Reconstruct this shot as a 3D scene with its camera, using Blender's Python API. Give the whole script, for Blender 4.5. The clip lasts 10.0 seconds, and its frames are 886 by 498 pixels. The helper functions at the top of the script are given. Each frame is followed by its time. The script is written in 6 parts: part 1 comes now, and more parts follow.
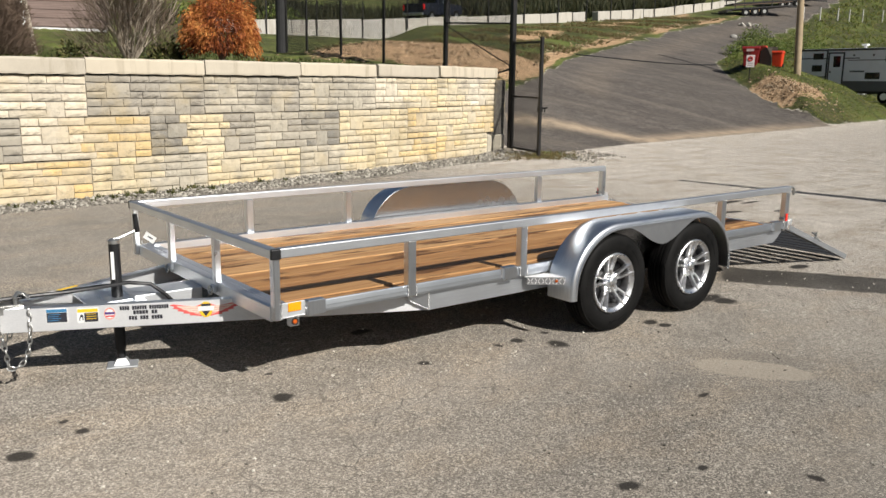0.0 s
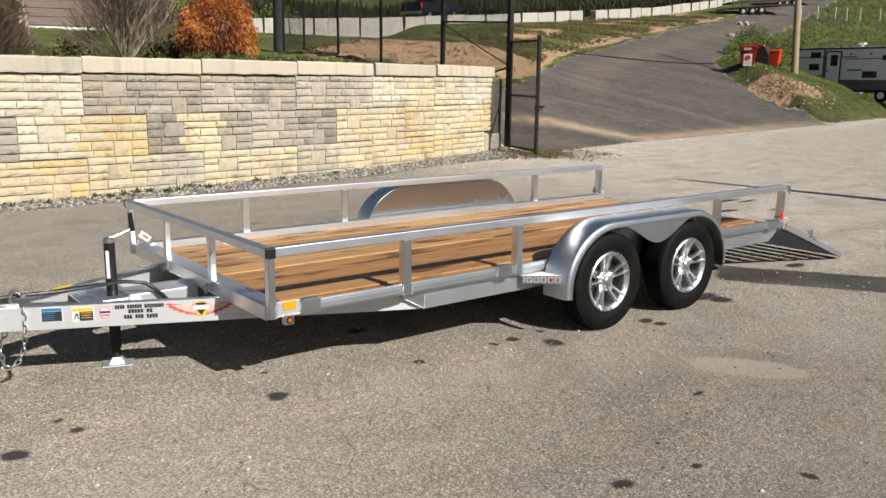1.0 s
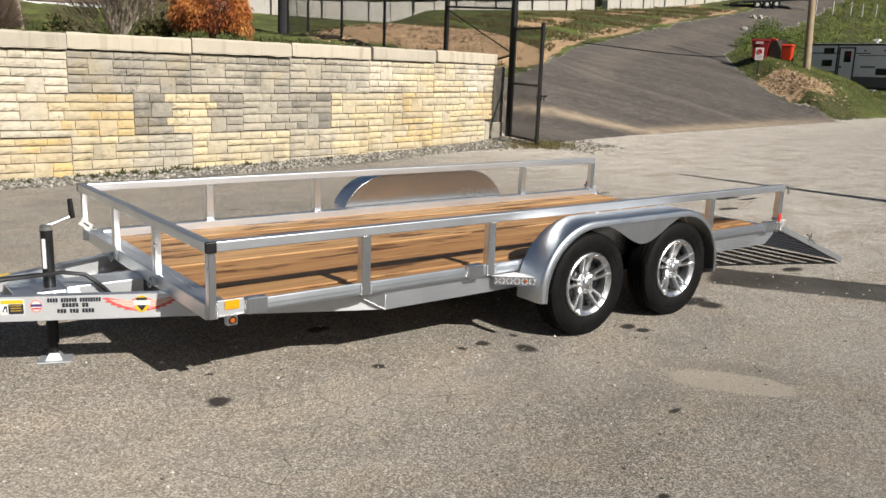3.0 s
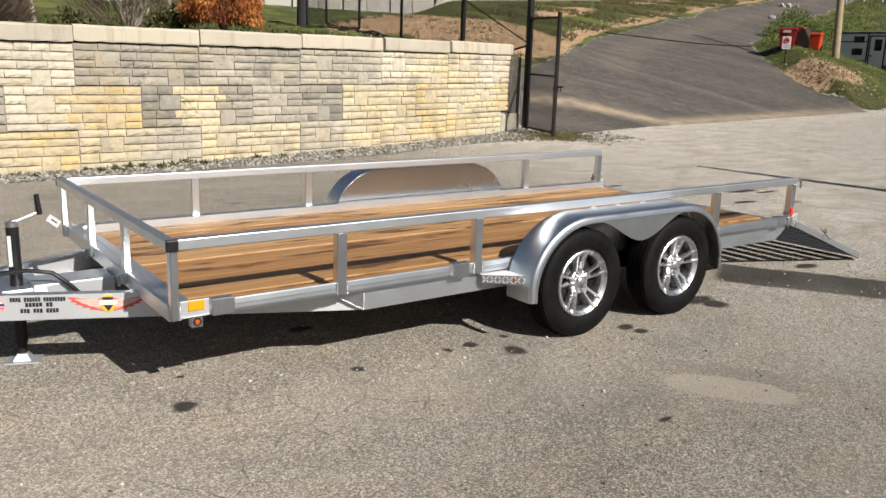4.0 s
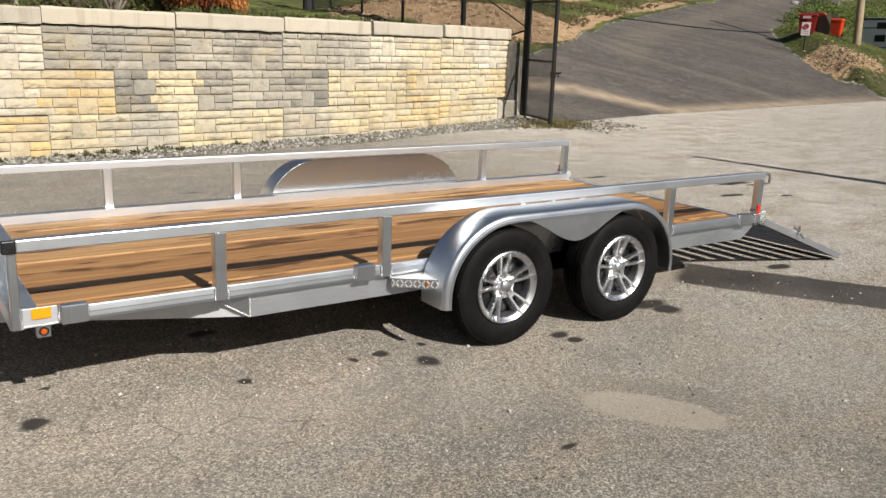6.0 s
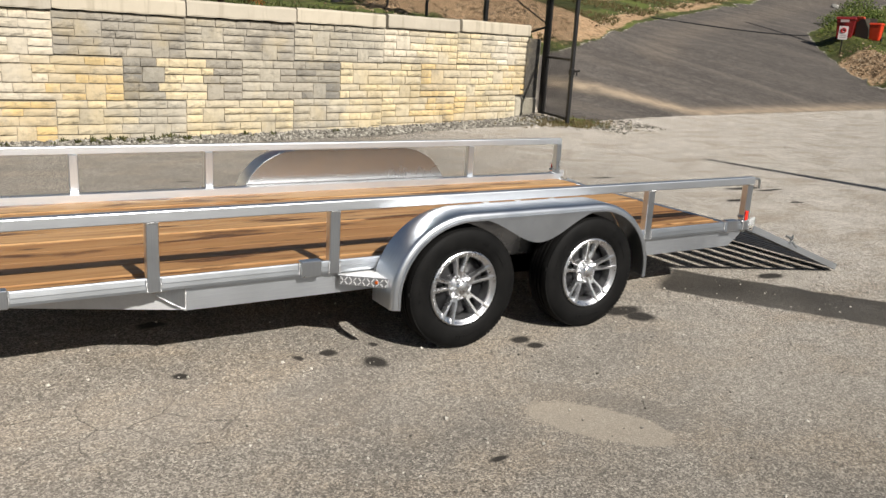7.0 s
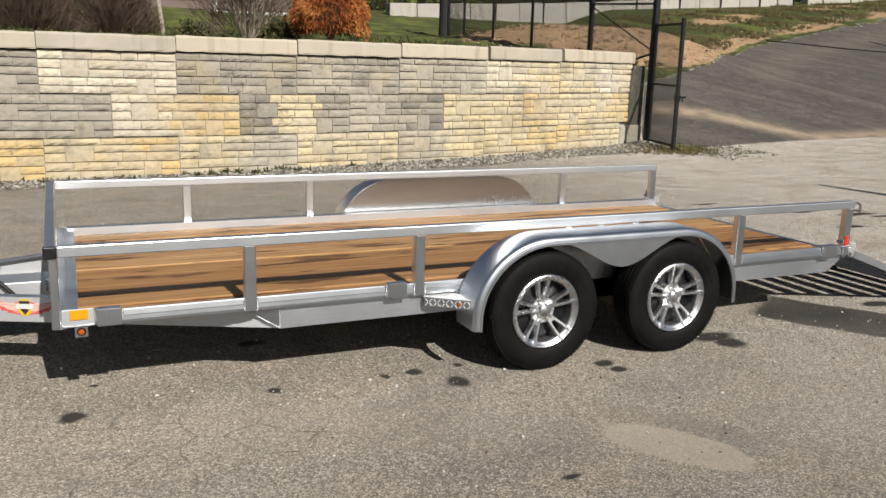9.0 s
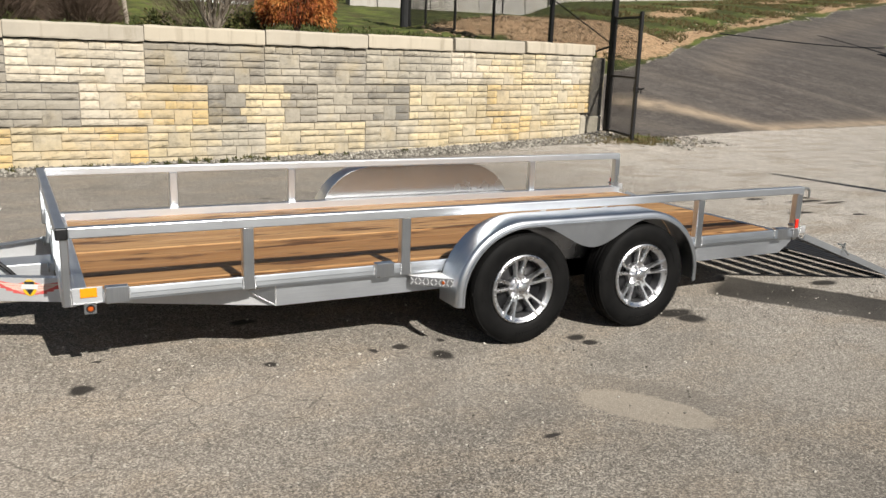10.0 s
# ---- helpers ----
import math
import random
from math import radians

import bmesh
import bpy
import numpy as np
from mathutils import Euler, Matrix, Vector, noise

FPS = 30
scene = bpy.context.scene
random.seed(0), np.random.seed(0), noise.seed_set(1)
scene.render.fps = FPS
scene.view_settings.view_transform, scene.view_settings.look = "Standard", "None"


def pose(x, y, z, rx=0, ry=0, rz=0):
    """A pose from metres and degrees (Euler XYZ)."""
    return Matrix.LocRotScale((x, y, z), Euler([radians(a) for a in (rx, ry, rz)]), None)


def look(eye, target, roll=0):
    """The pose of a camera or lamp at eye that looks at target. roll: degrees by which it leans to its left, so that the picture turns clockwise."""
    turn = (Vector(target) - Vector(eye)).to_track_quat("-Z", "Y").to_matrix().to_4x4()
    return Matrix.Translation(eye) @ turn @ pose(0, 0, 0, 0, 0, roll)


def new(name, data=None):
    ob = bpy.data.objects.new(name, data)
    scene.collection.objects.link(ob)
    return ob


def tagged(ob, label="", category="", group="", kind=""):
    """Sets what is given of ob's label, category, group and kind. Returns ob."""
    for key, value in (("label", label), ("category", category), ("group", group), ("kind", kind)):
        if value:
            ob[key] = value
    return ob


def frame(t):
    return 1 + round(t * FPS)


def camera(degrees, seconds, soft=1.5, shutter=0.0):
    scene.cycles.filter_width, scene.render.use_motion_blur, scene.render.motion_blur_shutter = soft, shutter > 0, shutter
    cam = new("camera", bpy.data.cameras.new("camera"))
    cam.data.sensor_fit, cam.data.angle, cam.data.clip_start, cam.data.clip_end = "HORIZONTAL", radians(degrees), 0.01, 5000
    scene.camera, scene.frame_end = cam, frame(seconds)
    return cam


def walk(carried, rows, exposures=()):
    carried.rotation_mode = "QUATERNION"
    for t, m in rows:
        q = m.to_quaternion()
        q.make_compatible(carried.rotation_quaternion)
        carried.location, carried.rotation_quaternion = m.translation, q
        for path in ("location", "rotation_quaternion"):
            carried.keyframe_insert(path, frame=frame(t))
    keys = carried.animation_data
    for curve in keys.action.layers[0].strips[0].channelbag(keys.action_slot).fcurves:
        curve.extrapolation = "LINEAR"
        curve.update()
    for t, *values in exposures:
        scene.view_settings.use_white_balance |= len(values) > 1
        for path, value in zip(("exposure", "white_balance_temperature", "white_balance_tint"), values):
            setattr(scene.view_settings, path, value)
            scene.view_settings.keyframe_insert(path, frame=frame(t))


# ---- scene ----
cam = camera(56.6, 10.0)
PATH = [
    (0, (-1.842, -3.7, 1.63), (-0.63, -2.158, 1.238), 0.7),
    (0.5, (-1.835, -3.705, 1.628), (-0.619, -2.167, 1.229), 0.7),
    (1, (-1.832, -3.713, 1.631), (-0.616, -2.174, 1.236), 0.7),
    (1.5, (-1.822, -3.727, 1.633), (-0.606, -2.189, 1.238), 0.6),
    (2, (-1.747, -3.657, 1.621), (-0.515, -2.136, 1.208), 1.5),
    (3.5, (-1.261, -3.578, 1.624), (-0.091, -2.016, 1.19), 2.1),
    (4, (-1.113, -3.549, 1.614), (0.035, -1.973, 1.168), 1.8),
    (4.5, (-0.947, -3.468, 1.61), (0.23, -1.91, 1.178), 2.5),
    (5, (-0.776, -3.46, 1.609), (0.395, -1.898, 1.173), 2.2),
    (5.5, (-0.542, -3.535, 1.616), (0.579, -1.943, 1.159), 2.2),
    (6, (-0.371, -3.546, 1.611), (0.731, -1.948, 1.132), 2.0),
    (6.2, (-0.293, -3.531, 1.601), (0.815, -1.938, 1.119), 2.4),
    (7.3, (0.142, -3.696, 1.6), (1.124, -2.028, 1.1), 3.0),
    (7.5, (0.172, -3.733, 1.606), (1.108, -2.039, 1.102), 2.4),
    (8, (0.193, -3.752, 1.61), (1.041, -2.008, 1.12), 1.4),
    (8.5, (0.186, -3.776, 1.61), (0.998, -2.007, 1.152), 1.0),
    (9, (0.109, -3.826, 1.609), (0.919, -2.049, 1.177), 1.6),
    (9.5, (-0.06, -3.915, 1.607), (0.785, -2.157, 1.166), 2.0),
    (10, (-0.143, -4.035, 1.62), (0.756, -2.306, 1.169), 2.0),
]
walk(cam, [(t, look(eye, target, roll)) for t, eye, target, roll in PATH], [(0, 0.15), (5, 0.13), (6.2, 0.10), (7.5, 0.02), (8, -0.12), (8.5, -0.13), (9, -0.09), (10, 0.04)])
# ---- world and sun ----
SUN_FROM = Vector((0.10, -1.0, 0.745)).normalized()
world = bpy.data.worlds.new("world")
scene.world = world
world.use_nodes = True
_wn = world.node_tree
_sky = _wn.nodes.new("ShaderNodeTexSky")
_sky.sky_type = "NISHITA"
_sky.sun_disc = False
_sky.sun_elevation = math.asin(SUN_FROM.z)
_sky.sun_rotation = math.atan2(SUN_FROM.x, SUN_FROM.y)
_sky.air_density, _sky.dust_density, _sky.ozone_density = 1.0, 1.2, 1.0
_wn.links.new(_sky.outputs[0], _wn.nodes["Background"].inputs[0])
_wn.nodes["Background"].inputs[1].default_value = 0.037
sun_data = bpy.data.lights.new("sun", "SUN")
sun_data.energy, sun_data.angle, sun_data.color = 5.0, radians(0.53), (1.0, 0.955, 0.89)
sun = new("sun", sun_data)
sun.matrix_world = look(SUN_FROM * 40, (0, 0, 0))
scene.view_settings.exposure = 0.0


# ---- material builder ----
class Nodes:
    """A short hand for node trees."""

    def __init__(self, name):
        self.m = bpy.data.materials.new(name)
        self.m.use_nodes = True
        self.t = self.m.node_tree
        self.b = self.t.nodes["Principled BSDF"]

    def n(self, kind, ins=None):
        node = self.t.nodes.new("ShaderNode" + kind)
        for k, v in (ins or {}).items():
            self.put(node.inputs[k], v)
        return node

    def put(self, sock, v):
        if isinstance(v, bpy.types.NodeSocket):
            self.t.links.new(v, sock)
        elif isinstance(v, (tuple, list)) and len(v) == 3 and sock.type == "RGBA":
            sock.default_value = (*v, 1)
        else:
            sock.default_value = v

    def coords(self, kind="Object"):
        return self.n("TexCoord").outputs[kind]

    def noise(self, vec, scale, detail=4.0, rough=0.55, stretch=None):
        if stretch:
            vec = self.n("Mapping", {0: vec, 3: stretch}).outputs[0]
        return self.n("TexNoise", {"Vector": vec, "Scale": scale, "Detail": detail, "Roughness": rough}).outputs["Fac"]

    def ramp(self, fac, *stops):
        node = self.n("ValToRGB", {0: fac})
        els = node.color_ramp.elements
        while len(els) < len(stops):
            els.new(0.5)
        for e, (p, c) in zip(els, stops):
            e.position = p
            e.color = (c, c, c, 1) if isinstance(c, (int, float)) else (*c, 1)
        return node.outputs[0]

    def mix(self, fac, a, b, blend="MIX"):
        node = self.n("Mix", None)
        node.data_type, node.blend_type = "RGBA", blend
        self.put(node.inputs[0], fac)
        self.put(node.inputs[6], a)
        self.put(node.inputs[7], b)
        return node.outputs[2]

    def calc(self, op, a, b=0.0):
        node = self.n("Math", {0: a, 1: b})
        node.operation = op
        return node.outputs[0]

    def attr(self, name):
        node = self.n("Attribute")
        node.attribute_name = name
        return node

    def bump(self, height, strength, distance=0.01):
        self.put(self.b.inputs["Normal"], self.n("Bump", {"Height": height, "Strength": strength, "Distance": distance}).outputs[0])

    def out(self, base=None, rough=None, metal=None, spec=None, matte=None):
        for k, v in (("Base Color", base), ("Roughness", rough), ("Metallic", metal), ("Specular IOR Level", spec), ("Diffuse Roughness", matte)):
            if v is not None:
                self.put(self.b.inputs[k], v)
        return self.m


def simple(name, colour, rough=0.5, metal=0.0, var=0.12, scale=8.0, bump=0.0, kind="Object"):
    """Paint, plastic and the like, with soft blotches and fine grain."""
    g = Nodes(name)
    co = g.coords(kind)
    a, b = g.noise(co, scale), g.noise(co, scale * 14, 3)
    lo = tuple(c * (1 - var) for c in colour)
    hi = tuple(min(1.0, c * (1 + var)) for c in colour)
    base = g.ramp(a, (0.3, lo), (0.7, hi))
    base = g.mix(0.25, base, g.ramp(b, (0.3, lo), (0.7, hi)))
    r = g.ramp(a, (0.3, max(0.03, rough - 0.07)), (0.7, min(1.0, rough + 0.07)))
    if bump:
        g.bump(b, bump, 0.004)
    return g.out(base, r, metal)


def aluminium(name, colour=(0.81, 0.84, 0.88), rough=0.43, stretch=(1.0, 30.0, 30.0)):
    g = Nodes(name)
    co = g.coords()
    streak = g.noise(co, 6.0, 4, 0.6, stretch)
    blotch = g.noise(co, 5.0, 4)
    base = g.mix(g.ramp(blotch, (0.3, 0.0), (0.75, 0.6)), colour, tuple(c * 0.80 for c in colour))
    base = g.mix(g.ramp(streak, (0.42, 0.0), (0.62, 0.25)), base, tuple(min(1, c * 1.18) for c in colour))
    r = g.mix(blotch, (rough - 0.10,) * 3, (rough + 0.12,) * 3)
    g.bump(streak, 0.06, 0.002)
    return g.out(base, r, 1.0)


ALU = aluminium("mill_aluminium")
ALU_Y = aluminium("mill_aluminium_cross", stretch=(30.0, 1.0, 30.0))
ALU_Z = aluminium("mill_aluminium_upright", rough=0.30, stretch=(30.0, 30.0, 1.0))
CHANNEL = aluminium("channel_aluminium", (0.78, 0.82, 0.87), 0.34)
TONGUE = aluminium("matt_aluminium", (0.92, 0.925, 0.93), 0.68)
PLATE = aluminium("bright_plate_aluminium", (0.80, 0.82, 0.84), 0.56)
FENDER = aluminium("rolled_aluminium", (0.80, 0.83, 0.875), 0.34, (1.5, 14.0, 1.5))
WELD = simple("weld_bead", (0.80, 0.80, 0.80), 0.38, 0.85, 0.15, 60.0, 0.6)
STEEL = simple("zinc_plated_steel", (0.55, 0.55, 0.53), 0.34, 0.9, 0.2, 30.0, 0.2)
CHROME = simple("machined_alloy", (0.92, 0.92, 0.93), 0.30, 1.0, 0.05, 20.0)
# one checker plate, two tones: pale carries the sun's glint, dark sets it off
CHECKER = simple("glint_checker_plate", (0.86, 0.86, 0.86), 0.40, 0.35, 0.08, 40.0, 0.3)
NOSE = simple("dark_checker_plate", (0.30, 0.30, 0.31), 0.40, 0.7, 0.15, 40.0, 0.3)
CAST = simple("cast_alloy", (0.36, 0.36, 0.37), 0.42, 0.9, 0.12, 20.0)
BLACK = simple("black_powder_coat", (0.012, 0.012, 0.013), 0.42, 0.0, 0.3, 14.0, 0.1)
DARK_STEEL = simple("dark_ramp_steel", (0.055, 0.052, 0.050), 0.45, 0.4, 0.35, 10.0, 0.2)
CAP = simple("black_plastic", (0.010, 0.010, 0.011), 0.45, 0.0, 0.2, 30.0)
AMBER = simple("amber_reflector", (0.95, 0.36, 0.01), 0.28, 0.0, 0.05, 20.0)
RED = simple("red_reflector", (0.85, 0.035, 0.02), 0.28, 0.0, 0.05, 20.0)
WHITE = simple("white_decal", (0.82, 0.82, 0.80), 0.4, 0.0, 0.05, 20.0)
DECAL_BLUE = simple("blue_decal", (0.05, 0.22, 0.42), 0.4)
DECAL_DARK = simple("dark_decal", (0.035, 0.035, 0.045), 0.4)
DECAL_YELLOW = simple("yellow_decal", (0.85, 0.55, 0.03), 0.4)
DECAL_RED = simple("red_decal", (0.62, 0.05, 0.07), 0.4)
WING_RED = simple("wing_red_decal", (0.74, 0.13, 0.12), 0.4)
DECAL_CREAM = simple("cream_decal", (0.80, 0.60, 0.50), 0.4)
DECAL_PINK = simple("salmon_decal", (0.80, 0.36, 0.30), 0.4)


def rubber():
    g = Nodes("tyre_rubber")
    co = g.coords()
    a, b = g.noise(co, 7.0), g.noise(co, 90.0, 3)
    base = g.ramp(a, (0.35, (0.0045, 0.0045, 0.0045)), (0.75, (0.011, 0.0105, 0.010)))
    g.bump(b, 0.15, 0.003)
    return g.out(base, g.ramp(a, (0.3, 0.58), (0.7, 0.75)), 0.0, 0.16)


RUBBER = rubber()


def planks():
    """Treated pine with dark heart streaks and knots, each board its own."""
    g = Nodes("oiled_pine_board")
    rnd = g.n("ObjectInfo").outputs["Random"]
    co = g.coords()
    shift = g.n("CombineXYZ", {0: g.calc("MULTIPLY", rnd, 37.0), 1: g.calc("MULTIPLY", rnd, 11.0), 2: 0.0}).outputs[0]
    vec = g.n("VectorMath", {0: co, 1: shift}).outputs[0]
    warp = g.noise(vec, 1.6, 3, 0.5, (0.6, 2.2, 1.0))
    wv = g.n("VectorMath", {0: vec, 1: g.n("CombineXYZ", {0: 0.0, 1: g.calc("MULTIPLY", warp, 0.16), 2: 0.0}).outputs[0]}).outputs[0]
    rings = g.noise(wv, 6.0, 5, 0.62, (0.13, 3.4, 1.0))
    fine = g.noise(wv, 40.0, 3, 0.6, (0.06, 4.0, 1.0))
    heart = g.noise(wv, 2.8, 6, 0.66, (0.36, 2.6, 1.0))
    tone = g.ramp(rnd, (0.0, (0.40, 0.208, 0.080)), (0.3, (0.55, 0.325, 0.146)), (0.55, (0.43, 0.230, 0.092)), (0.8, (0.59, 0.365, 0.170)), (1.0, (0.34, 0.165, 0.062)))
    base = g.mix(g.ramp(rings, (0.46, 0.0), (0.62, 0.75)), tone, (0.315, 0.140, 0.048))
    base = g.mix(g.ramp(heart, (0.54, 0.0), (0.61, 0.92)), base, (0.090, 0.037, 0.014))
    base = g.mix(g.ramp(fine, (0.5, 0.0), (0.7, 0.25)), base, (0.16, 0.065, 0.02))
    knots = g.n("TexVoronoi", {"Vector": g.n("Mapping", {0: vec, 3: (1.1, 4.6, 1.0)}).outputs[0], "Scale": 1.9}).outputs["Distance"]
    base = g.mix(g.ramp(knots, (0.06, 0.95), (0.17, 0.0)), base, (0.042, 0.020, 0.009))
    g.bump(rings, 0.12, 0.003)
    return g.out(base, g.ramp(fine, (0.3, 0.48), (0.7, 0.62)), 0.0, 0.4)


WOOD = planks()


# ---- mesh builders ----
def mesh_of(bm, name):
    bmesh.ops.recalc_face_normals(bm, faces=bm.faces[:])
    me = bpy.data.meshes.new(name)
    bm.to_mesh(me)
    bm.free()
    return me


def smooth(me, angle=35):
    me.shade_smooth()
    me.set_sharp_from_angle(angle=radians(angle))
    return me


def part(name, bm, material, parent=None, label="", m=None, soft=False):
    """Links a bmesh as one mesh object under a thing or a part."""
    me = mesh_of(bm, name) if isinstance(bm, bmesh.types.BMesh) else bm
    if soft:
        smooth(me)
    if material and not me.materials:
        me.materials.append(material)
    ob = new(name, me)
    if parent:
        ob.parent = parent
    if m is not None:
        ob.matrix_local = m
    if label:
        ob["label"] = label
    return ob


def thing(name, label, category, m=None, group="", kind=""):
    ob = new(name)
    ob.empty_display_size = 0.1
    if m is not None:
        ob.matrix_world = m
    return tagged(ob, label, category, group, kind)


def box(x0, x1, y0, y1, z0, z1, bevel=0.0, bm=None, seg=1):
    bm = bm or bmesh.new()
    r = bmesh.ops.create_cube(bm, size=1.0)
    vs = r["verts"]
    for v in vs:
        v.co = Vector(((x0 + x1) / 2 + v.co.x * (x1 - x0), (y0 + y1) / 2 + v.co.y * (y1 - y0), (z0 + z1) / 2 + v.co.z * (z1 - z0)))
    if bevel:
        es = list({e for v in vs for e in v.link_edges})
        bmesh.ops.bevel(bm, geom=es, offset=bevel, segments=seg, affect="EDGES", profile=0.5)
    return bm


def prism(points, axis, a, b, bm=None):
    """A polygon in the two other axes, drawn out along one axis from a to b."""
    bm = bm or bmesh.new()

    def at(p, h):
        q = list(p)
        q.insert("xyz".index(axis), h)
        return bm.verts.new(q)

    lo, hi = [at(p, a) for p in points], [at(p, b) for p in points]
    bm.faces.new(lo)
    bm.faces.new(hi[::-1])
    for i in range(len(points)):
        j = (i + 1) % len(points)
        bm.faces.new((lo[i], hi[i], hi[j], lo[j]))
    return bm


def tube(path, radius, seg=8, bm=None, closed=False):
    """A round bar along a list of points."""
    bm = bm or bmesh.new()
    pts = [Vector(p) for p in path]
    rings = []
    n = len(pts)
    side = None
    for i, p in enumerate(pts):
        a = pts[i - 1] if (i or closed) else p
        b = pts[(i + 1) % n] if (i < n - 1 or closed) else p
        d = (b - a).normalized()
        if side is None:
            side = d.orthogonal().normalized()
        side = (side - d * side.dot(d)).normalized()
        up = d.cross(side)
        rr = radius[i] if isinstance(radius, (list, tuple)) else radius
        rings.append([bm.verts.new(p + (side * math.cos(2 * math.pi * k / seg) + up * math.sin(2 * math.pi * k / seg)) * rr) for k in range(seg)])
    for i in range(n if closed else n - 1):
        r0, r1 = rings[i], rings[(i + 1) % n]
        for k in range(seg):
            bm.faces.new((r0[k], r0[(k + 1) % seg], r1[(k + 1) % seg], r1[k]))
    if not closed:
        bm.faces.new(rings[0][::-1])
        bm.faces.new(rings[-1])
    return bm


def lathe(profile, seg=48, bm=None, closed=False):
    """Turns (radius, y) points round the y axis."""
    bm = bm or bmesh.new()
    rings = [[bm.verts.new((r * math.cos(2 * math.pi * k / seg), y, r * math.sin(2 * math.pi * k / seg))) for k in range(seg)] for r, y in profile]
    n = len(rings)
    for i in range(n if closed else n - 1):
        a, b = rings[i], rings[(i + 1) % n]
        for k in range(seg):
            bm.faces.new((a[k], a[(k + 1) % seg], b[(k + 1) % seg], b[k]))
    return bm


def bar(p, q, w, h, bm=None, bevel=0.0):
    """A square bar from p to q, w across and h high."""
    bm = bm or bmesh.new()
    p, q = Vector(p), Vector(q)
    d = (q - p).normalized()
    side = d.cross(Vector((0, 0, 1)))
    side = side.normalized() if side.length > 1e-4 else Vector((1, 0, 0))
    up = side.cross(d)
    vs = [[bm.verts.new(c + side * sx * w / 2 + up * sz * h / 2) for sx, sz in ((-1, -1), (1, -1), (1, 1), (-1, 1))] for c in (p, q)]
    fs = [bm.faces.new(vs[0][::-1]), bm.faces.new(vs[1])]
    for k in range(4):
        fs.append(bm.faces.new((vs[0][k], vs[0][(k + 1) % 4], vs[1][(k + 1) % 4], vs[1][k])))
    if bevel:
        bmesh.ops.bevel(bm, geom=list({e for f in fs for e in f.edges}), offset=bevel, segments=1, affect="EDGES")
    return bm


# ---- lie of the land ----
def wall_y(x):
    """The line of the retaining wall's face, which bends away at its end."""
    x = np.maximum(x, 0.0)
    return 9.22 + 0.0145 * x * x


def softplus(v, k):
    return k * np.logaddexp(0.0, v / k)


def step(a, b, v):
    t = np.clip((v - a) / (b - a), 0, 1)
    return t * t * (3 - 2 * t)


def road_left(x):
    return np.interp(x, [11.8, 13.0, 15.5, 20.0, 26.5, 36.5, 50, 64.4, 87, 300], [11.4, 14.2, 15.9, 18.3, 23.5, 28.7, 34.8, 39.2, 46.0, 104])


def road_right(x):
    lot = 7.9 + 0.17 * x
    return np.maximum(lot, np.interp(x, [31.2, 31.7, 32.6, 35.0, 37.2, 40.3, 54.6, 87, 300], [4, 15.3, 17.1, 19.9, 22.2, 24.8, 31.6, 42.0, 100]))


def land(x, y):
    """Height of the ground."""
    x, y = np.asarray(x, float), np.asarray(y, float)
    s = y - (7.9 + 0.17 * x)
    sp = softplus(s, 0.6)
    far = sp - 0.65 * softplus(sp - 20, 1.0)
    hill = far * (0.085 + 0.0035 * np.clip(x, 0, 160)) + 0.9 * (1 - np.exp(-sp / 5))
    hill = hill + 0.45 * softplus(y - 52 - 0.12 * x, 3.0) + 0.10 * softplus(x - 62, 6.0)
    hill = hill * step(9.5, 15.5, x)
    inside = np.minimum(road_right(x) - y, s)
    hill = hill + 0.92 * step(-0.1, 2.3, inside) * step(48, 40, x)
    pit = step(39.8, 41.6, x) * step(24.0, 22.0, y) * step(62, 52, x)
    hill = hill * (1 - pit) + np.minimum(hill, 0.95) * pit
    t = np.maximum(y - 10, 0)
    terrace = 1.93 + 0.02 * t + 0.0018 * t * t
    edge = 12.6 + 0.36 * np.clip(y - 14, 0, 11) + 0.75 * np.maximum(y - 25, 0)
    w = step(0, 1, (x - edge + 0.9) / (0.9 + 0.10 * np.maximum(y - 11, 0)))
    behind = step(0.20, 0.42, y - wall_y(x)) * (1 - w)
    z = hill * (1 - behind) + np.maximum(terrace, 0) * behind
    z = z + 0.80 * np.exp(-(((x - 17.4) / 4.6) ** 4) - ((y - 21.2) / 2.9) ** 2)
    eye = np.hypot(x + 1.0, y + 3.7)
    cap = 1.6 + 0.118 * eye
    z = cap - softplus(cap - z, 0.25 + 0.004 * np.minimum(eye, 300))
    z = np.minimum(z, 30.0)
    dip = (-0.13 + 0.016 * np.clip(x, -4, 10)) * step(6.0, 9.0, y) * (1 - step(9.0, 13.0, x)) * (1 - behind)
    return z + dip


def land_at(x, y):
    return float(land(np.array([x]), np.array([y]))[0])
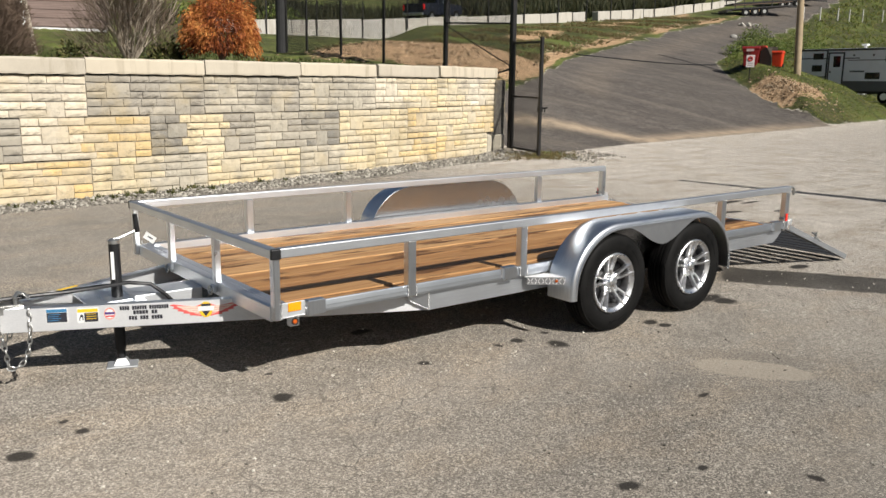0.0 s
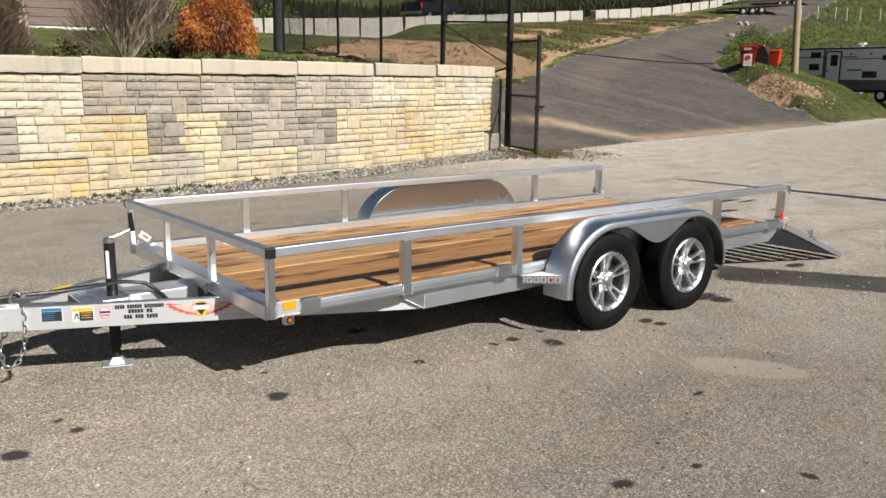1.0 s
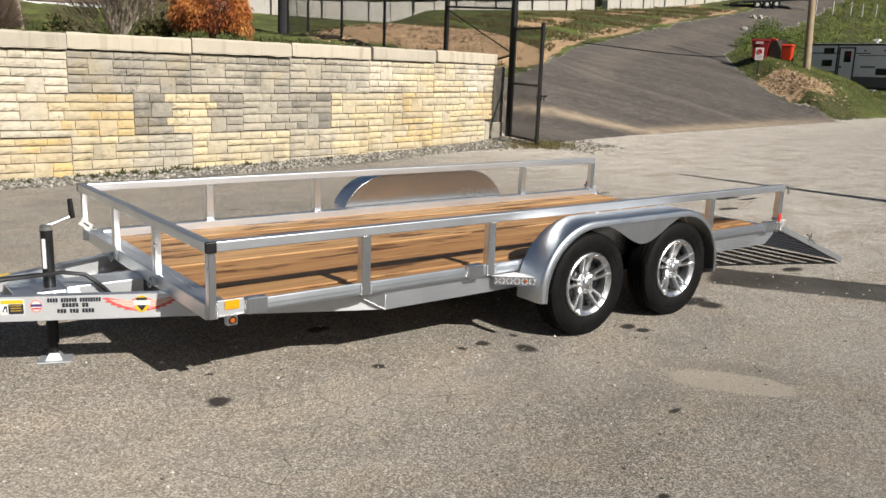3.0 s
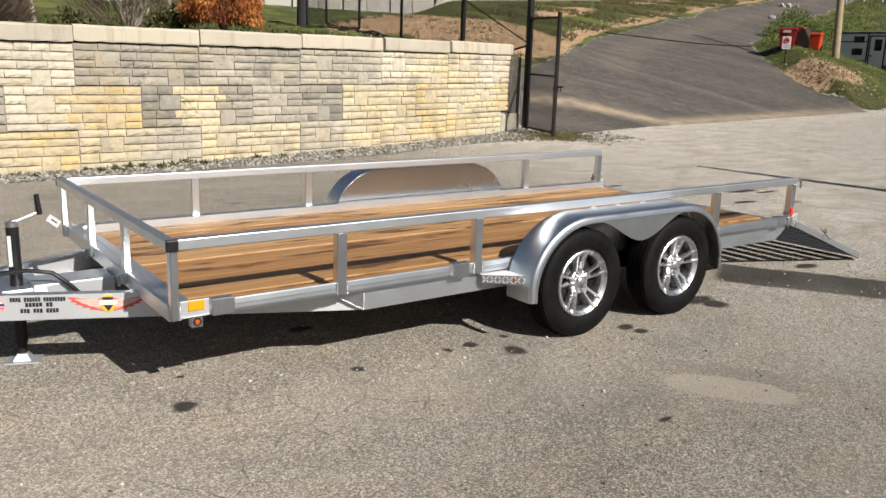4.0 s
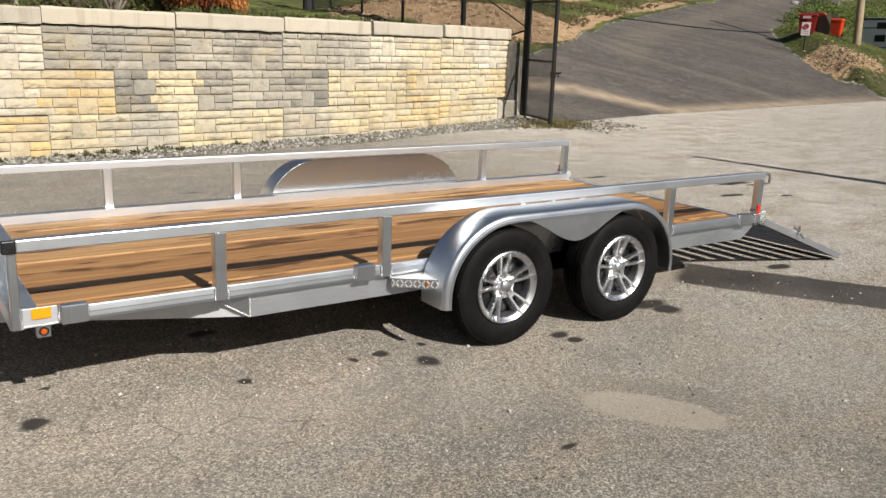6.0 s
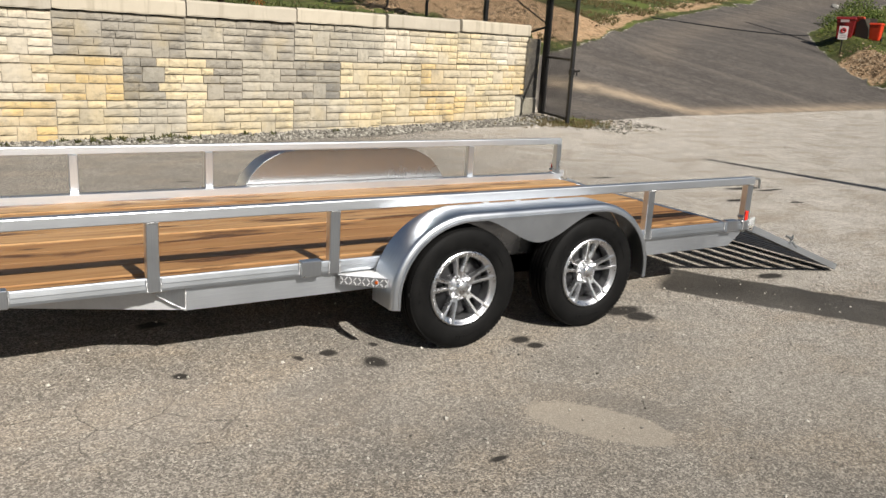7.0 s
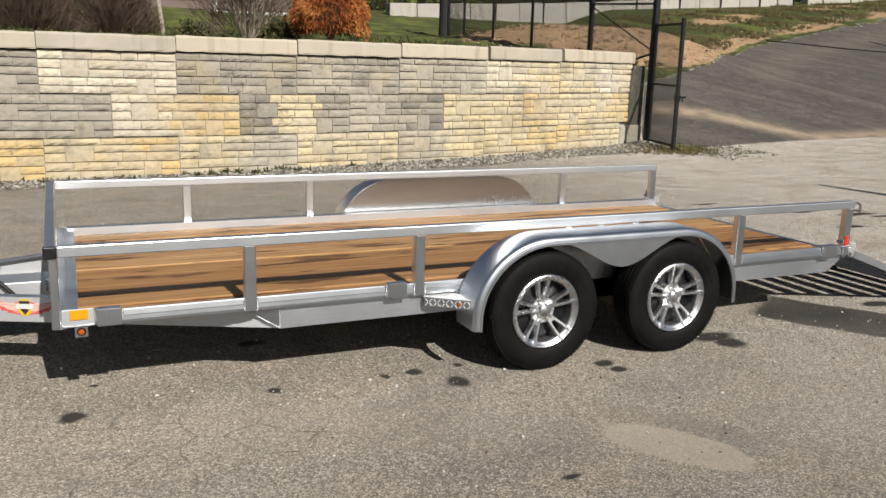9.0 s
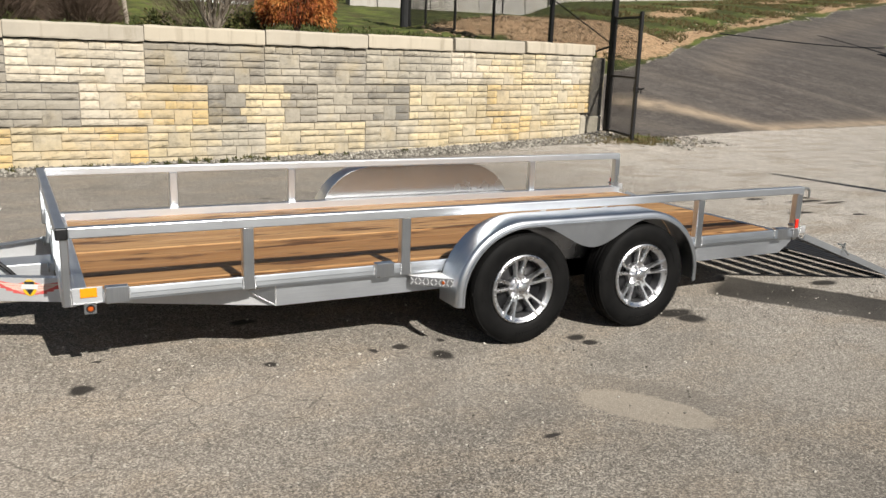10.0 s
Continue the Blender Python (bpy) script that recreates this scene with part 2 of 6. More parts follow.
# ---- ground ----
def ground_material():
    g = Nodes("ground_surface")
    pos = g.n("NewGeometry").outputs["Position"]
    flat = g.n("VectorMath", {0: pos, 1: (1.0, 1.0, 0.0)})
    flat.operation = "MULTIPLY"
    flat = flat.outputs[0]
    big, mid = g.noise(flat, 0.35, 5, 0.6), g.noise(flat, 2.2, 5, 0.6)
    grit, fine = g.noise(flat, 85.0, 5, 0.75), g.noise(flat, 240.0, 2, 0.6)
    chips = g.n("TexVoronoi", {"Vector": flat, "Scale": 150.0}).outputs["Color"]
    chip = g.n("SeparateColor", {0: chips}).outputs[0]
    # weathered asphalt with pale stones showing
    lot = g.ramp(big, (0.32, (0.190, 0.169, 0.141)), (0.68, (0.312, 0.279, 0.234)))
    worn = g.noise(flat, 0.9, 6, 0.65)
    lot = g.mix(g.ramp(worn, (0.46, 0.0), (0.62, 0.58)), lot, (0.150, 0.134, 0.115))
    lot = g.mix(g.ramp(mid, (0.42, 0.0), (0.7, 0.5)), lot, (0.378, 0.346, 0.298))
    # lot mixed paler the further it lies towards +x
    pale_lot = g.calc("MULTIPLY", g.attr("pale_lot").outputs["Fac"], g.ramp(mid, (0.25, 0.68), (0.6, 1.0)))
    lot = g.mix(pale_lot, lot, (0.62, 0.57, 0.50))
    tan = g.noise(flat, 1.15, 6, 0.7, (1.0, 1.7, 1.0))
    lot = g.mix(g.ramp(tan, (0.47, 0.0), (0.64, 0.65)), lot, (0.350, 0.285, 0.210))
    cells = g.ramp(chip, (0.0, 0.20), (0.5, 0.90), (1.0, 1.85))
    lot = g.mix(0.92, lot, g.mix(1.0, lot, cells, "MULTIPLY"))
    coarse = g.n("TexVoronoi", {"Vector": flat, "Scale": 78.0})
    cc = g.n("SeparateColor", {0: coarse.outputs["Color"]}).outputs[1]
    lot = g.mix(0.50, lot, g.mix(1.0, lot, g.ramp(cc, (0.0, 0.40), (0.5, 1.0), (1.0, 1.55)), "MULTIPLY"))
    patchy = g.ramp(g.noise(flat, 4.5, 5, 0.7), (0.36, 0.45), (0.62, 1.0))
    lot = g.mix(g.calc("MULTIPLY", patchy, g.ramp(grit, (0.42, 0.95), (0.49, 0.0))), lot, (0.070, 0.063, 0.054))
    lot = g.mix(g.ramp(chip, (0.84, 0.0), (0.97, 0.6)), lot, (0.38, 0.352, 0.306))
    stone = g.calc("MULTIPLY", g.ramp(cc, (0.90, 0.0), (0.92, 1.0)), g.ramp(coarse.outputs["Distance"], (0.30, 1.0), (0.42, 0.0)))
    lot = g.mix(g.calc("MULTIPLY", stone, 0.8), lot, (0.60, 0.55, 0.47))
    lot = g.mix(g.ramp(fine, (0.63, 0.0), (0.73, 0.35)), lot, (0.58, 0.54, 0.47))
    smear = g.noise(flat, 3.0, 6, 0.75, (1.0, 2.4, 1.0))
    lot = g.mix(g.ramp(smear, (0.66, 0.0), (0.72, 0.6)), lot, (0.55, 0.51, 0.44))

    wob = g.n("VectorMath", {0: flat, 1: g.n("TexNoise", {"Vector": flat, "Scale": 5.0, "Detail": 4.0}).outputs["Color"]})
    wob.operation = "ADD"
    wob = g.n("VectorMath", {0: wob.outputs[0], 1: (0.5, 0.5, 0.5)})
    wob.operation = "SUBTRACT"
    bent = g.n("Mix", None)
    bent.data_type = "VECTOR"
    g.put(bent.inputs[0], 0.11)
    g.put(bent.inputs[4], flat)
    g.put(bent.inputs[5], wob.outputs[0])
    bent = bent.outputs[1]

    def spot(cx, cy, rx, ry, edge=0.25, turn=0.0):
        """1 inside an ellipse, 0 outside."""
        m = g.n("Mapping", {0: bent, 1: (-cx, -cy, 0.0)})
        r = g.n("VectorRotate", {0: m.outputs[0], 3: radians(-turn)})
        q = g.n("Mapping", {0: r.outputs[0], 3: (1 / rx, 1 / ry, 0.0)})
        ln = g.n("VectorMath", {0: q.outputs[0]})
        ln.operation = "LENGTH"
        return g.ramp(g.calc("MULTIPLY", ln.outputs[1], 0.5), (0.5 - edge / 2, 1.0), (0.5 + edge / 2, 0.0))

    def over(a, b):
        return g.calc("MAXIMUM", a, b)

    OIL = [
        (0.03, 0.05, 0.075, 0.035), (0.965, 0.04, 0.05, 0.022), (1.88, -0.17, 0.085, 0.05), (1.73, 0.03, 0.055, 0.025),
        (1.55, 0.04, 0.035, 0.018), (1.98, 0.05, 0.035, 0.018), (2.78, -0.20, 0.075, 0.030), (3.70, -0.03, 0.20, 0.04),
        (3.74, -0.17, 0.12, 0.055), (2.80, -0.31, 0.05, 0.02), (8.76, 3.08, 0.30, 0.07), (7.95, 2.50, 0.20, 0.06), (9.05, 2.90, 0.25, 0.05),
        (5.42, 0.15, 0.16, 0.03), (-1.204, 0.097, 0.07, 0.032), (-0.915, 0.222, 0.05, 0.018), (-0.963, 0.399, 0.025, 0.012), (1.444, -2.127, 0.035, 0.02), (1.002, 0.79, 0.10, 0.03), (0.745, -1.69, 0.07, 0.022), (1.88, -1.27, 0.05, 0.012), (1.14, -1.78, 0.04, 0.014), (0.136, 0.416, 0.035, 0.012), (8.2, 3.4, 0.16, 0.06), (9.0, 3.3, 0.12, 0.06), (7.4, 4.2, 0.2, 0.05),
        (8.6, 2.2, 0.10, 0.05), (2.3, 5.1, 0.10, 0.02), (4.6, 4.9, 0.08, 0.02),
    ]
    oil = None
    for cx, cy, rx, ry in OIL:
        s = spot(cx, cy, rx * (0.75 if cy < 1 else 1.0), ry * (1.75 if cy < 1 else 1.0))
        oil = s if oil is None else over(oil, s)
    # shadow strip painted in behind the trailer, and the pale patch beside its wheels
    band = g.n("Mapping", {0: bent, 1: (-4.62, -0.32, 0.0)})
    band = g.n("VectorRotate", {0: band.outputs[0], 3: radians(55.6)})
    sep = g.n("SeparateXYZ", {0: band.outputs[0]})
    shadow_strip = g.calc("MULTIPLY", g.ramp(g.calc("ABSOLUTE", sep.outputs[1]), (0.29, 1.0), (0.33, 0.0)), g.ramp(g.calc("ADD", sep.outputs[0], 0.5), (0.33, 0.0), (0.42, 1.0)))
    lot = g.mix(g.calc("MULTIPLY", shadow_strip, g.ramp(mid, (0.3, 0.97), (0.65, 0.86))), lot, (0.040, 0.036, 0.031))
    damp = spot(2.66, -1.02, 0.36, 0.09, 0.7, -54.0)
    lot = g.mix(g.calc("MULTIPLY", damp, 0.45), lot, (0.130, 0.110, 0.088))
    pale = spot(2.475, -1.195, 0.34, 0.160, 0.07, -54.0)
    lot = g.mix(g.calc("MULTIPLY", pale, 0.68), lot, (0.410, 0.355, 0.280))
    # soft-edged ellipses that vary the lot's tone: pale tan, dark grey, light grey
    tan_patch = over(spot(-0.9, -0.7, 1.5, 0.9, 0.9, 15.0), spot(0.9, -0.35, 0.9, 0.35, 0.9, -10.0))
    lot = g.mix(g.calc("MULTIPLY", tan_patch, 0.26), lot, (0.430, 0.375, 0.315))
    dark_patch = over(spot(0.9, -1.3, 0.9, 0.45, 0.9, 20.0), spot(1.9, -1.0, 0.8, 0.3, 0.9, -35.0))
    lot = g.mix(g.calc("MULTIPLY", dark_patch, 0.28), lot, (0.130, 0.120, 0.108))
    light_patch = over(spot(3.6, -1.2, 1.5, 0.9, 0.9, -30.0), spot(2.0, -2.2, 0.9, 0.4, 0.9, 10.0))
    lot = g.mix(g.calc("MULTIPLY", light_patch, 0.30), lot, (0.400, 0.365, 0.315))
    # broad ellipse of lot behind the trailer, mixed darker
    back_patch = spot(2.4, 4.9, 5.5, 2.5, 0.8, 10.0)
    lot = g.mix(g.calc("MULTIPLY", back_patch, 0.38), lot, (0.185, 0.170, 0.150))
    crack = g.n("TexVoronoi", {"Vector": bent, "Scale": 3.2})
    crack.feature = "DISTANCE_TO_EDGE"
    broken = over(g.calc("MULTIPLY", g.ramp(g.noise(flat, 1.3, 5, 0.75), (0.54, 0.0), (0.62, 0.8)), 0.8), over(spot(0.55, -0.38, 0.75, 0.40, 0.9, -15.0), spot(-0.2, -0.75, 0.5, 0.35, 0.9)))
    broken = g.calc("MULTIPLY", broken, g.ramp(g.noise(flat, 5.0, 4, 0.7), (0.42, 0.1), (0.55, 1.0)))
    lot = g.mix(g.calc("MULTIPLY", g.ramp(crack.outputs[0], (0.0, 0.95), (0.018, 0.0)), broken), lot, (0.055, 0.05, 0.045))
    flecks = g.n("TexVoronoi", {"Vector": bent, "Scale": 2.6})
    pick = g.n("SeparateColor", {0: flecks.outputs["Color"]}).outputs[0]
    lot = g.mix(g.calc("MULTIPLY", g.ramp(flecks.outputs["Distance"], (0.020, 0.8), (0.034, 0.0)), g.ramp(pick, (0.45, 0.0), (0.5, 1.0))), lot, (0.060, 0.052, 0.044))
    lot = g.mix(g.calc("MULTIPLY", oil, 0.96), lot, (0.026, 0.023, 0.020))
    # crushed stone of the drive
    stones = g.n("TexVoronoi", {"Vector": flat, "Scale": 22.0})
    sc = g.n("SeparateColor", {0: stones.outputs["Color"]}).outputs[1]
    gravel = g.ramp(big, (0.3, (0.090, 0.077, 0.067)), (0.7, (0.155, 0.135, 0.117)))
    gravel = g.mix(g.ramp(sc, (0.3, 0.5), (0.9, 0.0)), gravel, (0.055, 0.052, 0.050))
    ruts = g.noise(flat, 7.0, 6, 0.75)
    gravel = g.mix(g.ramp(ruts, (0.36, 0.45), (0.52, 0.0)), gravel, (0.060, 0.055, 0.051))
    gravel = g.mix(g.ramp(ruts, (0.52, 0.0), (0.68, 0.45)), gravel, (0.235, 0.205, 0.176))
    gravel = g.mix(g.ramp(mid, (0.5, 0.0), (0.72, 0.5)), gravel, (0.20, 0.18, 0.158))
    sweep = g.n("VectorRotate", {0: bent, 3: radians(55)}).outputs[0]
    gravel = g.mix(g.ramp(g.noise(sweep, 1.0, 4, 0.6, (0.10, 0.9, 1.0)), (0.48, 0.0), (0.66, 0.24)), gravel, (0.25, 0.212, 0.172))
    gravel = g.mix(g.ramp(g.noise(sweep, 1.4, 4, 0.6, (0.08, 0.9, 1.0)), (0.36, 0.28), (0.50, 0.0)), gravel, (0.062, 0.054, 0.048))
    track = g.attr("dusty").outputs["Fac"]
    gravel = g.mix(g.calc("MULTIPLY", track, g.ramp(mid, (0.25, 0.4), (0.6, 1.0))), gravel, (0.47, 0.37, 0.26))
    # grass and bare earth
    blades = g.noise(flat, 30.0, 4, 0.7)
    grass = g.ramp(mid, (0.3, (0.034, 0.046, 0.012)), (0.5, (0.066, 0.076, 0.021)), (0.72, (0.13, 0.112, 0.045)))
    grass = g.mix(g.ramp(blades, (0.4, 0.6), (0.6, 0.0)), grass, (0.022, 0.030, 0.010))
    grass = g.mix(g.ramp(g.noise(flat, 0.45, 4, 0.6), (0.46, 0.0), (0.62, 0.6)), grass, (0.150, 0.185, 0.040))
    grass = g.mix(g.ramp(g.noise(flat, 0.8, 4, 0.6), (0.52, 0.0), (0.66, 0.5)), grass, (0.120, 0.092, 0.045))
    earth = g.ramp(mid, (0.3, (0.38, 0.240, 0.135)), (0.7, (0.56, 0.385, 0.23)))
    earth = g.mix(g.ramp(g.noise(flat, 6.0, 5, 0.7), (0.38, 0.7), (0.55, 0.0)), earth, (0.13, 0.10, 0.05))
    rubble = g.ramp(sc, (0.2, (0.075, 0.068, 0.055)), (0.8, (0.24, 0.22, 0.185)))

    col = lot
    for name, layer in (("gravel", gravel), ("grass", grass), ("earth", earth), ("rubble", rubble)):
        a = g.attr(name).outputs["Fac"]
        rough_edge = g.calc("ADD", a, g.calc("MULTIPLY", g.calc("SUBTRACT", g.noise(flat, 3.0, 5, 0.7), 0.5), 0.9))
        col = g.mix(g.ramp(rough_edge, (0.42, 0.0), (0.58, 1.0)), col, layer)
    height = g.calc("ADD", g.calc("MULTIPLY", grit, 0.7), g.calc("MULTIPLY", chip, 0.5))
    g.bump(height, 0.9, 0.008)
    shine = g.calc("MULTIPLY", shadow_strip, -0.2)
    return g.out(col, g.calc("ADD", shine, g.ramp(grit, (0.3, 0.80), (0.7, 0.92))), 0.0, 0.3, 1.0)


def spread(*runs):
    """Grid lines: (from, to, step) runs, end to end."""
    out = []
    for a, b, d in runs:
        out += list(np.arange(a, b - 1e-6, d))
    return np.array(out + [runs[-1][1]])


def build_ground():
    gx = spread((-900, -120, 60), (-120, -30, 10), (-30, -8, 2), (-8, 14, 0.25), (14, 44, 0.5), (44, 130, 2), (130, 300, 10), (300, 1200, 60))
    gy = spread((-900, -120, 60), (-120, -20, 10), (-20, -3, 0.9), (-3, 7.5, 0.6), (7.5, 12.5, 0.10), (12.5, 30, 0.4), (30, 70, 1.2), (70, 200, 6), (200, 1200, 50))
    X, Y = np.meshgrid(gx, gy)
    Z = land(X, Y)
    rng = np.random.default_rng(4)
    rough = step(0.3, 2.5, Z) * np.clip((60 - np.hypot(X, Y)) / 40, 0, 1)
    inlet = (Y > road_right(X)) & (Y < road_left(X))
    Z = Z + rng.normal(0, 0.035, Z.shape) * rough * np.where(inlet, 0.3, 1.0)
    ny, nx = X.shape
    verts = np.stack([X.ravel(), Y.ravel(), Z.ravel()], 1)
    i = (np.arange(ny - 1)[:, None] * nx + np.arange(nx - 1)[None]).ravel()
    faces = np.stack([i, i + 1, i + nx + 1, i + nx], 1)
    me = bpy.data.meshes.new("ground")
    me.from_pydata(verts.tolist(), [], faces.tolist())
    me.shade_smooth()
    s = Y - (7.9 + 0.17 * X)
    lip = wall_y(X) - Y
    in_road = step(-0.25, 0.25, Y - road_right(X)) * step(-0.25, 0.25, road_left(X) - Y) * step(11.6, 12.4, X)
    off_lot = np.maximum(step(-0.15, 0.35, s) * step(12.2, 12.9, X), step(0.0, 0.2, Y - wall_y(X) - 0.2) * (X < 12.6))
    grass = off_lot * (1 - in_road)
    grass = np.maximum(grass, step(1.1, 0.2, np.hypot((X - 11.9), (Y - 9.9) * 0.8)) * 0.9)
    bank = np.exp(-(((X - 16.9) / 4.8) ** 4) - ((Y - 20.4) / 3.0) ** 2) * 1.3
    verge = np.exp(-(((X - 33.5) / 1.9) ** 4) - ((Y - 16.9) / 1.9) ** 4) * 1.1 * step(0.1, 0.5, s)
    off = Y - road_left(X)
    cut = np.exp(-(((off - 1.0) / 0.75) ** 2)) * step(17, 20, X) * step(95, 70, X) * (0.75 + 0.25 * np.sin(X * 0.55))
    cut = np.maximum(cut, np.exp(-(((off - 5.2) / 1.3) ** 2)) * step(24, 30, X) * step(70, 60, X) * (0.55 + 0.35 * np.sin(X * 0.4 + 1)))
    earth = np.clip(np.maximum.reduce([bank, verge, cut]), 0, 1) * grass
    rubble = step(1.15, 0.85, lip + 0.15 * np.sin(X * 1.7)) * step(-0.2, 0.0, lip) * step(11.9, 11.2, X)
    along, across = (X - 13.8) * 0.757 - (Y - 13.6) * 0.654, (X - 13.8) * 0.654 + (Y - 13.6) * 0.757
    dusty = np.exp(-((across / 0.42) ** 2)) * step(-0.5, 0.6, along) * step(5.6, 4.2, along)
    dusty = np.maximum(dusty, 0.75 * np.exp(-(((s - 0.25) / 0.35) ** 2)) * step(15.5, 17.5, X) * step(36, 26, X))
    dusty = np.maximum(dusty, step(1.4, 0.2, np.abs(Y - road_left(X) + 2.2)) * 0.10 * (X > 20))
    # mask of the paler lot, rising with x
    pale_lot = step(2.2, 8.0, X - 0.3 * np.maximum(Y, 0)) * step(-6, -1, Y)
    for name, field in (("pale_lot", pale_lot), ("gravel", in_road), ("grass", grass), ("earth", earth), ("rubble", rubble), ("dusty", dusty)):
        me.attributes.new(name, "FLOAT", "POINT").data.foreach_set("value", field.ravel().astype(np.float32))
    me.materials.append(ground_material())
    return tagged(new("ground", me), "weathered grey asphalt lot rising into a gravel drive and grassy banks", "ground", kind="structure")


build_ground()


# ---- utility trailer ----
L, W = 4.88, 2.13
RAIL_LO, RAIL_HI, DECK = 0.757, 0.808, 0.462
trailer = thing("utility_trailer", "aluminium tandem-axle utility trailer with wood deck and lowered rear ramp", "trailer")


def welded(x, y, z, length, axis, parent):
    bm = bmesh.new()
    n = max(4, int(length / 0.012))
    rr = random.Random(int(x * 977 + y * 331 + z * 71))
    pts = []
    for i in range(n + 1):
        p = [x, y, z]
        p["xyz".index(axis)] += -length / 2 + length * i / n
        pts.append([c + rr.uniform(-0.0012, 0.0012) for c in p])
    tube(pts, [0.0035 + rr.uniform(0, 0.0022) for _ in pts], 6, bm)
    return part("weld_bead", bm, WELD, parent, soft=True)


# rails and posts
near_rail = part("side_rail", box(0.023, L, 0.0, 0.05, RAIL_LO, RAIL_HI, 0.005, seg=2), ALU, trailer)
far_rail = part("side_rail", box(-0.004, L, W - 0.05, W, RAIL_LO, RAIL_HI, 0.005, seg=2), ALU, trailer)
front_rail = part("front_rail", bar((-0.003, 0.0, (RAIL_LO + RAIL_HI) / 2), (-0.030, W, (RAIL_LO + RAIL_HI) / 2), 0.050, RAIL_HI - RAIL_LO, bevel=0.005), ALU_Y, trailer)
for x, y0, y1 in ((-0.003, -0.010, 0.013), (-0.030, W - 0.013, W + 0.010)):
    part("end_cap", box(x - 0.027, x + 0.027, y0, y1, RAIL_LO - 0.002, RAIL_HI + 0.002, 0.006, seg=2), CAP, front_rail, "black plastic end cap")
for side, y0 in enumerate((0.006, W - 0.056)):
    for x in ((-0.013, -0.045)[side], (0.824, 0.800)[side], (1.700, 1.676)[side], 3.876, 4.822):
        w, lo = (0.036, 0.432) if x < 0 else (0.056, 0.435)
        p = part("rail_post", box(x, x + w, y0, y0 + 0.05, lo, RAIL_LO - 0.001, 0.004), ALU_Z, trailer)
        yo = y0 if side == 0 else y0 + 0.05
        out_ = -0.001 if side == 0 else 0.001
        welded(x + w / 2, yo + out_, RAIL_LO - 0.002, w - 0.006, "x", p)
        if x > 0:
            welded(x - 0.002, yo + out_, lo + 0.035, 0.06, "z", p)
            welded(x + w + 0.002, yo + out_, lo + 0.035, 0.06, "z", p)
for y in (0.72, 1.41):
    sk = -0.0127 * y
    p = part("rail_post", box(-0.018 + sk, 0.020 + sk, y, y + 0.045, 0.44, RAIL_LO - 0.001, 0.004), ALU_Z, trailer)
    q = part("tie_down_bracket", box(-0.042, -0.019, y - 0.004, y + 0.055, 0.438, 0.482, 0.005), ALU_Y, trailer)
    ring = bmesh.new()
    tube([(-0.05, y + 0.028 + 0.026 * math.cos(a), 0.452 + 0.024 * math.sin(a)) for a in np.linspace(0, 2 * math.pi, 17)[:-1]], 0.006, 6, ring, True)
    part("d_ring", ring, STEEL, q, "zinc-plated tie-down ring", soft=True)
    welded(-0.019, y + 0.022, 0.486, 0.05, "y", p)

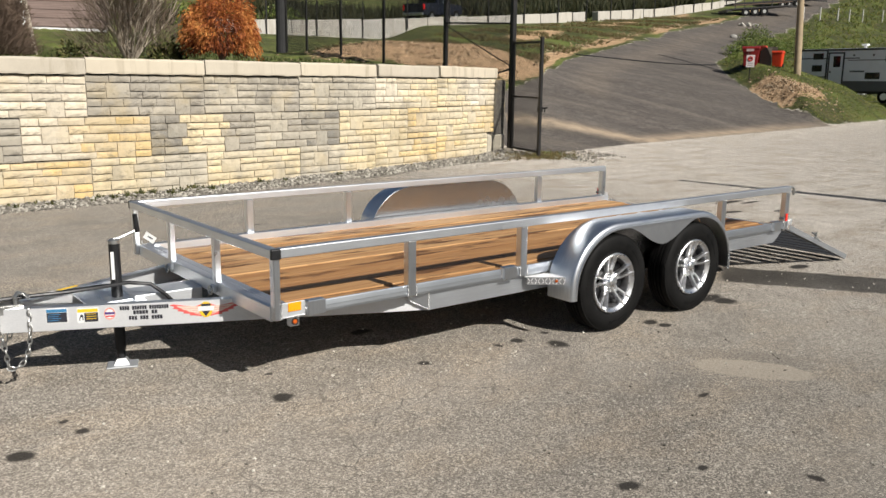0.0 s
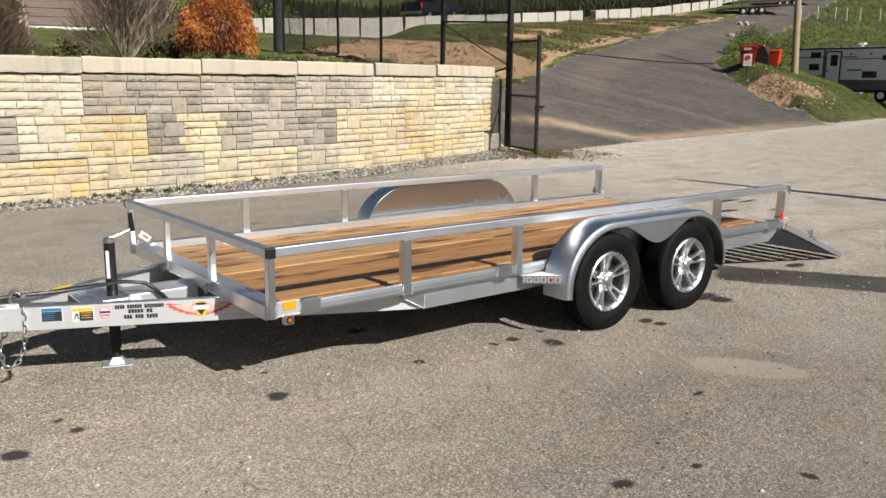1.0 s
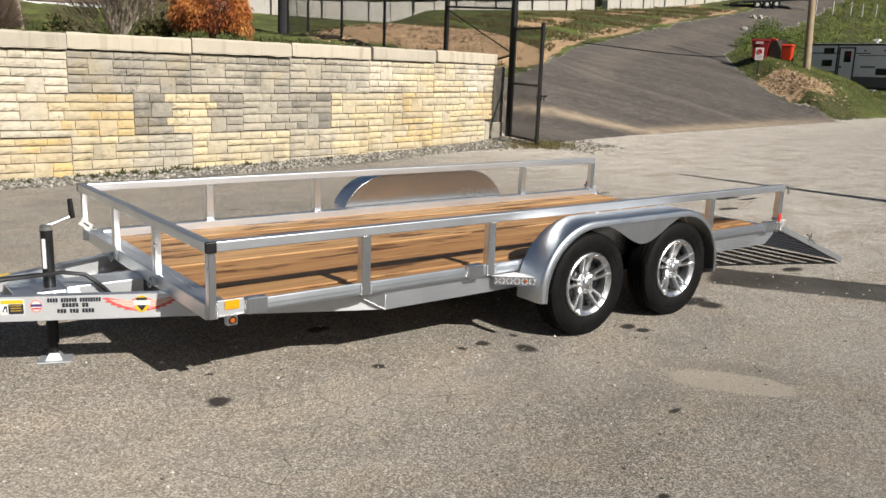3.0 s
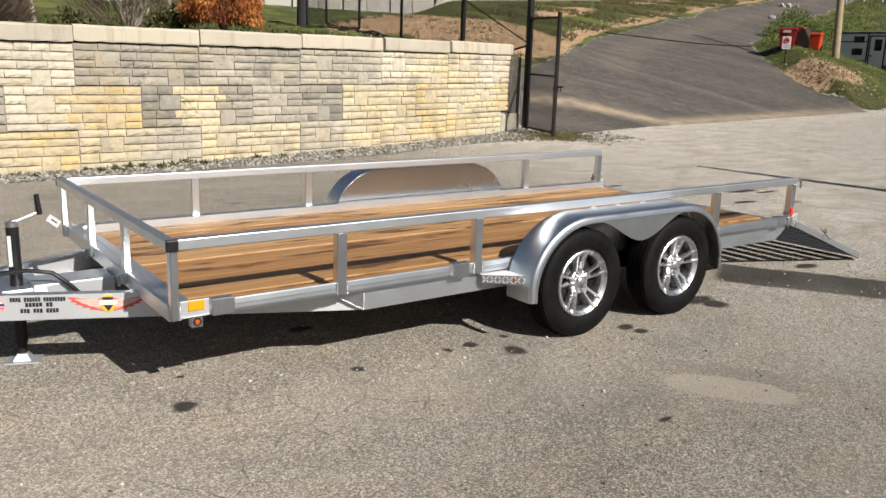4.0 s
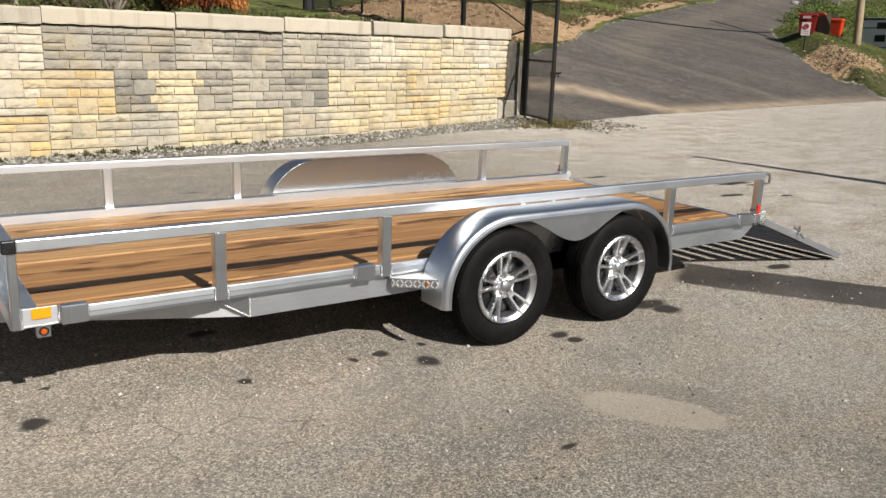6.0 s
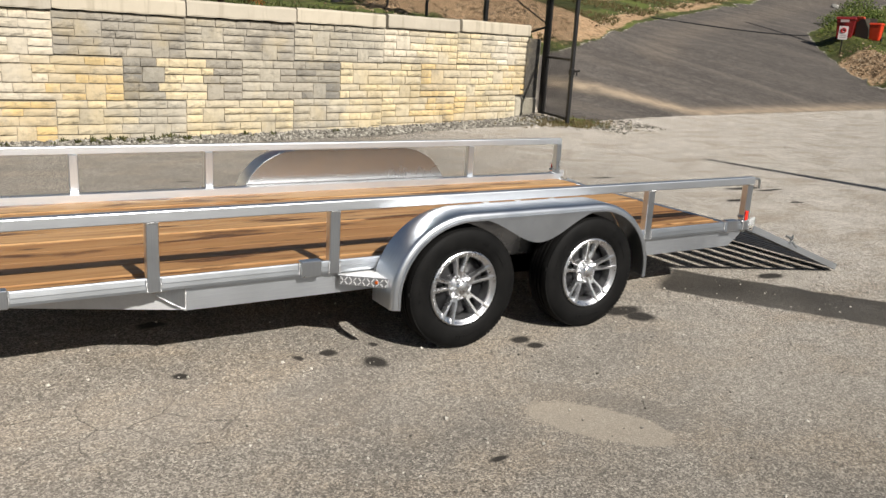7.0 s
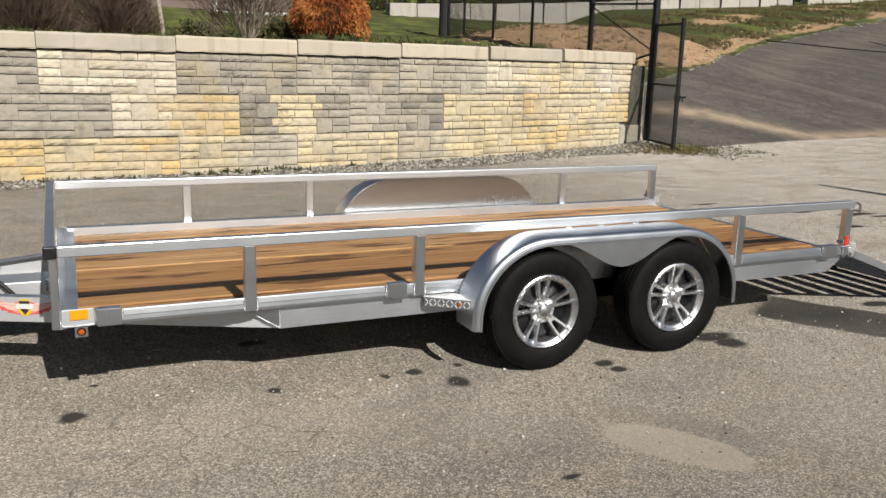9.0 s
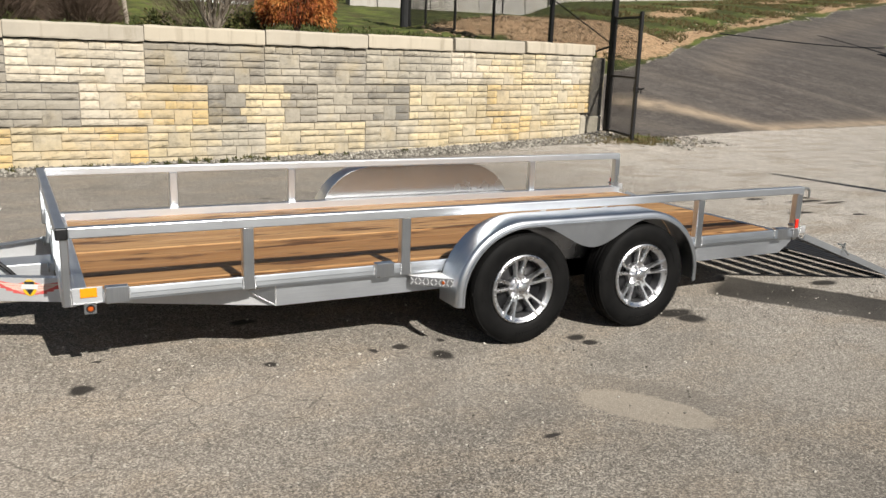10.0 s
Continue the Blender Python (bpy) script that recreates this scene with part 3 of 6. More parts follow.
# side frame: a top channel along the deck and a deep beam under it
for side in (0, 1):
    y = (lambda v: v) if side == 0 else (lambda v: W - v)

    def ybox(x0, x1, a, b, z0, z1, bev=0.003):
        lo, hi = sorted((y(a), y(b)))
        return box(x0, x1, lo, hi, z0, z1, bev)

    sec = [(0.010, 0.440), (0.0095, 0.452), (0.0115, 0.470), (0.0115, 0.474), (0.0150, 0.497), (0.019, 0.502), (0.030, 0.502), (0.032, 0.440)]
    ch = part("side_channel", prism([(y(a), b) for a, b in sec], "x", 0.052, L - 0.06), CHANNEL, trailer)
    if side:
        part("curb_angle", ybox(0.054, L - 0.07, 0.150, 0.158, 0.464, 0.514, 0.002), ALU, ch)
    if side:
        part("channel_lip", ybox(0.052, L - 0.06, 0.024, 0.155, 0.494, 0.502, 0.002), ALU, ch)
    lo, hi = sorted((y(0.045), y(0.085)))
    beam = prism([(1.0, 0.322), (L - 0.14, 0.322), (L - 0.03, 0.40), (L - 0.03, 0.447), (1.0, 0.447)], "y", lo, hi)
    beam = part("side_beam", beam, ALU, trailer)
    welded(0.998, y(0.042), 0.385, 0.11, "z", beam)
    welded(0.93, y(0.040), 0.444, 0.13, "x", beam)
    tip, head, heel = (0.862, y(0.098), 0.402), (0.998, y(0.041), 0.440), (0.998, y(0.041), 0.324)
    web = bmesh.new()
    face = [web.verts.new(q) for q in (tip, head, heel)]
    back = [web.verts.new((q[0], q[1] + (0.006 if side == 0 else -0.006), q[2])) for q in (tip, head, heel)]
    web.faces.new(face)
    web.faces.new(back[::-1])
    for k in range(3):
        web.faces.new((face[k], back[k], back[(k + 1) % 3], face[(k + 1) % 3]))
    gus_ = part("gusset", web, ALU_Z, beam, "triangular welded gusset")
    for a_, b_ in ((tip, head), (tip, heel), (head, heel)):
        rr = random.Random(int(1000 * b_[2]) + side)
        run = [Vector(a_).lerp(Vector(b_), u) + Vector((0, 0, rr.uniform(-0.001, 0.001))) for u in np.linspace(0, 1, 14)]
        part("weld_bead", tube(run, [0.0032 + rr.uniform(0, 0.0024) for _ in run], 6), WELD, gus_, soft=True)
    for x0, name in ((0.167, "stake_pocket"), (1.545, "stake_pocket"), (4.635, "stake_pocket")):
        pk = part(name, ybox(x0, x0 + 0.105, -0.018, 0.034, 0.438, 0.518 if side == 0 else 0.492, 0.004), ALU_Z, trailer)
        welded(x0 - 0.003, y(0.008), 0.48, 0.055, "z", pk)
        welded(x0 + 0.108, y(0.008), 0.48, 0.055, "z", pk)
    plate = part("reflector_plate", ybox(0.024, 0.158, 0.000, 0.012, 0.446, 0.522 if side == 0 else 0.494, 0.003), PLATE, trailer, "bright plate behind the amber reflector")
    part("amber_reflector", ybox(0.058, 0.132, -0.006, -0.001, 0.474, 0.520 if side == 0 else 0.492, 0.002), AMBER, plate, "amber side reflector")
    welded(0.022, y(-0.001), 0.480, 0.075, "z", plate)
    welded(0.090, y(-0.001), 0.445, 0.13, "x", plate)
    lamp = part("marker_lamp", ybox(0.074, 0.128, 0.010, 0.05, 0.388, 0.440, 0.003), ALU_Z, trailer, "small marker lamp in a bracket")
    ln = lathe([(0.0, -0.004), (0.011, -0.003), (0.014, 0.002), (0.014, 0.010)], 16)
    part("lens", ln, simple("lamp_lens", (0.50, 0.10, 0.015), 0.15) if side == 0 else bpy.data.materials["lamp_lens"], lamp, "amber lens", pose(0.101, y(0.008), 0.414, 0, 0, 0 if side == 0 else 180))
    part("lamp_gasket", lathe([(0.014, -0.002), (0.019, -0.003), (0.020, 0.002), (0.020, 0.008)], 16), CAP, lamp, "black rubber gasket", pose(0.101, y(0.008), 0.414, 0, 0, 0 if side == 0 else 180))
    part("red_reflector", ybox(L - 0.060, L - 0.030, -0.006, 0.001, 0.508, 0.573, 0.002), RED, trailer, "red reflector on the rear post")
front_beam = part("front_beam", box(-0.018, 0.044, 0.05, W - 0.05, 0.42, 0.500, 0.004), ALU_Y, trailer)
part("front_lip", box(0.044, 0.094, 0.075, W - 0.075, 0.492, 0.500, 0.002), ALU_Y, front_beam)
part("rear_beam", box(L - 0.10, L - 0.055, 0.05, W - 0.05, 0.36, 0.465, 0.004), ALU_Y, trailer)
welded(0.020, 0.004, 0.470, 0.07, "z", front_beam)
for x in np.arange(0.42, L - 0.2, 0.41):
    inset = 0.088 if x > 1.0 else 0.10 + 0.453 * (1.0 - x)
    part("crossmember", box(x, x + 0.045, inset, W - inset, 0.36, 0.420, 0.002), ALU_Y, trailer)
# deck boards
board_w = (W - 0.062) / 11
for i in range(11):
    y0 = 0.031 + i * board_w
    bm = box(-(L - 0.155) / 2, (L - 0.155) / 2, -board_w / 2 + 0.003, board_w / 2 - 0.003, -0.016, 0.0, 0.004)
    part("deck_board", bm, WOOD, trailer, "", pose(0.053 + (L - 0.155) / 2, y0 + board_w / 2, DECK + 0.002 * (i * 7 % 4)))
for x in list(np.arange(0.45, L - 0.2, 0.41)):
    bolt = lathe([(0.0, 0.010), (0.006, 0.009), (0.010, 0.005), (0.011, 0.0)], 10)
    me = smooth(mesh_of(bolt, "carriage_bolt"))
    me.materials.append(STEEL)
    for yy in (W - 0.115,):
        part("carriage_bolt", me, None, trailer, "", pose(x, yy, 0.502, 90, 0, 0))

# fenders
HUB, HZ, FR = (2.394, 3.272), 0.332, 0.416


def arch(r, n=16, low=0.278):
    """The line over both wheels at r from the hubs, from the front foot to the rear one."""
    f, b = r * 1.08, r * 1.03
    pts = [(HUB[0] - f, low)]
    pts += [(HUB[0] - f * math.cos(a), HZ + r * math.sin(a)) for a in np.linspace(0, math.pi / 2, n)]
    pts += [(HUB[0] + (HUB[1] - HUB[0]) * k / 4, HZ + r) for k in (1, 2, 3)]
    pts += [(HUB[1] + b * math.sin(a), HZ + r * math.cos(a)) for a in np.linspace(0, math.pi / 2, n)]
    pts += [(HUB[1] + b, low)]
    return pts


def fender(side):
    sy = 1.0 if side == 0 else -1.0
    y0 = 0.0 if side == 0 else W
    prof = [(0.0, -0.002), (0.0, -0.190)] + [(0.024 * (1 - math.cos(a)), -0.190 - 0.024 * math.sin(a)) for a in np.linspace(0.3, math.pi / 2, 6)]
    prof += [(0.030, -0.215), (0.0325, -0.221), (0.0375, -0.221), (0.039, -0.215)]
    bm = bmesh.new()
    rows = []
    for off, yy in prof:
        rows.append([bm.verts.new((x, y0 + sy * yy, z)) for x, z in arch(FR - off)])
    for a, b in zip(rows, rows[1:]):
        for k in range(len(a) - 1):
            bm.faces.new((a[k], a[k + 1], b[k + 1], b[k]))
    bm.normal_update()
    bmesh.ops.solidify(bm, geom=bm.faces[:], thickness=0.003)
    top = part("fender", bm, FENDER, trailer, "polished rolled aluminium tandem fender", soft=True)
    # skirt that hangs between the two wheels
    r = FR - 0.034
    mid = (HUB[0] + HUB[1]) / 2 + 0.018
    pts = []
    for u in np.linspace(-1, 1, 33):
        pts.append((mid + 0.43 * u, 0.560 + (HZ + r - 0.560) * 0.5 * (1 - math.cos(math.pi * min(1.0, abs(u) ** 0.95)))))
    pts += [(HUB[1], HZ + r + 0.006), (HUB[0], HZ + r + 0.006)]
    lo, hi = sorted((y0 + sy * -0.2165, y0 + sy * -0.2135))
    part("skirt", prism(pts, "y", lo, hi), FENDER, top)
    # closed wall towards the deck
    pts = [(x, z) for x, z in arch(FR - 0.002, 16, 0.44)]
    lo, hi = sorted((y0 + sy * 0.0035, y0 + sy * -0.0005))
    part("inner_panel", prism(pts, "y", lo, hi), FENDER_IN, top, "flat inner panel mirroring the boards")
    welded(2.62, y0 + sy * 0.001, HZ + FR + 0.003, 0.04, "x", top)
    welded(2.84, y0 + sy * 0.001, HZ + FR + 0.003, 0.04, "x", top)
    welded(3.08, y0 + sy * 0.001, HZ + FR + 0.003, 0.04, "x", top)


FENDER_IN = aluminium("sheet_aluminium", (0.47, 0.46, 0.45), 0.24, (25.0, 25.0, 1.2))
fender(0)
fender(1)


def tread_step(side):
    """A checker-plate step whose bent nose runs aslant from the frame out to the fender."""
    def at(x, v):
        return (x, v if side == 0 else W - v)

    z = 0.425
    a, b = Vector(at(1.757, 0.006)), Vector(at(1.957, -0.146))
    d = (b - a).normalized()
    n = Vector((d.y, -d.x)) * (1 if side == 0 else -1)
    top = part("fender_step", prism([tuple(a), tuple(b), at(1.996, -0.146), at(1.996, 0.034), at(1.757, 0.034)], "z", z - 0.004, z), CHECKER, trailer, "bright checker-plate step")
    q = n * 0.004
    nose = part("nose", prism([tuple(a), tuple(b), tuple(b + q), tuple(a + q)], "z", z - 0.048, z + 0.001), NOSE, top, "bent checker-plate nose")
    bm = bmesh.new()
    length = (b - a).length
    for i in range(11):
        for j in range(2):
            p = a + d * (0.012 + (length - 0.024) * i / 10) + n * 0.005
            zz = z - 0.013 - 0.022 * j
            t = d * 0.0065
            up = 0.008 * (1 if (i + j) % 2 else -1)
            bar((p.x - t.x, p.y - t.y, zz - up), (p.x + t.x, p.y + t.y, zz + up), 0.004, 0.005, bm)
    for i in range(9):
        for j in range(8):
            x, v = 1.775 + 0.205 * i / 8, 0.025 - 0.160 * j / 7
            if v < 0.016 - 0.76 * (x - 1.757):
                continue
            dd = 0.007 * (1 if (i + j) % 2 else -1)
            p, o = at(x, v), (dd if side == 0 else -dd)
            bar((x - 0.007, p[1] - o, z + 0.001), (x + 0.007, p[1] + o, z + 0.001), 0.004, 0.003, bm)
    tagged(part("checker_relief", bm, CHECKER, top), kind="stuff")
    p = a + d * (length * 0.76) + n * 0.008
    ln = lathe([(0.0, -0.004), (0.007, -0.003), (0.010, 0.0)], 14)
    part("marker_lens", ln, bpy.data.materials["lamp_lens"], nose, "amber marker lens", pose(p.x, p.y, z - 0.022, 0, 0, math.degrees(math.atan2(d.y, d.x)) + (0 if side == 0 else 180)))


tread_step(0)
tread_step(1)


# wheels
def make_wheel():
    tyre_p = [(0.205, -0.080), (0.215, -0.092), (0.235, -0.099), (0.275, -0.102), (0.303, -0.098), (0.318, -0.091), (0.328, -0.081), (0.332, -0.073)]
    groove = []
    for yc in (-0.045, -0.015, 0.015, 0.045):
        groove += [(0.333, yc - 0.006), (0.324, yc - 0.004), (0.324, yc + 0.004), (0.333, yc + 0.006)]
    prof = tyre_p + groove + [(r, -y) for r, y in tyre_p[::-1]] + [(0.19, 0.06), (0.19, -0.06)]
    bm = lathe(prof, 72, closed=True)
    for v in bm.verts:
        v.co.y *= 0.74 if v.co.y > 0 else 1.0
    tyre = smooth(mesh_of(bm, "tyre"), 40)
    tyre.materials.append(RUBBER)
    # shoulder tread blocks and raised letters on the wall
    bm = bmesh.new()
    for k in range(84):
        a = 2 * math.pi * k / 84
        for sgn in (-1, 1):
            c = Vector((0.3235 * math.cos(a), sgn * 0.079, 0.3235 * math.sin(a)))
            t = Vector((-math.sin(a), 0, math.cos(a)))
            bar(c - t * 0.0085, c + t * 0.0085, 0.020, 0.008, bm)
        for row in (-0.045, -0.015, 0.015, 0.045):
            a2 = a + row * 1.6
            c = Vector((0.3305 * math.cos(a2), row + 0.015, 0.3305 * math.sin(a2)))
            t = Vector((-math.sin(a2), 0, math.cos(a2)))
            bar(c - t * 0.0085, c + t * 0.0085, 0.017, 0.006, bm)
    rr = random.Random(5)
    for base in (0.45, 2.6, 4.6):
        for k in range(9):
            a = base + k * 0.085
            if rr.random() < 0.12:
                continue
            n = Vector((math.cos(a), 0, math.sin(a)))
            c = n * 0.268 + Vector((0, -0.1018, 0))
            bar(c - n * 0.011, c + n * 0.011, 0.003, 0.016, bm)
    for v in bm.verts:
        v.co.y *= 0.74 if v.co.y > 0 else 1.0
    blocks = mesh_of(bm, "tread_block")
    blocks.materials.append(RUBBER)
    # alloy rim
    rim_p = [(0.182, -0.078), (0.176, -0.060), (0.174, 0.02), (0.186, 0.05), (0.203, 0.064)]
    bm = lathe(rim_p, 64)
    rim = smooth(mesh_of(bm, "rim"), 40)
    rim.materials.append(CAST)
    bm = lathe([(0.207, -0.086), (0.205, -0.094), (0.199, -0.098), (0.192, -0.095), (0.188, -0.089), (0.174, -0.084), (0.171, -0.074)], 64)
    lip = smooth(mesh_of(bm, "rim_lip"), 40)
    lip.materials.append(CHROME)
    bm = bmesh.new()
    # five spokes, each a stem that forks into two arms whose ends lap over the lip
    for k in range(5):
        mid = radians(97) + 2 * math.pi * k / 5
        n, t = Vector((math.cos(mid), 0, math.sin(mid))), Vector((-math.sin(mid), 0, math.cos(mid)))
        arms = [[(0.036 + 0.052 * u, 0.0, 0.048 - 0.008 * u) for u in np.linspace(0, 1, 4)]]
        for sg in (-1, 1):
            arms.append([(0.072 + 0.127 * u, sg * (0.013 + 0.023 * u ** 0.85), 0.018 - 0.003 * math.sin(u * 3.1) + 0.004 * u) for u in np.linspace(0, 1, 8)])
        for arm in arms:
            pts = []
            for q_, off, w in arm:
                u = (q_ - 0.036) / 0.163
                yy = -0.056 - 0.045 * min(1.0, u) ** 1.1 + (0.0 if len(arm) > 4 else 0.0015)
                c = n * math.sqrt(max(q_ * q_ - off * off, 1e-6)) + t * off
                h = w / 2
                pts.append([bm.verts.new(c + t * h * e + Vector((0, yy + dp, 0))) for e, dp in ((-1.25, 0.032), (-1, 0.006), (-0.62, 0), (0.62, 0), (1, 0.006), (1.25, 0.032))])
            for a_, b_ in zip(pts, pts[1:]):
                for q in range(5):
                    bm.faces.new((a_[q], a_[q + 1], b_[q + 1], b_[q]))
                bm.faces.new((a_[5], a_[0], b_[0], b_[5]))
            bm.faces.new(pts[-1])
            bm.faces.new(pts[0][::-1])
    spokes = smooth(mesh_of(bm, "spoke_star"), 30)
    spokes.materials.append(CHROME)
    bm = lathe([(0.076, -0.020), (0.074, -0.052), (0.070, -0.056), (0.066, -0.046), (0.042, -0.046), (0.040, -0.066), (0.036, -0.078), (0.028, -0.084), (0.0, -0.085)], 32)
    cap = smooth(mesh_of(bm, "hub_cap"), 35)
    cap.materials.append(CHROME)
    bm = lathe([(0.0, -0.020), (0.008, -0.018), (0.010, -0.010), (0.011, 0.0)], 6)
    nut = mesh_of(bm, "lug_nut")
    nut.materials.append(CHROME)
    bm = lathe([(0.0, -0.022), (0.150, -0.022), (0.170, -0.012), (0.170, 0.05), (0.0, 0.05)], 32)
    drum = smooth(mesh_of(bm, "brake_drum"), 35)
    drum.materials.append(BLACK)
    return tyre, blocks, rim, spokes, cap, nut, drum, lip


WHEEL = make_wheel()
for hx in HUB:
    for side in (0, 1):
        turn = 0 if side == 0 else 180
        yc = -0.087 if side == 0 else W + 0.087
        tyre = part("wheel", WHEEL[0], None, trailer, "black trailer tyre on a machined alloy rim", pose(hx, yc, HZ + 0.002, 0, 0 if hx < 3 else 9, turn))
        tagged(part("tread_pattern", WHEEL[1], None, tyre), kind="stuff")
        rim = part("rim", WHEEL[2], None, tyre, "machined five-spoke alloy rim")
        part("spoke_star", WHEEL[3], None, rim)
        part("rim_lip", WHEEL[7], None, rim, "polished rim lip")
        part("hub_cap", WHEEL[4], None, tyre)
        part("brake_drum", WHEEL[6], None, tyre)
        for k in range(5):
            a = 2 * math.pi * k / 5 + 0.68
            part("lug_nut", WHEEL[5], None, tyre, "", Matrix.Translation((0.057 * math.cos(a), -0.054, 0.057 * math.sin(a))))
    part("axle", tube([(hx, 0.0, HZ), (hx, W, HZ)], 0.03, 10), BLACK, trailer)
for y in (0.16, W - 0.16):
    part("leaf_spring", bar((2.25, y, 0.30), (3.45, y, 0.30), 0.05, 0.03), BLACK, trailer)
    part("equalizer", box(2.80, 2.88, y - 0.03, y + 0.03, 0.24, 0.36, 0.006), BLACK, trailer)
    part("spring_hanger", box(2.805, 2.875, y - 0.025, y + 0.025, 0.32, 0.44, 0.004), BLACK, trailer)
sh = part("shackle_bolt", tube([(2.86, 0.06, 0.30), (2.86, 0.10, 0.30)], 0.012, 8), STEEL, trailer)
part("bolt_shank", tube([(2.86, 0.07, 0.30), (2.885, 0.07, 0.37)], 0.009, 8), STEEL, sh)

# wrap-around tongue
APEX = (-1.13, W / 2)
for s in (0, 1):
    y_in = 0.045 if s == 0 else W - 0.045
    p0, p1 = Vector((APEX[0], APEX[1] + (-0.035 if s == 0 else 0.035), 0.377)), Vector((1.0, y_in + (0.02 if s == 0 else -0.02), 0.383))
    bm = bar(p0, p1, 0.012, 0.125)
    tb = part("tongue_beam", bm, TONGUE, trailer)
    d = (p1 - p0).normalized()
    inward = Vector((-d.y, d.x, 0)) * (1 if s == 0 else -1)
    for dz in (-0.060, 0.060):
        part("tongue_flange", bar(p0 + inward * 0.02 + Vector((0, 0, dz)), p1 + inward * 0.02 + Vector((0, 0, dz)) - d * 0.12, 0.05, 0.008), ALU, tb)
TONGUE_P, TONGUE_Q = Vector((APEX[0], APEX[1] - 0.035, 0.377)), Vector((1.0, 0.065, 0.383))
cross = part("centre_beam", box(-0.42, -0.020, W / 2 - 0.125, W / 2 + 0.085, 0.345, 0.431, 0.006, seg=2), PLATE, trailer)
gus = part("tongue_plate", prism([(-0.66, W / 2 - 0.23), (-0.36, W / 2 - 0.36), (-0.36, W / 2 + 0.36), (-0.66, W / 2 + 0.23)], "z", 0.395, 0.403), ALU_Y, trailer)
# ---- tongue fittings ----
def on_tongue(s0, s1, z0, z1, proud=0.0):
    """A thin plate on the outer face of the near tongue beam, from s0 to s1 along it."""
    d = (TONGUE_Q - TONGUE_P).normalized()
    out = Vector((d.y, -d.x, 0)).normalized()
    base = TONGUE_P + out * (0.0063 + proud)
    bm = bmesh.new()
    q = []
    for s, z in ((s0, z0), (s1, z0), (s1, z1), (s0, z1)):
        p = base + d * s
        q.append((Vector((p.x, p.y, z)), out))
    lo = [bm.verts.new(p) for p, o in q]
    hi = [bm.verts.new(p + o * 0.0006) for p, o in q]
    bm.faces.new(hi)
    bm.faces.new(lo[::-1])
    for k in range(4):
        bm.faces.new((lo[k], lo[(k + 1) % 4], hi[(k + 1) % 4], hi[k]))
    return bm


def shape_on_tongue(points, proud):
    d = (TONGUE_Q - TONGUE_P).normalized()
    out = Vector((d.y, -d.x, 0)).normalized()
    bm = bmesh.new()
    vs = []
    for s, z in points:
        p = TONGUE_P + out * (0.0063 + proud) + d * s
        vs.append(bm.verts.new((p.x, p.y, z)))
    bm.faces.new(vs)
    r = bmesh.ops.extrude_face_region(bm, geom=bm.faces[:])
    bmesh.ops.translate(bm, verts=[v for v in r["geom"] if isinstance(v, bmesh.types.BMVert)], vec=out * 0.0006)
    return bm


sticker = part("safety_sticker", on_tongue(0.262, 0.370, 0.356, 0.436), WHITE, trailer, "white-edged blue and dark safety sticker")
part("header", on_tongue(0.266, 0.366, 0.415, 0.432, 0.001), DECAL_BLUE, sticker)
part("field", on_tongue(0.266, 0.366, 0.360, 0.413, 0.001), DECAL_DARK, sticker)
for k in range(4):
    part("text_bar", on_tongue(0.272, 0.335 - 0.01 * (k % 2), 0.402 - k * 0.011, 0.405 - k * 0.011, 0.002), DECAL_BLUE, sticker)
sticker = part("warning_sticker", on_tongue(0.415, 0.525, 0.350, 0.430), WHITE, trailer, "yellow and black warning sticker")
part("header", on_tongue(0.419, 0.521, 0.408, 0.426, 0.001), DECAL_YELLOW, sticker)
part("field", on_tongue(0.452, 0.521, 0.354, 0.405, 0.001), DECAL_DARK, sticker)
part("pictogram", shape_on_tongue([(0.424, 0.365), (0.430, 0.365), (0.433, 0.380), (0.441, 0.384), (0.442, 0.365), (0.447, 0.365), (0.446, 0.395), (0.434, 0.396)], 0.001), DECAL_DARK, sticker)
for k in range(3):
    part("text_bar", on_tongue(0.462, 0.512, 0.396 - k * 0.013, 0.399 - k * 0.013, 0.002), DECAL_YELLOW, sticker)
disc = [(0.580 + 0.029 * math.cos(a), 0.393 + 0.034 * math.sin(a)) for a in np.linspace(0, 2 * math.pi, 20)[:-1]]
sticker = part("round_sticker", shape_on_tongue(disc, 0.0), DECAL_PINK, trailer, "round pink and white sticker with a dark band")
part("white_arc", shape_on_tongue([(0.580 + 0.022 * math.cos(a), 0.393 + 0.026 * math.sin(a)) for a in np.linspace(0, 2 * math.pi, 16)[:-1]], 0.001), WHITE, sticker)
part("dark_band", on_tongue(0.556, 0.606, 0.390, 0.403, 0.002), simple("violet_ink", (0.10, 0.05, 0.20), 0.4), sticker)
part("red_band", on_tongue(0.562, 0.600, 0.376, 0.384, 0.002), DECAL_RED, sticker)
# three lines of lettering, as bars
letters = part("lettering", on_tongue(0.640, 0.641, 0.40, 0.401), DECAL_DARK, trailer, "three lines of dark lettering")
rr = random.Random(12)
for z0, z1, s0, s1, words in ((0.409, 0.429, 0.632, 0.886, (4, 6, 8)), (0.383, 0.402, 0.700, 0.826, (5, 2)), (0.352, 0.372, 0.676, 0.852, (3, 3, 4))):
    n = sum(words) + len(words) - 1
    pitch = (s1 - s0) / n
    k = 0
    for w in words:
        for _ in range(w):
            a = s0 + k * pitch
            part("letter_bar", on_tongue(a + pitch * 0.04, a + pitch * 0.86, z0 + rr.uniform(0, 0.002), z1 + 0.002, 0.001), DECAL_DARK, letters)
            k += 1
        k += 1
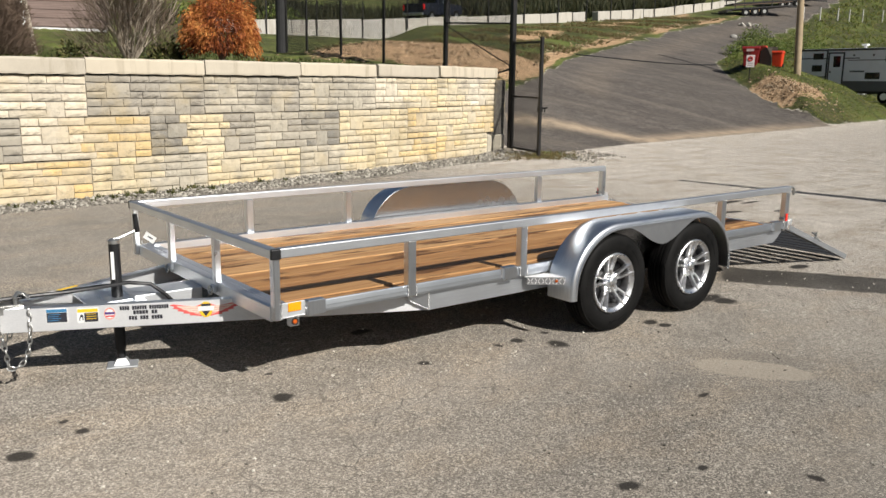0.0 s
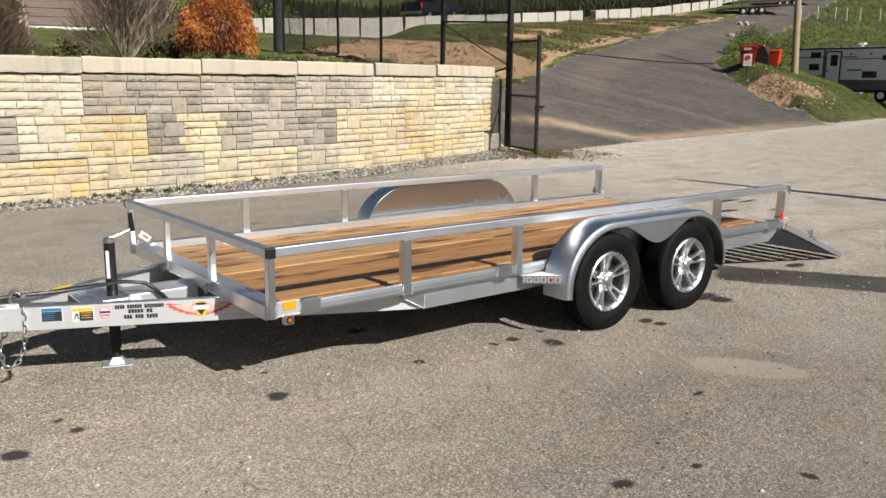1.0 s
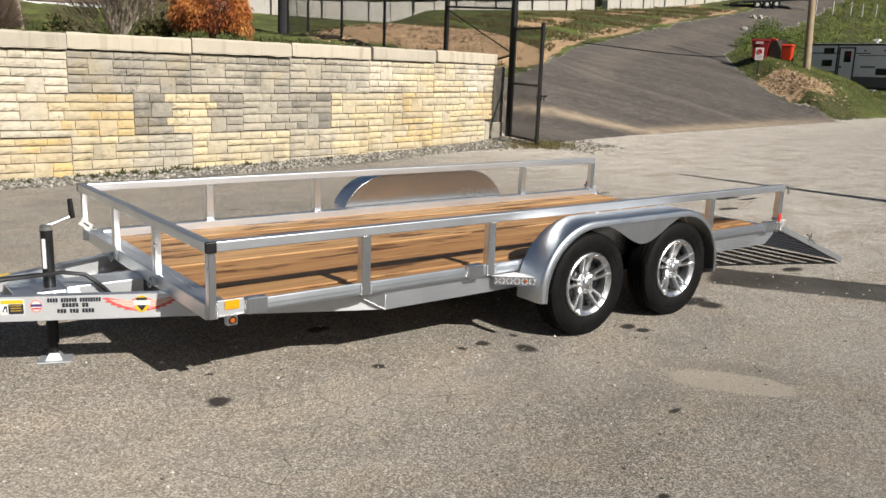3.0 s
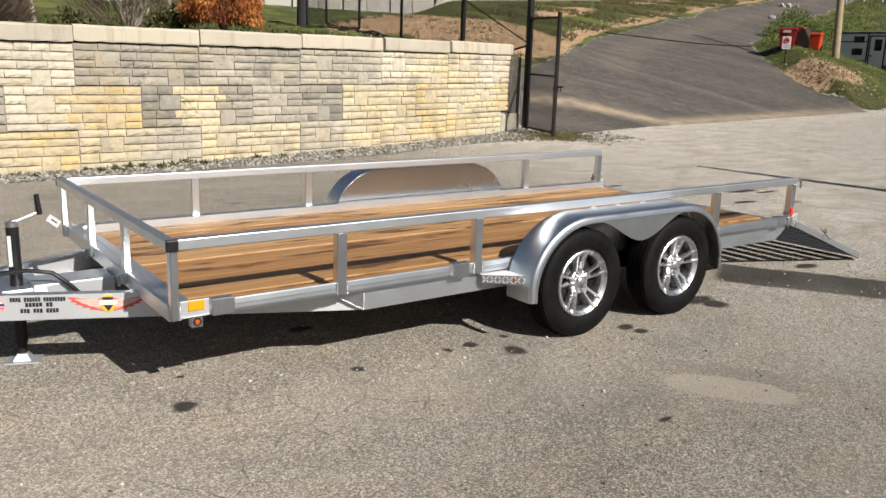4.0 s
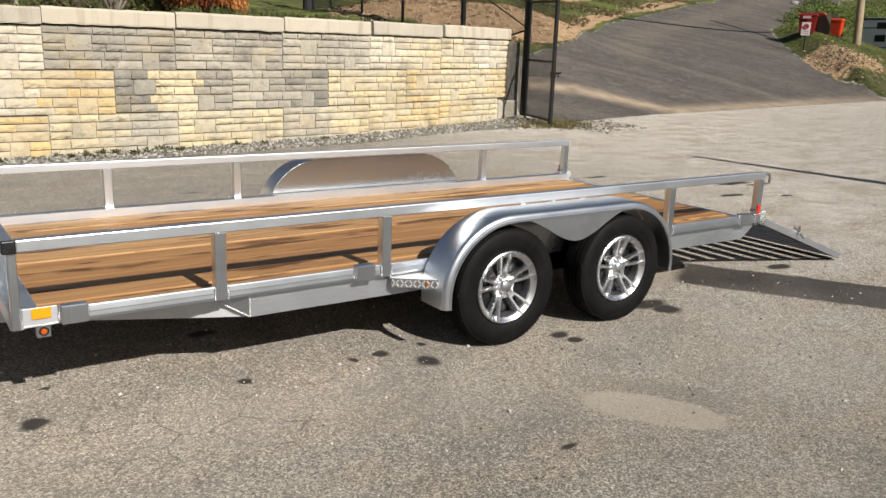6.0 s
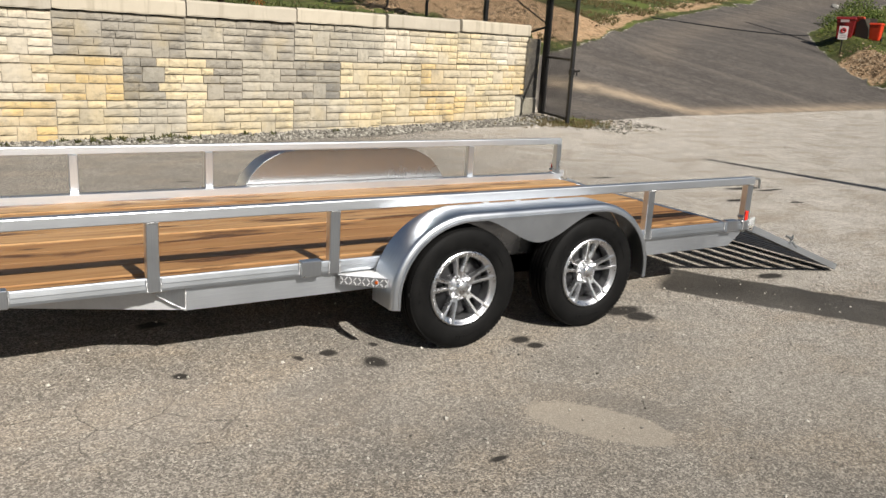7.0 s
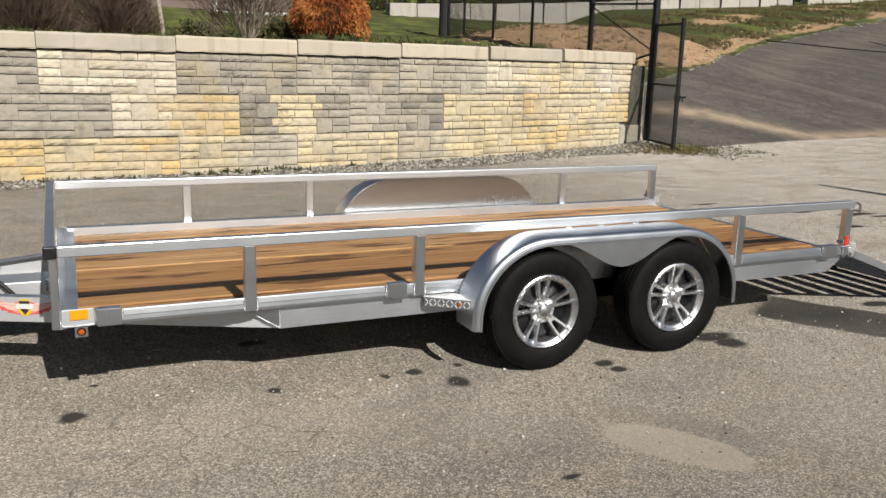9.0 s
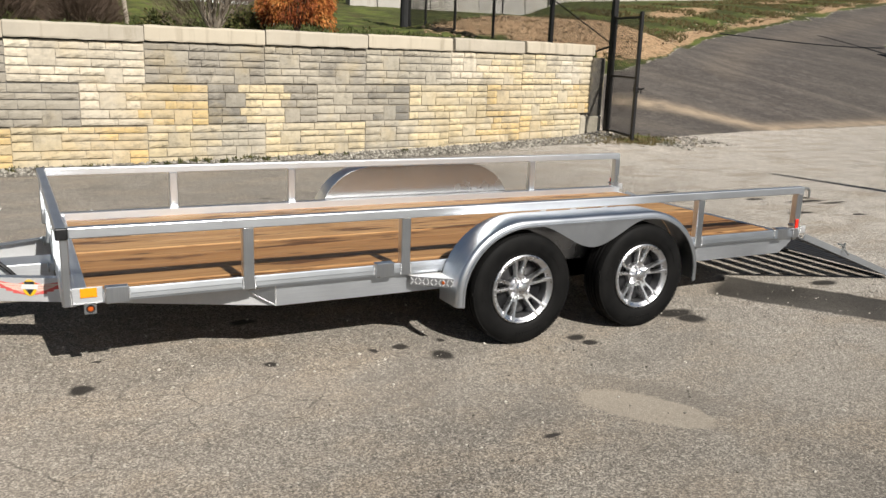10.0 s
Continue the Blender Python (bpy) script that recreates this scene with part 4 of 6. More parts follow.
# winged emblem
C = 1.081
emblem = part("winged_emblem", shape_on_tongue([(C + 0.036 * math.cos(a), 0.391 + 0.044 * math.sin(a)) for a in np.linspace(0, 2 * math.pi, 25)[:-1]], 0.0016), DECAL_YELLOW, trailer, "winged emblem in red, cream, yellow and black")
part("shield", shape_on_tongue([(C - 0.026, 0.424), (C + 0.026, 0.424), (C + 0.024, 0.385), (C, 0.352), (C - 0.024, 0.385)], 0.0024), DECAL_DARK, emblem, "black shield")
part("badge_band", shape_on_tongue([(C - 0.044, 0.384), (C + 0.040, 0.384), (C + 0.046, 0.410), (C - 0.038, 0.410)], 0.0032), WHITE, emblem, "plain white band")
WING = [(0.024, 0.422), (0.060, 0.410), (0.110, 0.417), (0.170, 0.428), (0.192, 0.425), (0.166, 0.413), (0.176, 0.404), (0.146, 0.397), (0.152, 0.388), (0.118, 0.383), (0.122, 0.374), (0.086, 0.370), (0.086, 0.361), (0.050, 0.358), (0.024, 0.352)]
for sg in (-1, 1):
    part("wing", shape_on_tongue([(C + sg * a, b) for a, b in WING][::-sg], 0.0004), WING_RED, emblem, "red feathered wing")
    for k, (r1, z0) in enumerate(((0.158, 0.409), (0.136, 0.396), (0.106, 0.383), (0.072, 0.370))):
        part("feather", shape_on_tongue([(C + sg * 0.030, z0 - 0.010), (C + sg * 0.030, z0 + 0.001), (C + sg * r1 * 0.7, z0 + 0.005), (C + sg * r1, z0 + 0.009), (C + sg * (r1 - 0.020), z0 - 0.003), (C + sg * r1 * 0.6, z0 - 0.006)][::sg], 0.0010), DECAL_CREAM if k < 3 else DECAL_PINK, emblem)

# tongue jack
jack = part("tongue_jack", tube([(-0.478, W / 2, 0.10), (-0.478, W / 2, 0.722)], 0.031, 20), BLACK, trailer, "black tongue jack with crank and steel foot", soft=True)
part("inner_tube", tube([(-0.478, W / 2, 0.03), (-0.478, W / 2, 0.11)], 0.024, 16), BLACK, jack, soft=True)
foot = prism([(-0.085, -0.065), (0.085, -0.065), (0.085, 0.065), (-0.085, 0.065)], "z", 0.002, 0.012)
bmesh.ops.bevel(foot, geom=foot.edges[:], offset=0.003, segments=1, affect="EDGES")
part("foot_plate", foot, PLATE, jack, "zinc-plated foot plate", pose(-0.478, W / 2 - 0.02, 0.0, 0, 0, -20))
cone = bmesh.new()
bmesh.ops.create_cone(cone, cap_ends=True, segments=4, radius1=0.062, radius2=0.034, depth=0.035)
part("foot_cup", cone, PLATE, jack, "zinc-plated cup", pose(-0.478, W / 2 - 0.01, 0.028, 0, 0, 25))
part("top_cap", tube([(-0.478, W / 2, 0.722), (-0.478, W / 2, 0.740), (-0.478, W / 2, 0.752)], [0.033, 0.033, 0.018], 18), STEEL, jack, "grey gear head", soft=True)
arm = part("crank_arm", tube([(-0.478, W / 2, 0.748), (-0.450, W / 2 - 0.005, 0.752), (-0.38, W / 2 - 0.01, 0.778), (-0.348, W / 2 - 0.012, 0.790)], 0.008, 8), STEEL, jack, "zinc-plated crank", soft=True)
part("grip", tube([(-0.347, W / 2 - 0.012, 0.778), (-0.350, W / 2 - 0.012, 0.80), (-0.356, W / 2 - 0.012, 0.882)], [0.015, 0.016, 0.013], 10), CAP, jack, "black rubber grip", soft=True)
tag = box(-0.034, 0.034, -0.0008, 0.0008, -0.021, 0.021, 0.0)
part("paper_tag", tag, WHITE, jack, "white paper tag tied to the crank", pose(-0.288, W / 2 - 0.045, 0.742, 0, 35, -35))
part("tag_print", box(-0.014, 0.018, -0.0018, -0.0009, -0.002, 0.005, 0.0), DECAL_DARK, jack, "faint print", pose(-0.288, W / 2 - 0.045, 0.742, 0, 35, -35))
part("label", box(-0.004, 0.014, -0.0335, -0.0315, 0.52, 0.68, 0.0), WHITE, jack, "white jack label", pose(-0.490, W / 2, 0.0, 0, 0, -28))
part("jack_plate", prism([(-0.56, W / 2 - 0.10), (-0.40, W / 2 - 0.10), (-0.40, W / 2 + 0.10), (-0.56, W / 2 + 0.10)], "z", 0.4035, 0.412), ALU_Y, trailer)
part("apex_plate", prism([(-1.10, W / 2 - 0.05), (-0.94, W / 2 - 0.10), (-0.94, W / 2 + 0.10), (-1.10, W / 2 + 0.05)], "z", 0.395, 0.403), ALU_Y, trailer)

# coupler, chains and cable
cp = bmesh.new()
prism([(-1.36, W / 2 - 0.035), (-1.36, W / 2 + 0.035), (-0.98, W / 2 + 0.075), (-0.98, W / 2 - 0.075)], "z", 0.405, 0.462, cp)
bmesh.ops.bevel(cp, geom=cp.edges[:], offset=0.008, segments=2, affect="EDGES")
coupler = part("coupler", cp, STEEL, trailer, "zinc-plated ball coupler")
sock = lathe([(0.0, 0.035), (0.03, 0.03), (0.042, 0.01), (0.045, -0.02), (0.040, -0.05)], 20)
part("ball_socket", sock, STEEL, coupler, "", pose(-1.35, W / 2, 0.435, 90, 0, 0), soft=True)
part("latch", bar((-1.30, W / 2, 0.478), (-1.14, W / 2, 0.492), 0.035, 0.018, bevel=0.004), STEEL, coupler)
lk = tube([(-1.02, W / 2 - 0.06, 0.46), (-1.02, W / 2 - 0.06, 0.50), (-1.00, W / 2 - 0.03, 0.515), (-0.97, W / 2 - 0.02, 0.505), (-0.955, W / 2 - 0.06, 0.49)], 0.011, 8)
part("chain_hook", lk, STEEL, coupler, soft=True)
link_bm = bmesh.new()
tube([(0.011 * math.cos(a) * (1.0), 0.0, 0.021 * math.sin(a)) for a in np.linspace(0, 2 * math.pi, 15)[:-1]], 0.0042, 6, link_bm, True)
LINK = smooth(mesh_of(link_bm, "chain_link"), 60)
LINK.materials.append(STEEL)


def hang(a, b, low, name):
    """A chain that hangs in a loop from a to b."""
    ch = new(name)
    ch.parent = trailer
    ch["label"] = "zinc-plated safety chain hanging in a loop"
    a, b = Vector(a), Vector(b)
    dense = []
    for u in np.linspace(0, 1, 400):
        p = a.lerp(b, u)
        top = a.z + (b.z - a.z) * u
        k = (2 * u - 1) ** 2
        p.z = low + (top - low) * k ** 1.25
        p.x += 0.015 * math.sin(u * 9)
        dense.append(p)
    last, n, acc = dense[0], 0, 0.0
    for p, q in zip(dense, dense[1:]):
        acc += (q - p).length
        if acc >= 0.0305:
            acc = 0.0
            d = (q - p).normalized()
            rot = d.to_track_quat("Z", "Y").to_matrix().to_4x4() @ pose(0, 0, 0, 0, 0, 90 * (n % 2) + 20)
            part("chain_link", LINK, None, ch, "", Matrix.Translation(p) @ rot)
            n += 1


hang((-0.965, 0.945, 0.455), (-1.135, 0.985, 0.425), 0.125, "safety_chain")
hang((-1.010, 1.165, 0.440), (-1.180, 1.130, 0.425), 0.200, "safety_chain")
part("wiring_cable", tube([(-1.18, W / 2 + 0.02, 0.478), (-0.95, W / 2 + 0.0, 0.482), (-0.74, W / 2 - 0.01, 0.478), (-0.56, W / 2 - 0.05, 0.492), (-0.44, W / 2 - 0.10, 0.508), (-0.33, W / 2 - 0.14, 0.492), (-0.26, W / 2 - 0.16, 0.43), (-0.2, W / 2 - 0.16, 0.36)], 0.011, 8), CAP, trailer, "black wiring cable", soft=True)
part("wiring_cable", tube([(-1.16, W / 2 + 0.04, 0.474), (-0.9, W / 2 + 0.03, 0.470), (-0.7, W / 2 + 0.06, 0.470), (-0.50, W / 2 + 0.10, 0.462)], 0.008, 8), CAP, trailer, "black wiring cable", soft=True)
paper = part("paper_label", prism([(-0.92, W / 2 + 0.115), (-0.76, W / 2 + 0.19), (-0.77, W / 2 + 0.215), (-0.93, W / 2 + 0.14)], "z", 0.4425, 0.4435), WHITE, trailer, "white paper label on the tongue")
part("yellow_label", prism([(-0.74, W / 2 + 0.20), (-0.62, W / 2 + 0.255), (-0.63, W / 2 + 0.28), (-0.75, W / 2 + 0.225)], "z", 0.4425, 0.4435), DECAL_YELLOW, trailer, "yellow label on the tongue")

# ---- rear ramp, let down to the ground ----
ramp = new("rear_ramp")
ramp.parent = trailer
ramp["label"] = "black slatted ramp lowered to the asphalt"
RA, RB = Vector((L + 0.025, 0, 0.425)), Vector((6.085, 0, 0.022))


def on_ramp(u, y, lift=0.0):
    p = RA.lerp(RB, u)
    d = (RB - RA).normalized()
    n = Vector((-d.z, 0, d.x))
    return Vector((p.x, y, p.z)) + n * lift


for y in (0.055, W - 0.055):
    part("side_bar", bar(on_ramp(0, y, 0.0), on_ramp(1.0, y, 0.0), 0.014, 0.022, bevel=0.002), DARK_STEEL, ramp)
    part("top_strip", bar(on_ramp(0.02, y - 0.009, 0.004), on_ramp(0.99, y - 0.009, 0.004), 0.003, 0.006), ALU, ramp)
for y in (0.040, W - 0.040):
    part("side_angle", bar(on_ramp(0.06, y, 0.028), on_ramp(0.985, y, 0.012), 0.005, 0.046), ALU, ramp, "aluminium edge angle")
part("stringer", bar(on_ramp(0, W / 2, -0.012), on_ramp(0.99, W / 2, -0.012), 0.03, 0.012), DARK_STEEL, ramp)
N_SLAT = 8
for i in range(N_SLAT):
    u = 0.03 + 0.95 * i / (N_SLAT - 1)
    part("slat", bar(on_ramp(u, 0.06, 0.010), on_ramp(u, W - 0.06, 0.010), 0.112, 0.004), DARK_STEEL, ramp)
hinge = part("hinge_tube", tube([(L - 0.01, 0.03, 0.43), (L - 0.01, W - 0.03, 0.43)], 0.018, 12), STEEL, ramp, soft=True)
lat = part("ramp_latch", bar(on_ramp(0.43, 0.03, 0.03), on_ramp(0.43, 0.03, 0.10), 0.012, 0.012), STEEL, ramp, "bright T-handled latch pin")
part("latch_handle", tube([on_ramp(0.37, 0.03, 0.075), on_ramp(0.44, 0.03, 0.070)], 0.008, 8), STEEL, lat)
part("latch_pin", tube([on_ramp(0.44, 0.03, 0.055), on_ramp(0.44, -0.02, 0.02)], 0.007, 8), STEEL, lat)
for y in (0.02, W - 0.02):
    br = part("rear_bracket", box(L - 0.085, L + 0.055, y - 0.02, y + 0.02, 0.496, 0.507, 0.003), WELD, trailer)
    part("lug", box(L + 0.01, L + 0.065, y - 0.018, y - 0.008, 0.462, 0.520, 0.004), WELD, br)
    part("pin", tube([(L - 0.066, y - 0.02, 0.530), (L - 0.066, y + 0.03, 0.530)], 0.010, 8), STEEL, br)
hook = part("rail_hook", tube([(L - 0.01, 0.012, 0.792), (L + 0.045, 0.012, 0.792), (L + 0.062, 0.012, 0.775), (L + 0.062, 0.012, 0.725)], 0.009, 8), STEEL, trailer, "bent steel latch hook", soft=True)
# ---- retaining wall ----
def stone_material():
    """Cast stone: the block's own tint, blotched and weathered."""
    g = Nodes("cast_stone")
    info = g.n("ObjectInfo")
    pos = g.n("NewGeometry").outputs["Position"]
    a, b, c = g.noise(pos, 1.3, 5, 0.6), g.noise(pos, 9.0, 5, 0.65), g.noise(pos, 70.0, 3, 0.6)
    base = g.mix(g.ramp(info.outputs["Random"], (0.5, 0.0), (1.0, 0.22)), info.outputs["Color"], (0.52, 0.46, 0.36))
    base = g.mix(g.ramp(b, (0.33, 0.40), (0.52, 0.0)), base, (0.30, 0.265, 0.20))
    base = g.mix(g.ramp(a, (0.54, 0.0), (0.66, 0.40)), base, (0.22, 0.20, 0.17))
    wash = g.noise(g.n("VectorMath", {0: pos, 1: (17.0, 5.0, 3.0)}).outputs[0], 1.1, 4, 0.6)
    base = g.mix(g.ramp(wash, (0.52, 0.0), (0.64, 0.26)), base, (0.66, 0.52, 0.27))
    bloom = g.noise(g.n("VectorMath", {0: pos, 1: (5.0, 3.0, 11.0)}).outputs[0], 1.9, 4, 0.6)
    base = g.mix(g.ramp(bloom, (0.56, 0.0), (0.68, 0.25)), base, (0.74, 0.67, 0.55))
    mould = g.noise(g.n("VectorMath", {0: pos, 1: (2.0, 9.0, 31.0)}).outputs[0], 4.0, 5, 0.7, (1.0, 1.0, 1.8))
    base = g.mix(g.ramp(mould, (0.58, 0.0), (0.68, 0.48)), base, (0.115, 0.105, 0.090))
    base = g.mix(g.ramp(c, (0.55, 0.0), (0.75, 0.35)), base, (0.72, 0.66, 0.54))
    g.bump(g.calc("ADD", b, g.calc("MULTIPLY", c, 0.4)), 0.5, 0.012)
    return g.out(base, 0.88, 0.0, 0.25, 0.8)


STONE = stone_material()
CREAM, YELLOW, GREY, PALE, DARK = (0.74, 0.635, 0.425), (0.73, 0.555, 0.275), (0.42, 0.385, 0.325), (0.79, 0.715, 0.58), (0.265, 0.250, 0.220)
LIGHT_GREY = (0.54, 0.495, 0.405)


def tinted(ob, col):
    ob.color = (*col, 1)
    return ob


def wall_pose(x, z, proud=0.0):
    """A frame on the wall's face: x along it, y into it."""
    slope = math.atan(2 * 0.0145 * max(x, 0.0))
    y = float(wall_y(x))
    m = pose(x, y, z + 0.008 * x, 0, 0, math.degrees(slope))
    return m @ pose(0, proud, 0)


wall = thing("wall_north", "cast stone block retaining wall with smooth coping, weathered cream and grey", "wall", kind="structure")
bm = bmesh.new()
rows = []
for x in np.arange(-16, 11.31, 0.35):
    yw = float(wall_y(x))
    rows.append([bm.verts.new((x, yw + a, z + (0.008 * x if z > 0 else 0))) for a, z in ((0.085, -0.4), (0.085, 1.69), (0.60, 1.69), (0.60, -0.4))])
for a, b in zip(rows, rows[1:]):
    for k in range(4):
        bm.faces.new((a[k], a[(k + 1) % 4], b[(k + 1) % 4], b[k]))
bm.faces.new(rows[0][::-1])
bm.faces.new(rows[-1])
tinted(part("wall_core", bm, STONE, wall), GREY)


def rough_stone(seed):
    """A stone of unit size whose split face is uneven; it comes forward along -y."""
    r = random.Random(seed)
    nx, nz = 5, 4
    bm = bmesh.new()
    front = []
    for j in range(nz):
        row = []
        for i in range(nx):
            u, v = i / (nx - 1) - 0.5, j / (nz - 1) - 0.5
            rim = i in (0, nx - 1) or j in (0, nz - 1)
            x = u * (0.99 if rim else 0.89) + r.uniform(-0.012, 0.012)
            z = v * (0.985 if rim else 0.78) + r.uniform(-0.02, 0.02)
            row.append(bm.verts.new((x, -0.50 + r.uniform(-0.1, 0.1) if rim else -0.86 + r.uniform(-0.16, 0.16), z)))
        front.append(row)
    for j in range(nz - 1):
        for i in range(nx - 1):
            bm.faces.new((front[j][i], front[j][i + 1], front[j + 1][i + 1], front[j + 1][i]))
    loop = [front[0][i] for i in range(nx)] + [front[j][-1] for j in range(1, nz)] + [front[-1][i] for i in range(nx - 2, -1, -1)] + [front[j][0] for j in range(nz - 2, 0, -1)]
    back = [bm.verts.new((v.co.x, 0.25, v.co.z)) for v in loop]
    for k in range(len(loop)):
        m_ = (k + 1) % len(loop)
        bm.faces.new((loop[m_], loop[k], back[k], back[m_]))
    me = mesh_of(bm, "stone")
    me.materials.append(STONE)
    return me


ROUGH = [rough_stone(20 + k) for k in range(8)]


def ashlar(w, h, r):
    """The cast pattern of one block: stones as (x0, x1, z0, z1)."""
    hs = [r.uniform(0.85, 1.25) for _ in range(5)]
    k = h / sum(hs)
    zs = [0.0]
    for q in hs:
        zs.append(zs[-1] + q * k)
    holes = {j: [] for j in range(5)}
    out = []
    for lo, where, wide in ((2, r.uniform(0.14, 0.20), r.uniform(0.33, 0.38)), (0, r.uniform(0.68, 0.74), r.uniform(0.24, 0.28))):
        x = where * w
        out.append((x, x + wide, zs[lo], zs[lo + 2]))
        holes[lo].append((x, x + wide))
        holes[lo + 1].append((x, x + wide))
    for j in range(5):
        x = 0.0
        for a, b in sorted(holes[j]) + [(w, w)]:
            gap = a - x
            n = max(1, round(gap / r.uniform(0.26, 0.44))) if gap > 0.05 else 0
            cuts = [r.uniform(0.6, 1.4) for _ in range(n)]
            tot = sum(cuts) or 1
            for c in cuts:
                out.append((x, x + gap * c / tot, zs[j], zs[j + 1]))
                x += gap * c / tot
            x = b
    return out


Z_COURSE = (-0.16, 0.455, 1.085, 1.695)
TOP = {-2.10: (GREY, GREY), -0.24: (PALE, PALE), 1.62: (GREY, GREY), 3.48: (LIGHT_GREY, GREY), 5.33: (LIGHT_GREY, LIGHT_GREY), 7.18: (PALE, CREAM), 9.03: (CREAM, PALE)}
MID = {-3.03: (GREY, GREY), -1.17: (GREY, GREY), 0.69: (PALE, YELLOW), 2.55: (DARK, YELLOW), 4.40: (YELLOW, DARK), 6.25: (CREAM, CREAM), 8.10: (YELLOW, CREAM), 9.95: (CREAM, YELLOW)}
LOW = {-2.10: (YELLOW, YELLOW), -0.24: (CREAM, YELLOW), 1.62: (CREAM, LIGHT_GREY), 3.48: (CREAM, CREAM), 5.33: (LIGHT_GREY, CREAM), 7.18: (CREAM, YELLOW), 9.03: (YELLOW, CREAM)}


def lay_block(x0, x1, z0, z1, tints, r):
    w, h = (x1 - x0) * math.hypot(1.0, 0.0145 * max(0.0, x0 + x1)), z1 - z0
    mid = (x0 + x1) / 2
    push = r.uniform(-0.003, 0.004)
    m = wall_pose(mid, z0, push)
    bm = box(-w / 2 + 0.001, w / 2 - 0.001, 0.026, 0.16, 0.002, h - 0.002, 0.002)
    # body shows only in the joints; its tint is darkened for their shade
    joint_shade = tuple(((a + b) / 4 + 0.15) * 0.78 for a, b in zip(*tints))
    block = tinted(part("block", bm, STONE, wall, "", m), joint_shade)
    for a, b, c, d in ashlar(w - 0.004, h - 0.006, r):
        u = (a + b) / 2 / w
        k = min(1.0, max(0.0, 0.5 + (u - 0.45 + r.uniform(-0.12, 0.12)) * 3.0))
        t = tuple(p * (1 - k) + q_ * k for p, q_ in zip(*tints))
        if tints == (DARK, YELLOW):
            t = DARK if u < 0.26 else (CREAM if u < 0.72 else GREY)
        if tints == (YELLOW, DARK):
            t = LIGHT_GREY if u < 0.3 else (GREY if u < 0.62 else DARK)
        q = r.uniform(0.93, 1.06)
        if (b - a) * (d - c) > 0.045:
            t = tuple(0.5 * p + 0.5 * s for p, s in zip(t, LIGHT_GREY))
        t = tuple(min(0.8, p * q) for p in t)
        ob = part("stone", ROUGH[r.randrange(8)], None, block, "", pose(-w / 2 + 0.002 + (a + b) / 2, 0.030, 0.003 + (c + d) / 2) @ Matrix.Diagonal((b - a - 0.005, r.uniform(0.040, 0.058), d - c - 0.019, 1)))
        tinted(ob, t)


r = random.Random(77)
for course, (z0, z1) in zip((LOW, MID, TOP), zip(Z_COURSE, Z_COURSE[1:])):
    xs = sorted(course)
    ends = xs[1:] + [11.25 if course is not LOW else 10.95]
    for x0, x1 in zip(xs, ends):
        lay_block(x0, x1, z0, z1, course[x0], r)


def concrete_material(name, col):
    g = Nodes(name)
    pos = g.n("NewGeometry").outputs["Position"]
    a, c = g.noise(pos, 2.0, 5, 0.6), g.noise(pos, 60.0, 3, 0.6)
    drip = g.noise(pos, 3.5, 4, 0.6, (1.6, 1.6, 0.16))
    base = g.mix(g.ramp(a, (0.35, 0.0), (0.7, 0.55)), col, tuple(q * 0.70 for q in col))
    base = g.mix(g.ramp(g.n("ObjectInfo").outputs["Random"], (0.0, 0.0), (1.0, 0.45)), base, tuple(min(1, q * f) for q, f in zip(col, (1.35, 1.30, 1.18))))
    base = g.mix(g.ramp(drip, (0.54, 0.0), (0.68, 0.48)), base, (0.27, 0.225, 0.155))
    base = g.mix(g.ramp(c, (0.5, 0.0), (0.75, 0.3)), base, tuple(min(1, q * 1.25) for q in col))
    g.bump(g.calc("ADD", a, g.calc("MULTIPLY", c, 0.3)), 0.35, 0.01)
    return g.out(base, 0.86, 0.0, 0.25)


COPING = concrete_material("coping_concrete", (0.52, 0.47, 0.385))


def coping(x0, x1, r):
    w = x1 - x0
    bm = bmesh.new()
    prof = [(-0.045, 0.0), (-0.052, 0.02), (-0.050, 0.205), (-0.030, 0.232), (0.0, 0.238), (0.62, 0.245), (0.62, 0.0)]
    rings = []
    n = 15
    for i in range(n):
        u = -w / 2 + 0.003 + (w - 0.006) * i / (n - 1)
        rings.append([bm.verts.new((u, y + r.uniform(-0.005, 0.005), z + r.uniform(-0.006, 0.006) * (z > 0.1) + (0.012 * r.random() if z < 0.05 and y < 0 else 0))) for y, z in prof])
    for a, b in zip(rings, rings[1:]):
        for k in range(len(prof)):
            j = (k + 1) % len(prof)
            bm.faces.new((a[k], a[j], b[j], b[k]))
    bm.faces.new(rings[0])
    bm.faces.new(rings[-1][::-1])
    part("coping_stone", bm, COPING, wall, "", wall_pose((x0 + x1) / 2, 1.702, r.uniform(-0.012, 0.012)) @ pose(0, 0, 0, 0, r.uniform(-0.15, 0.15), r.uniform(-0.3, 0.3)))


edges = [-16, -14.1, -12.3, -10.4, -7.68, -5.82, -3.96, -2.10, -0.24, 1.62, 3.48, 5.33, 7.18, 9.03, 11.32]
for x0, x1 in zip(edges, edges[1:]):
    coping(x0, x1, r)
# rough grey end of the wall in two lifts, upper tint darkened for shade
bm = box(-0.16, 0.40, 0.0, 0.85, 0.36, 1.66, 0.04, seg=2)
for v in bm.verts:
    v.co += Vector((r.uniform(-0.02, 0.02), r.uniform(-0.02, 0.02), r.uniform(-0.02, 0.02)))
tinted(part("end_block", bm, STONE, wall, "rough grey end block with shade in its tint", wall_pose(11.44, 0.0, 0.06)), (0.13, 0.12, 0.105))
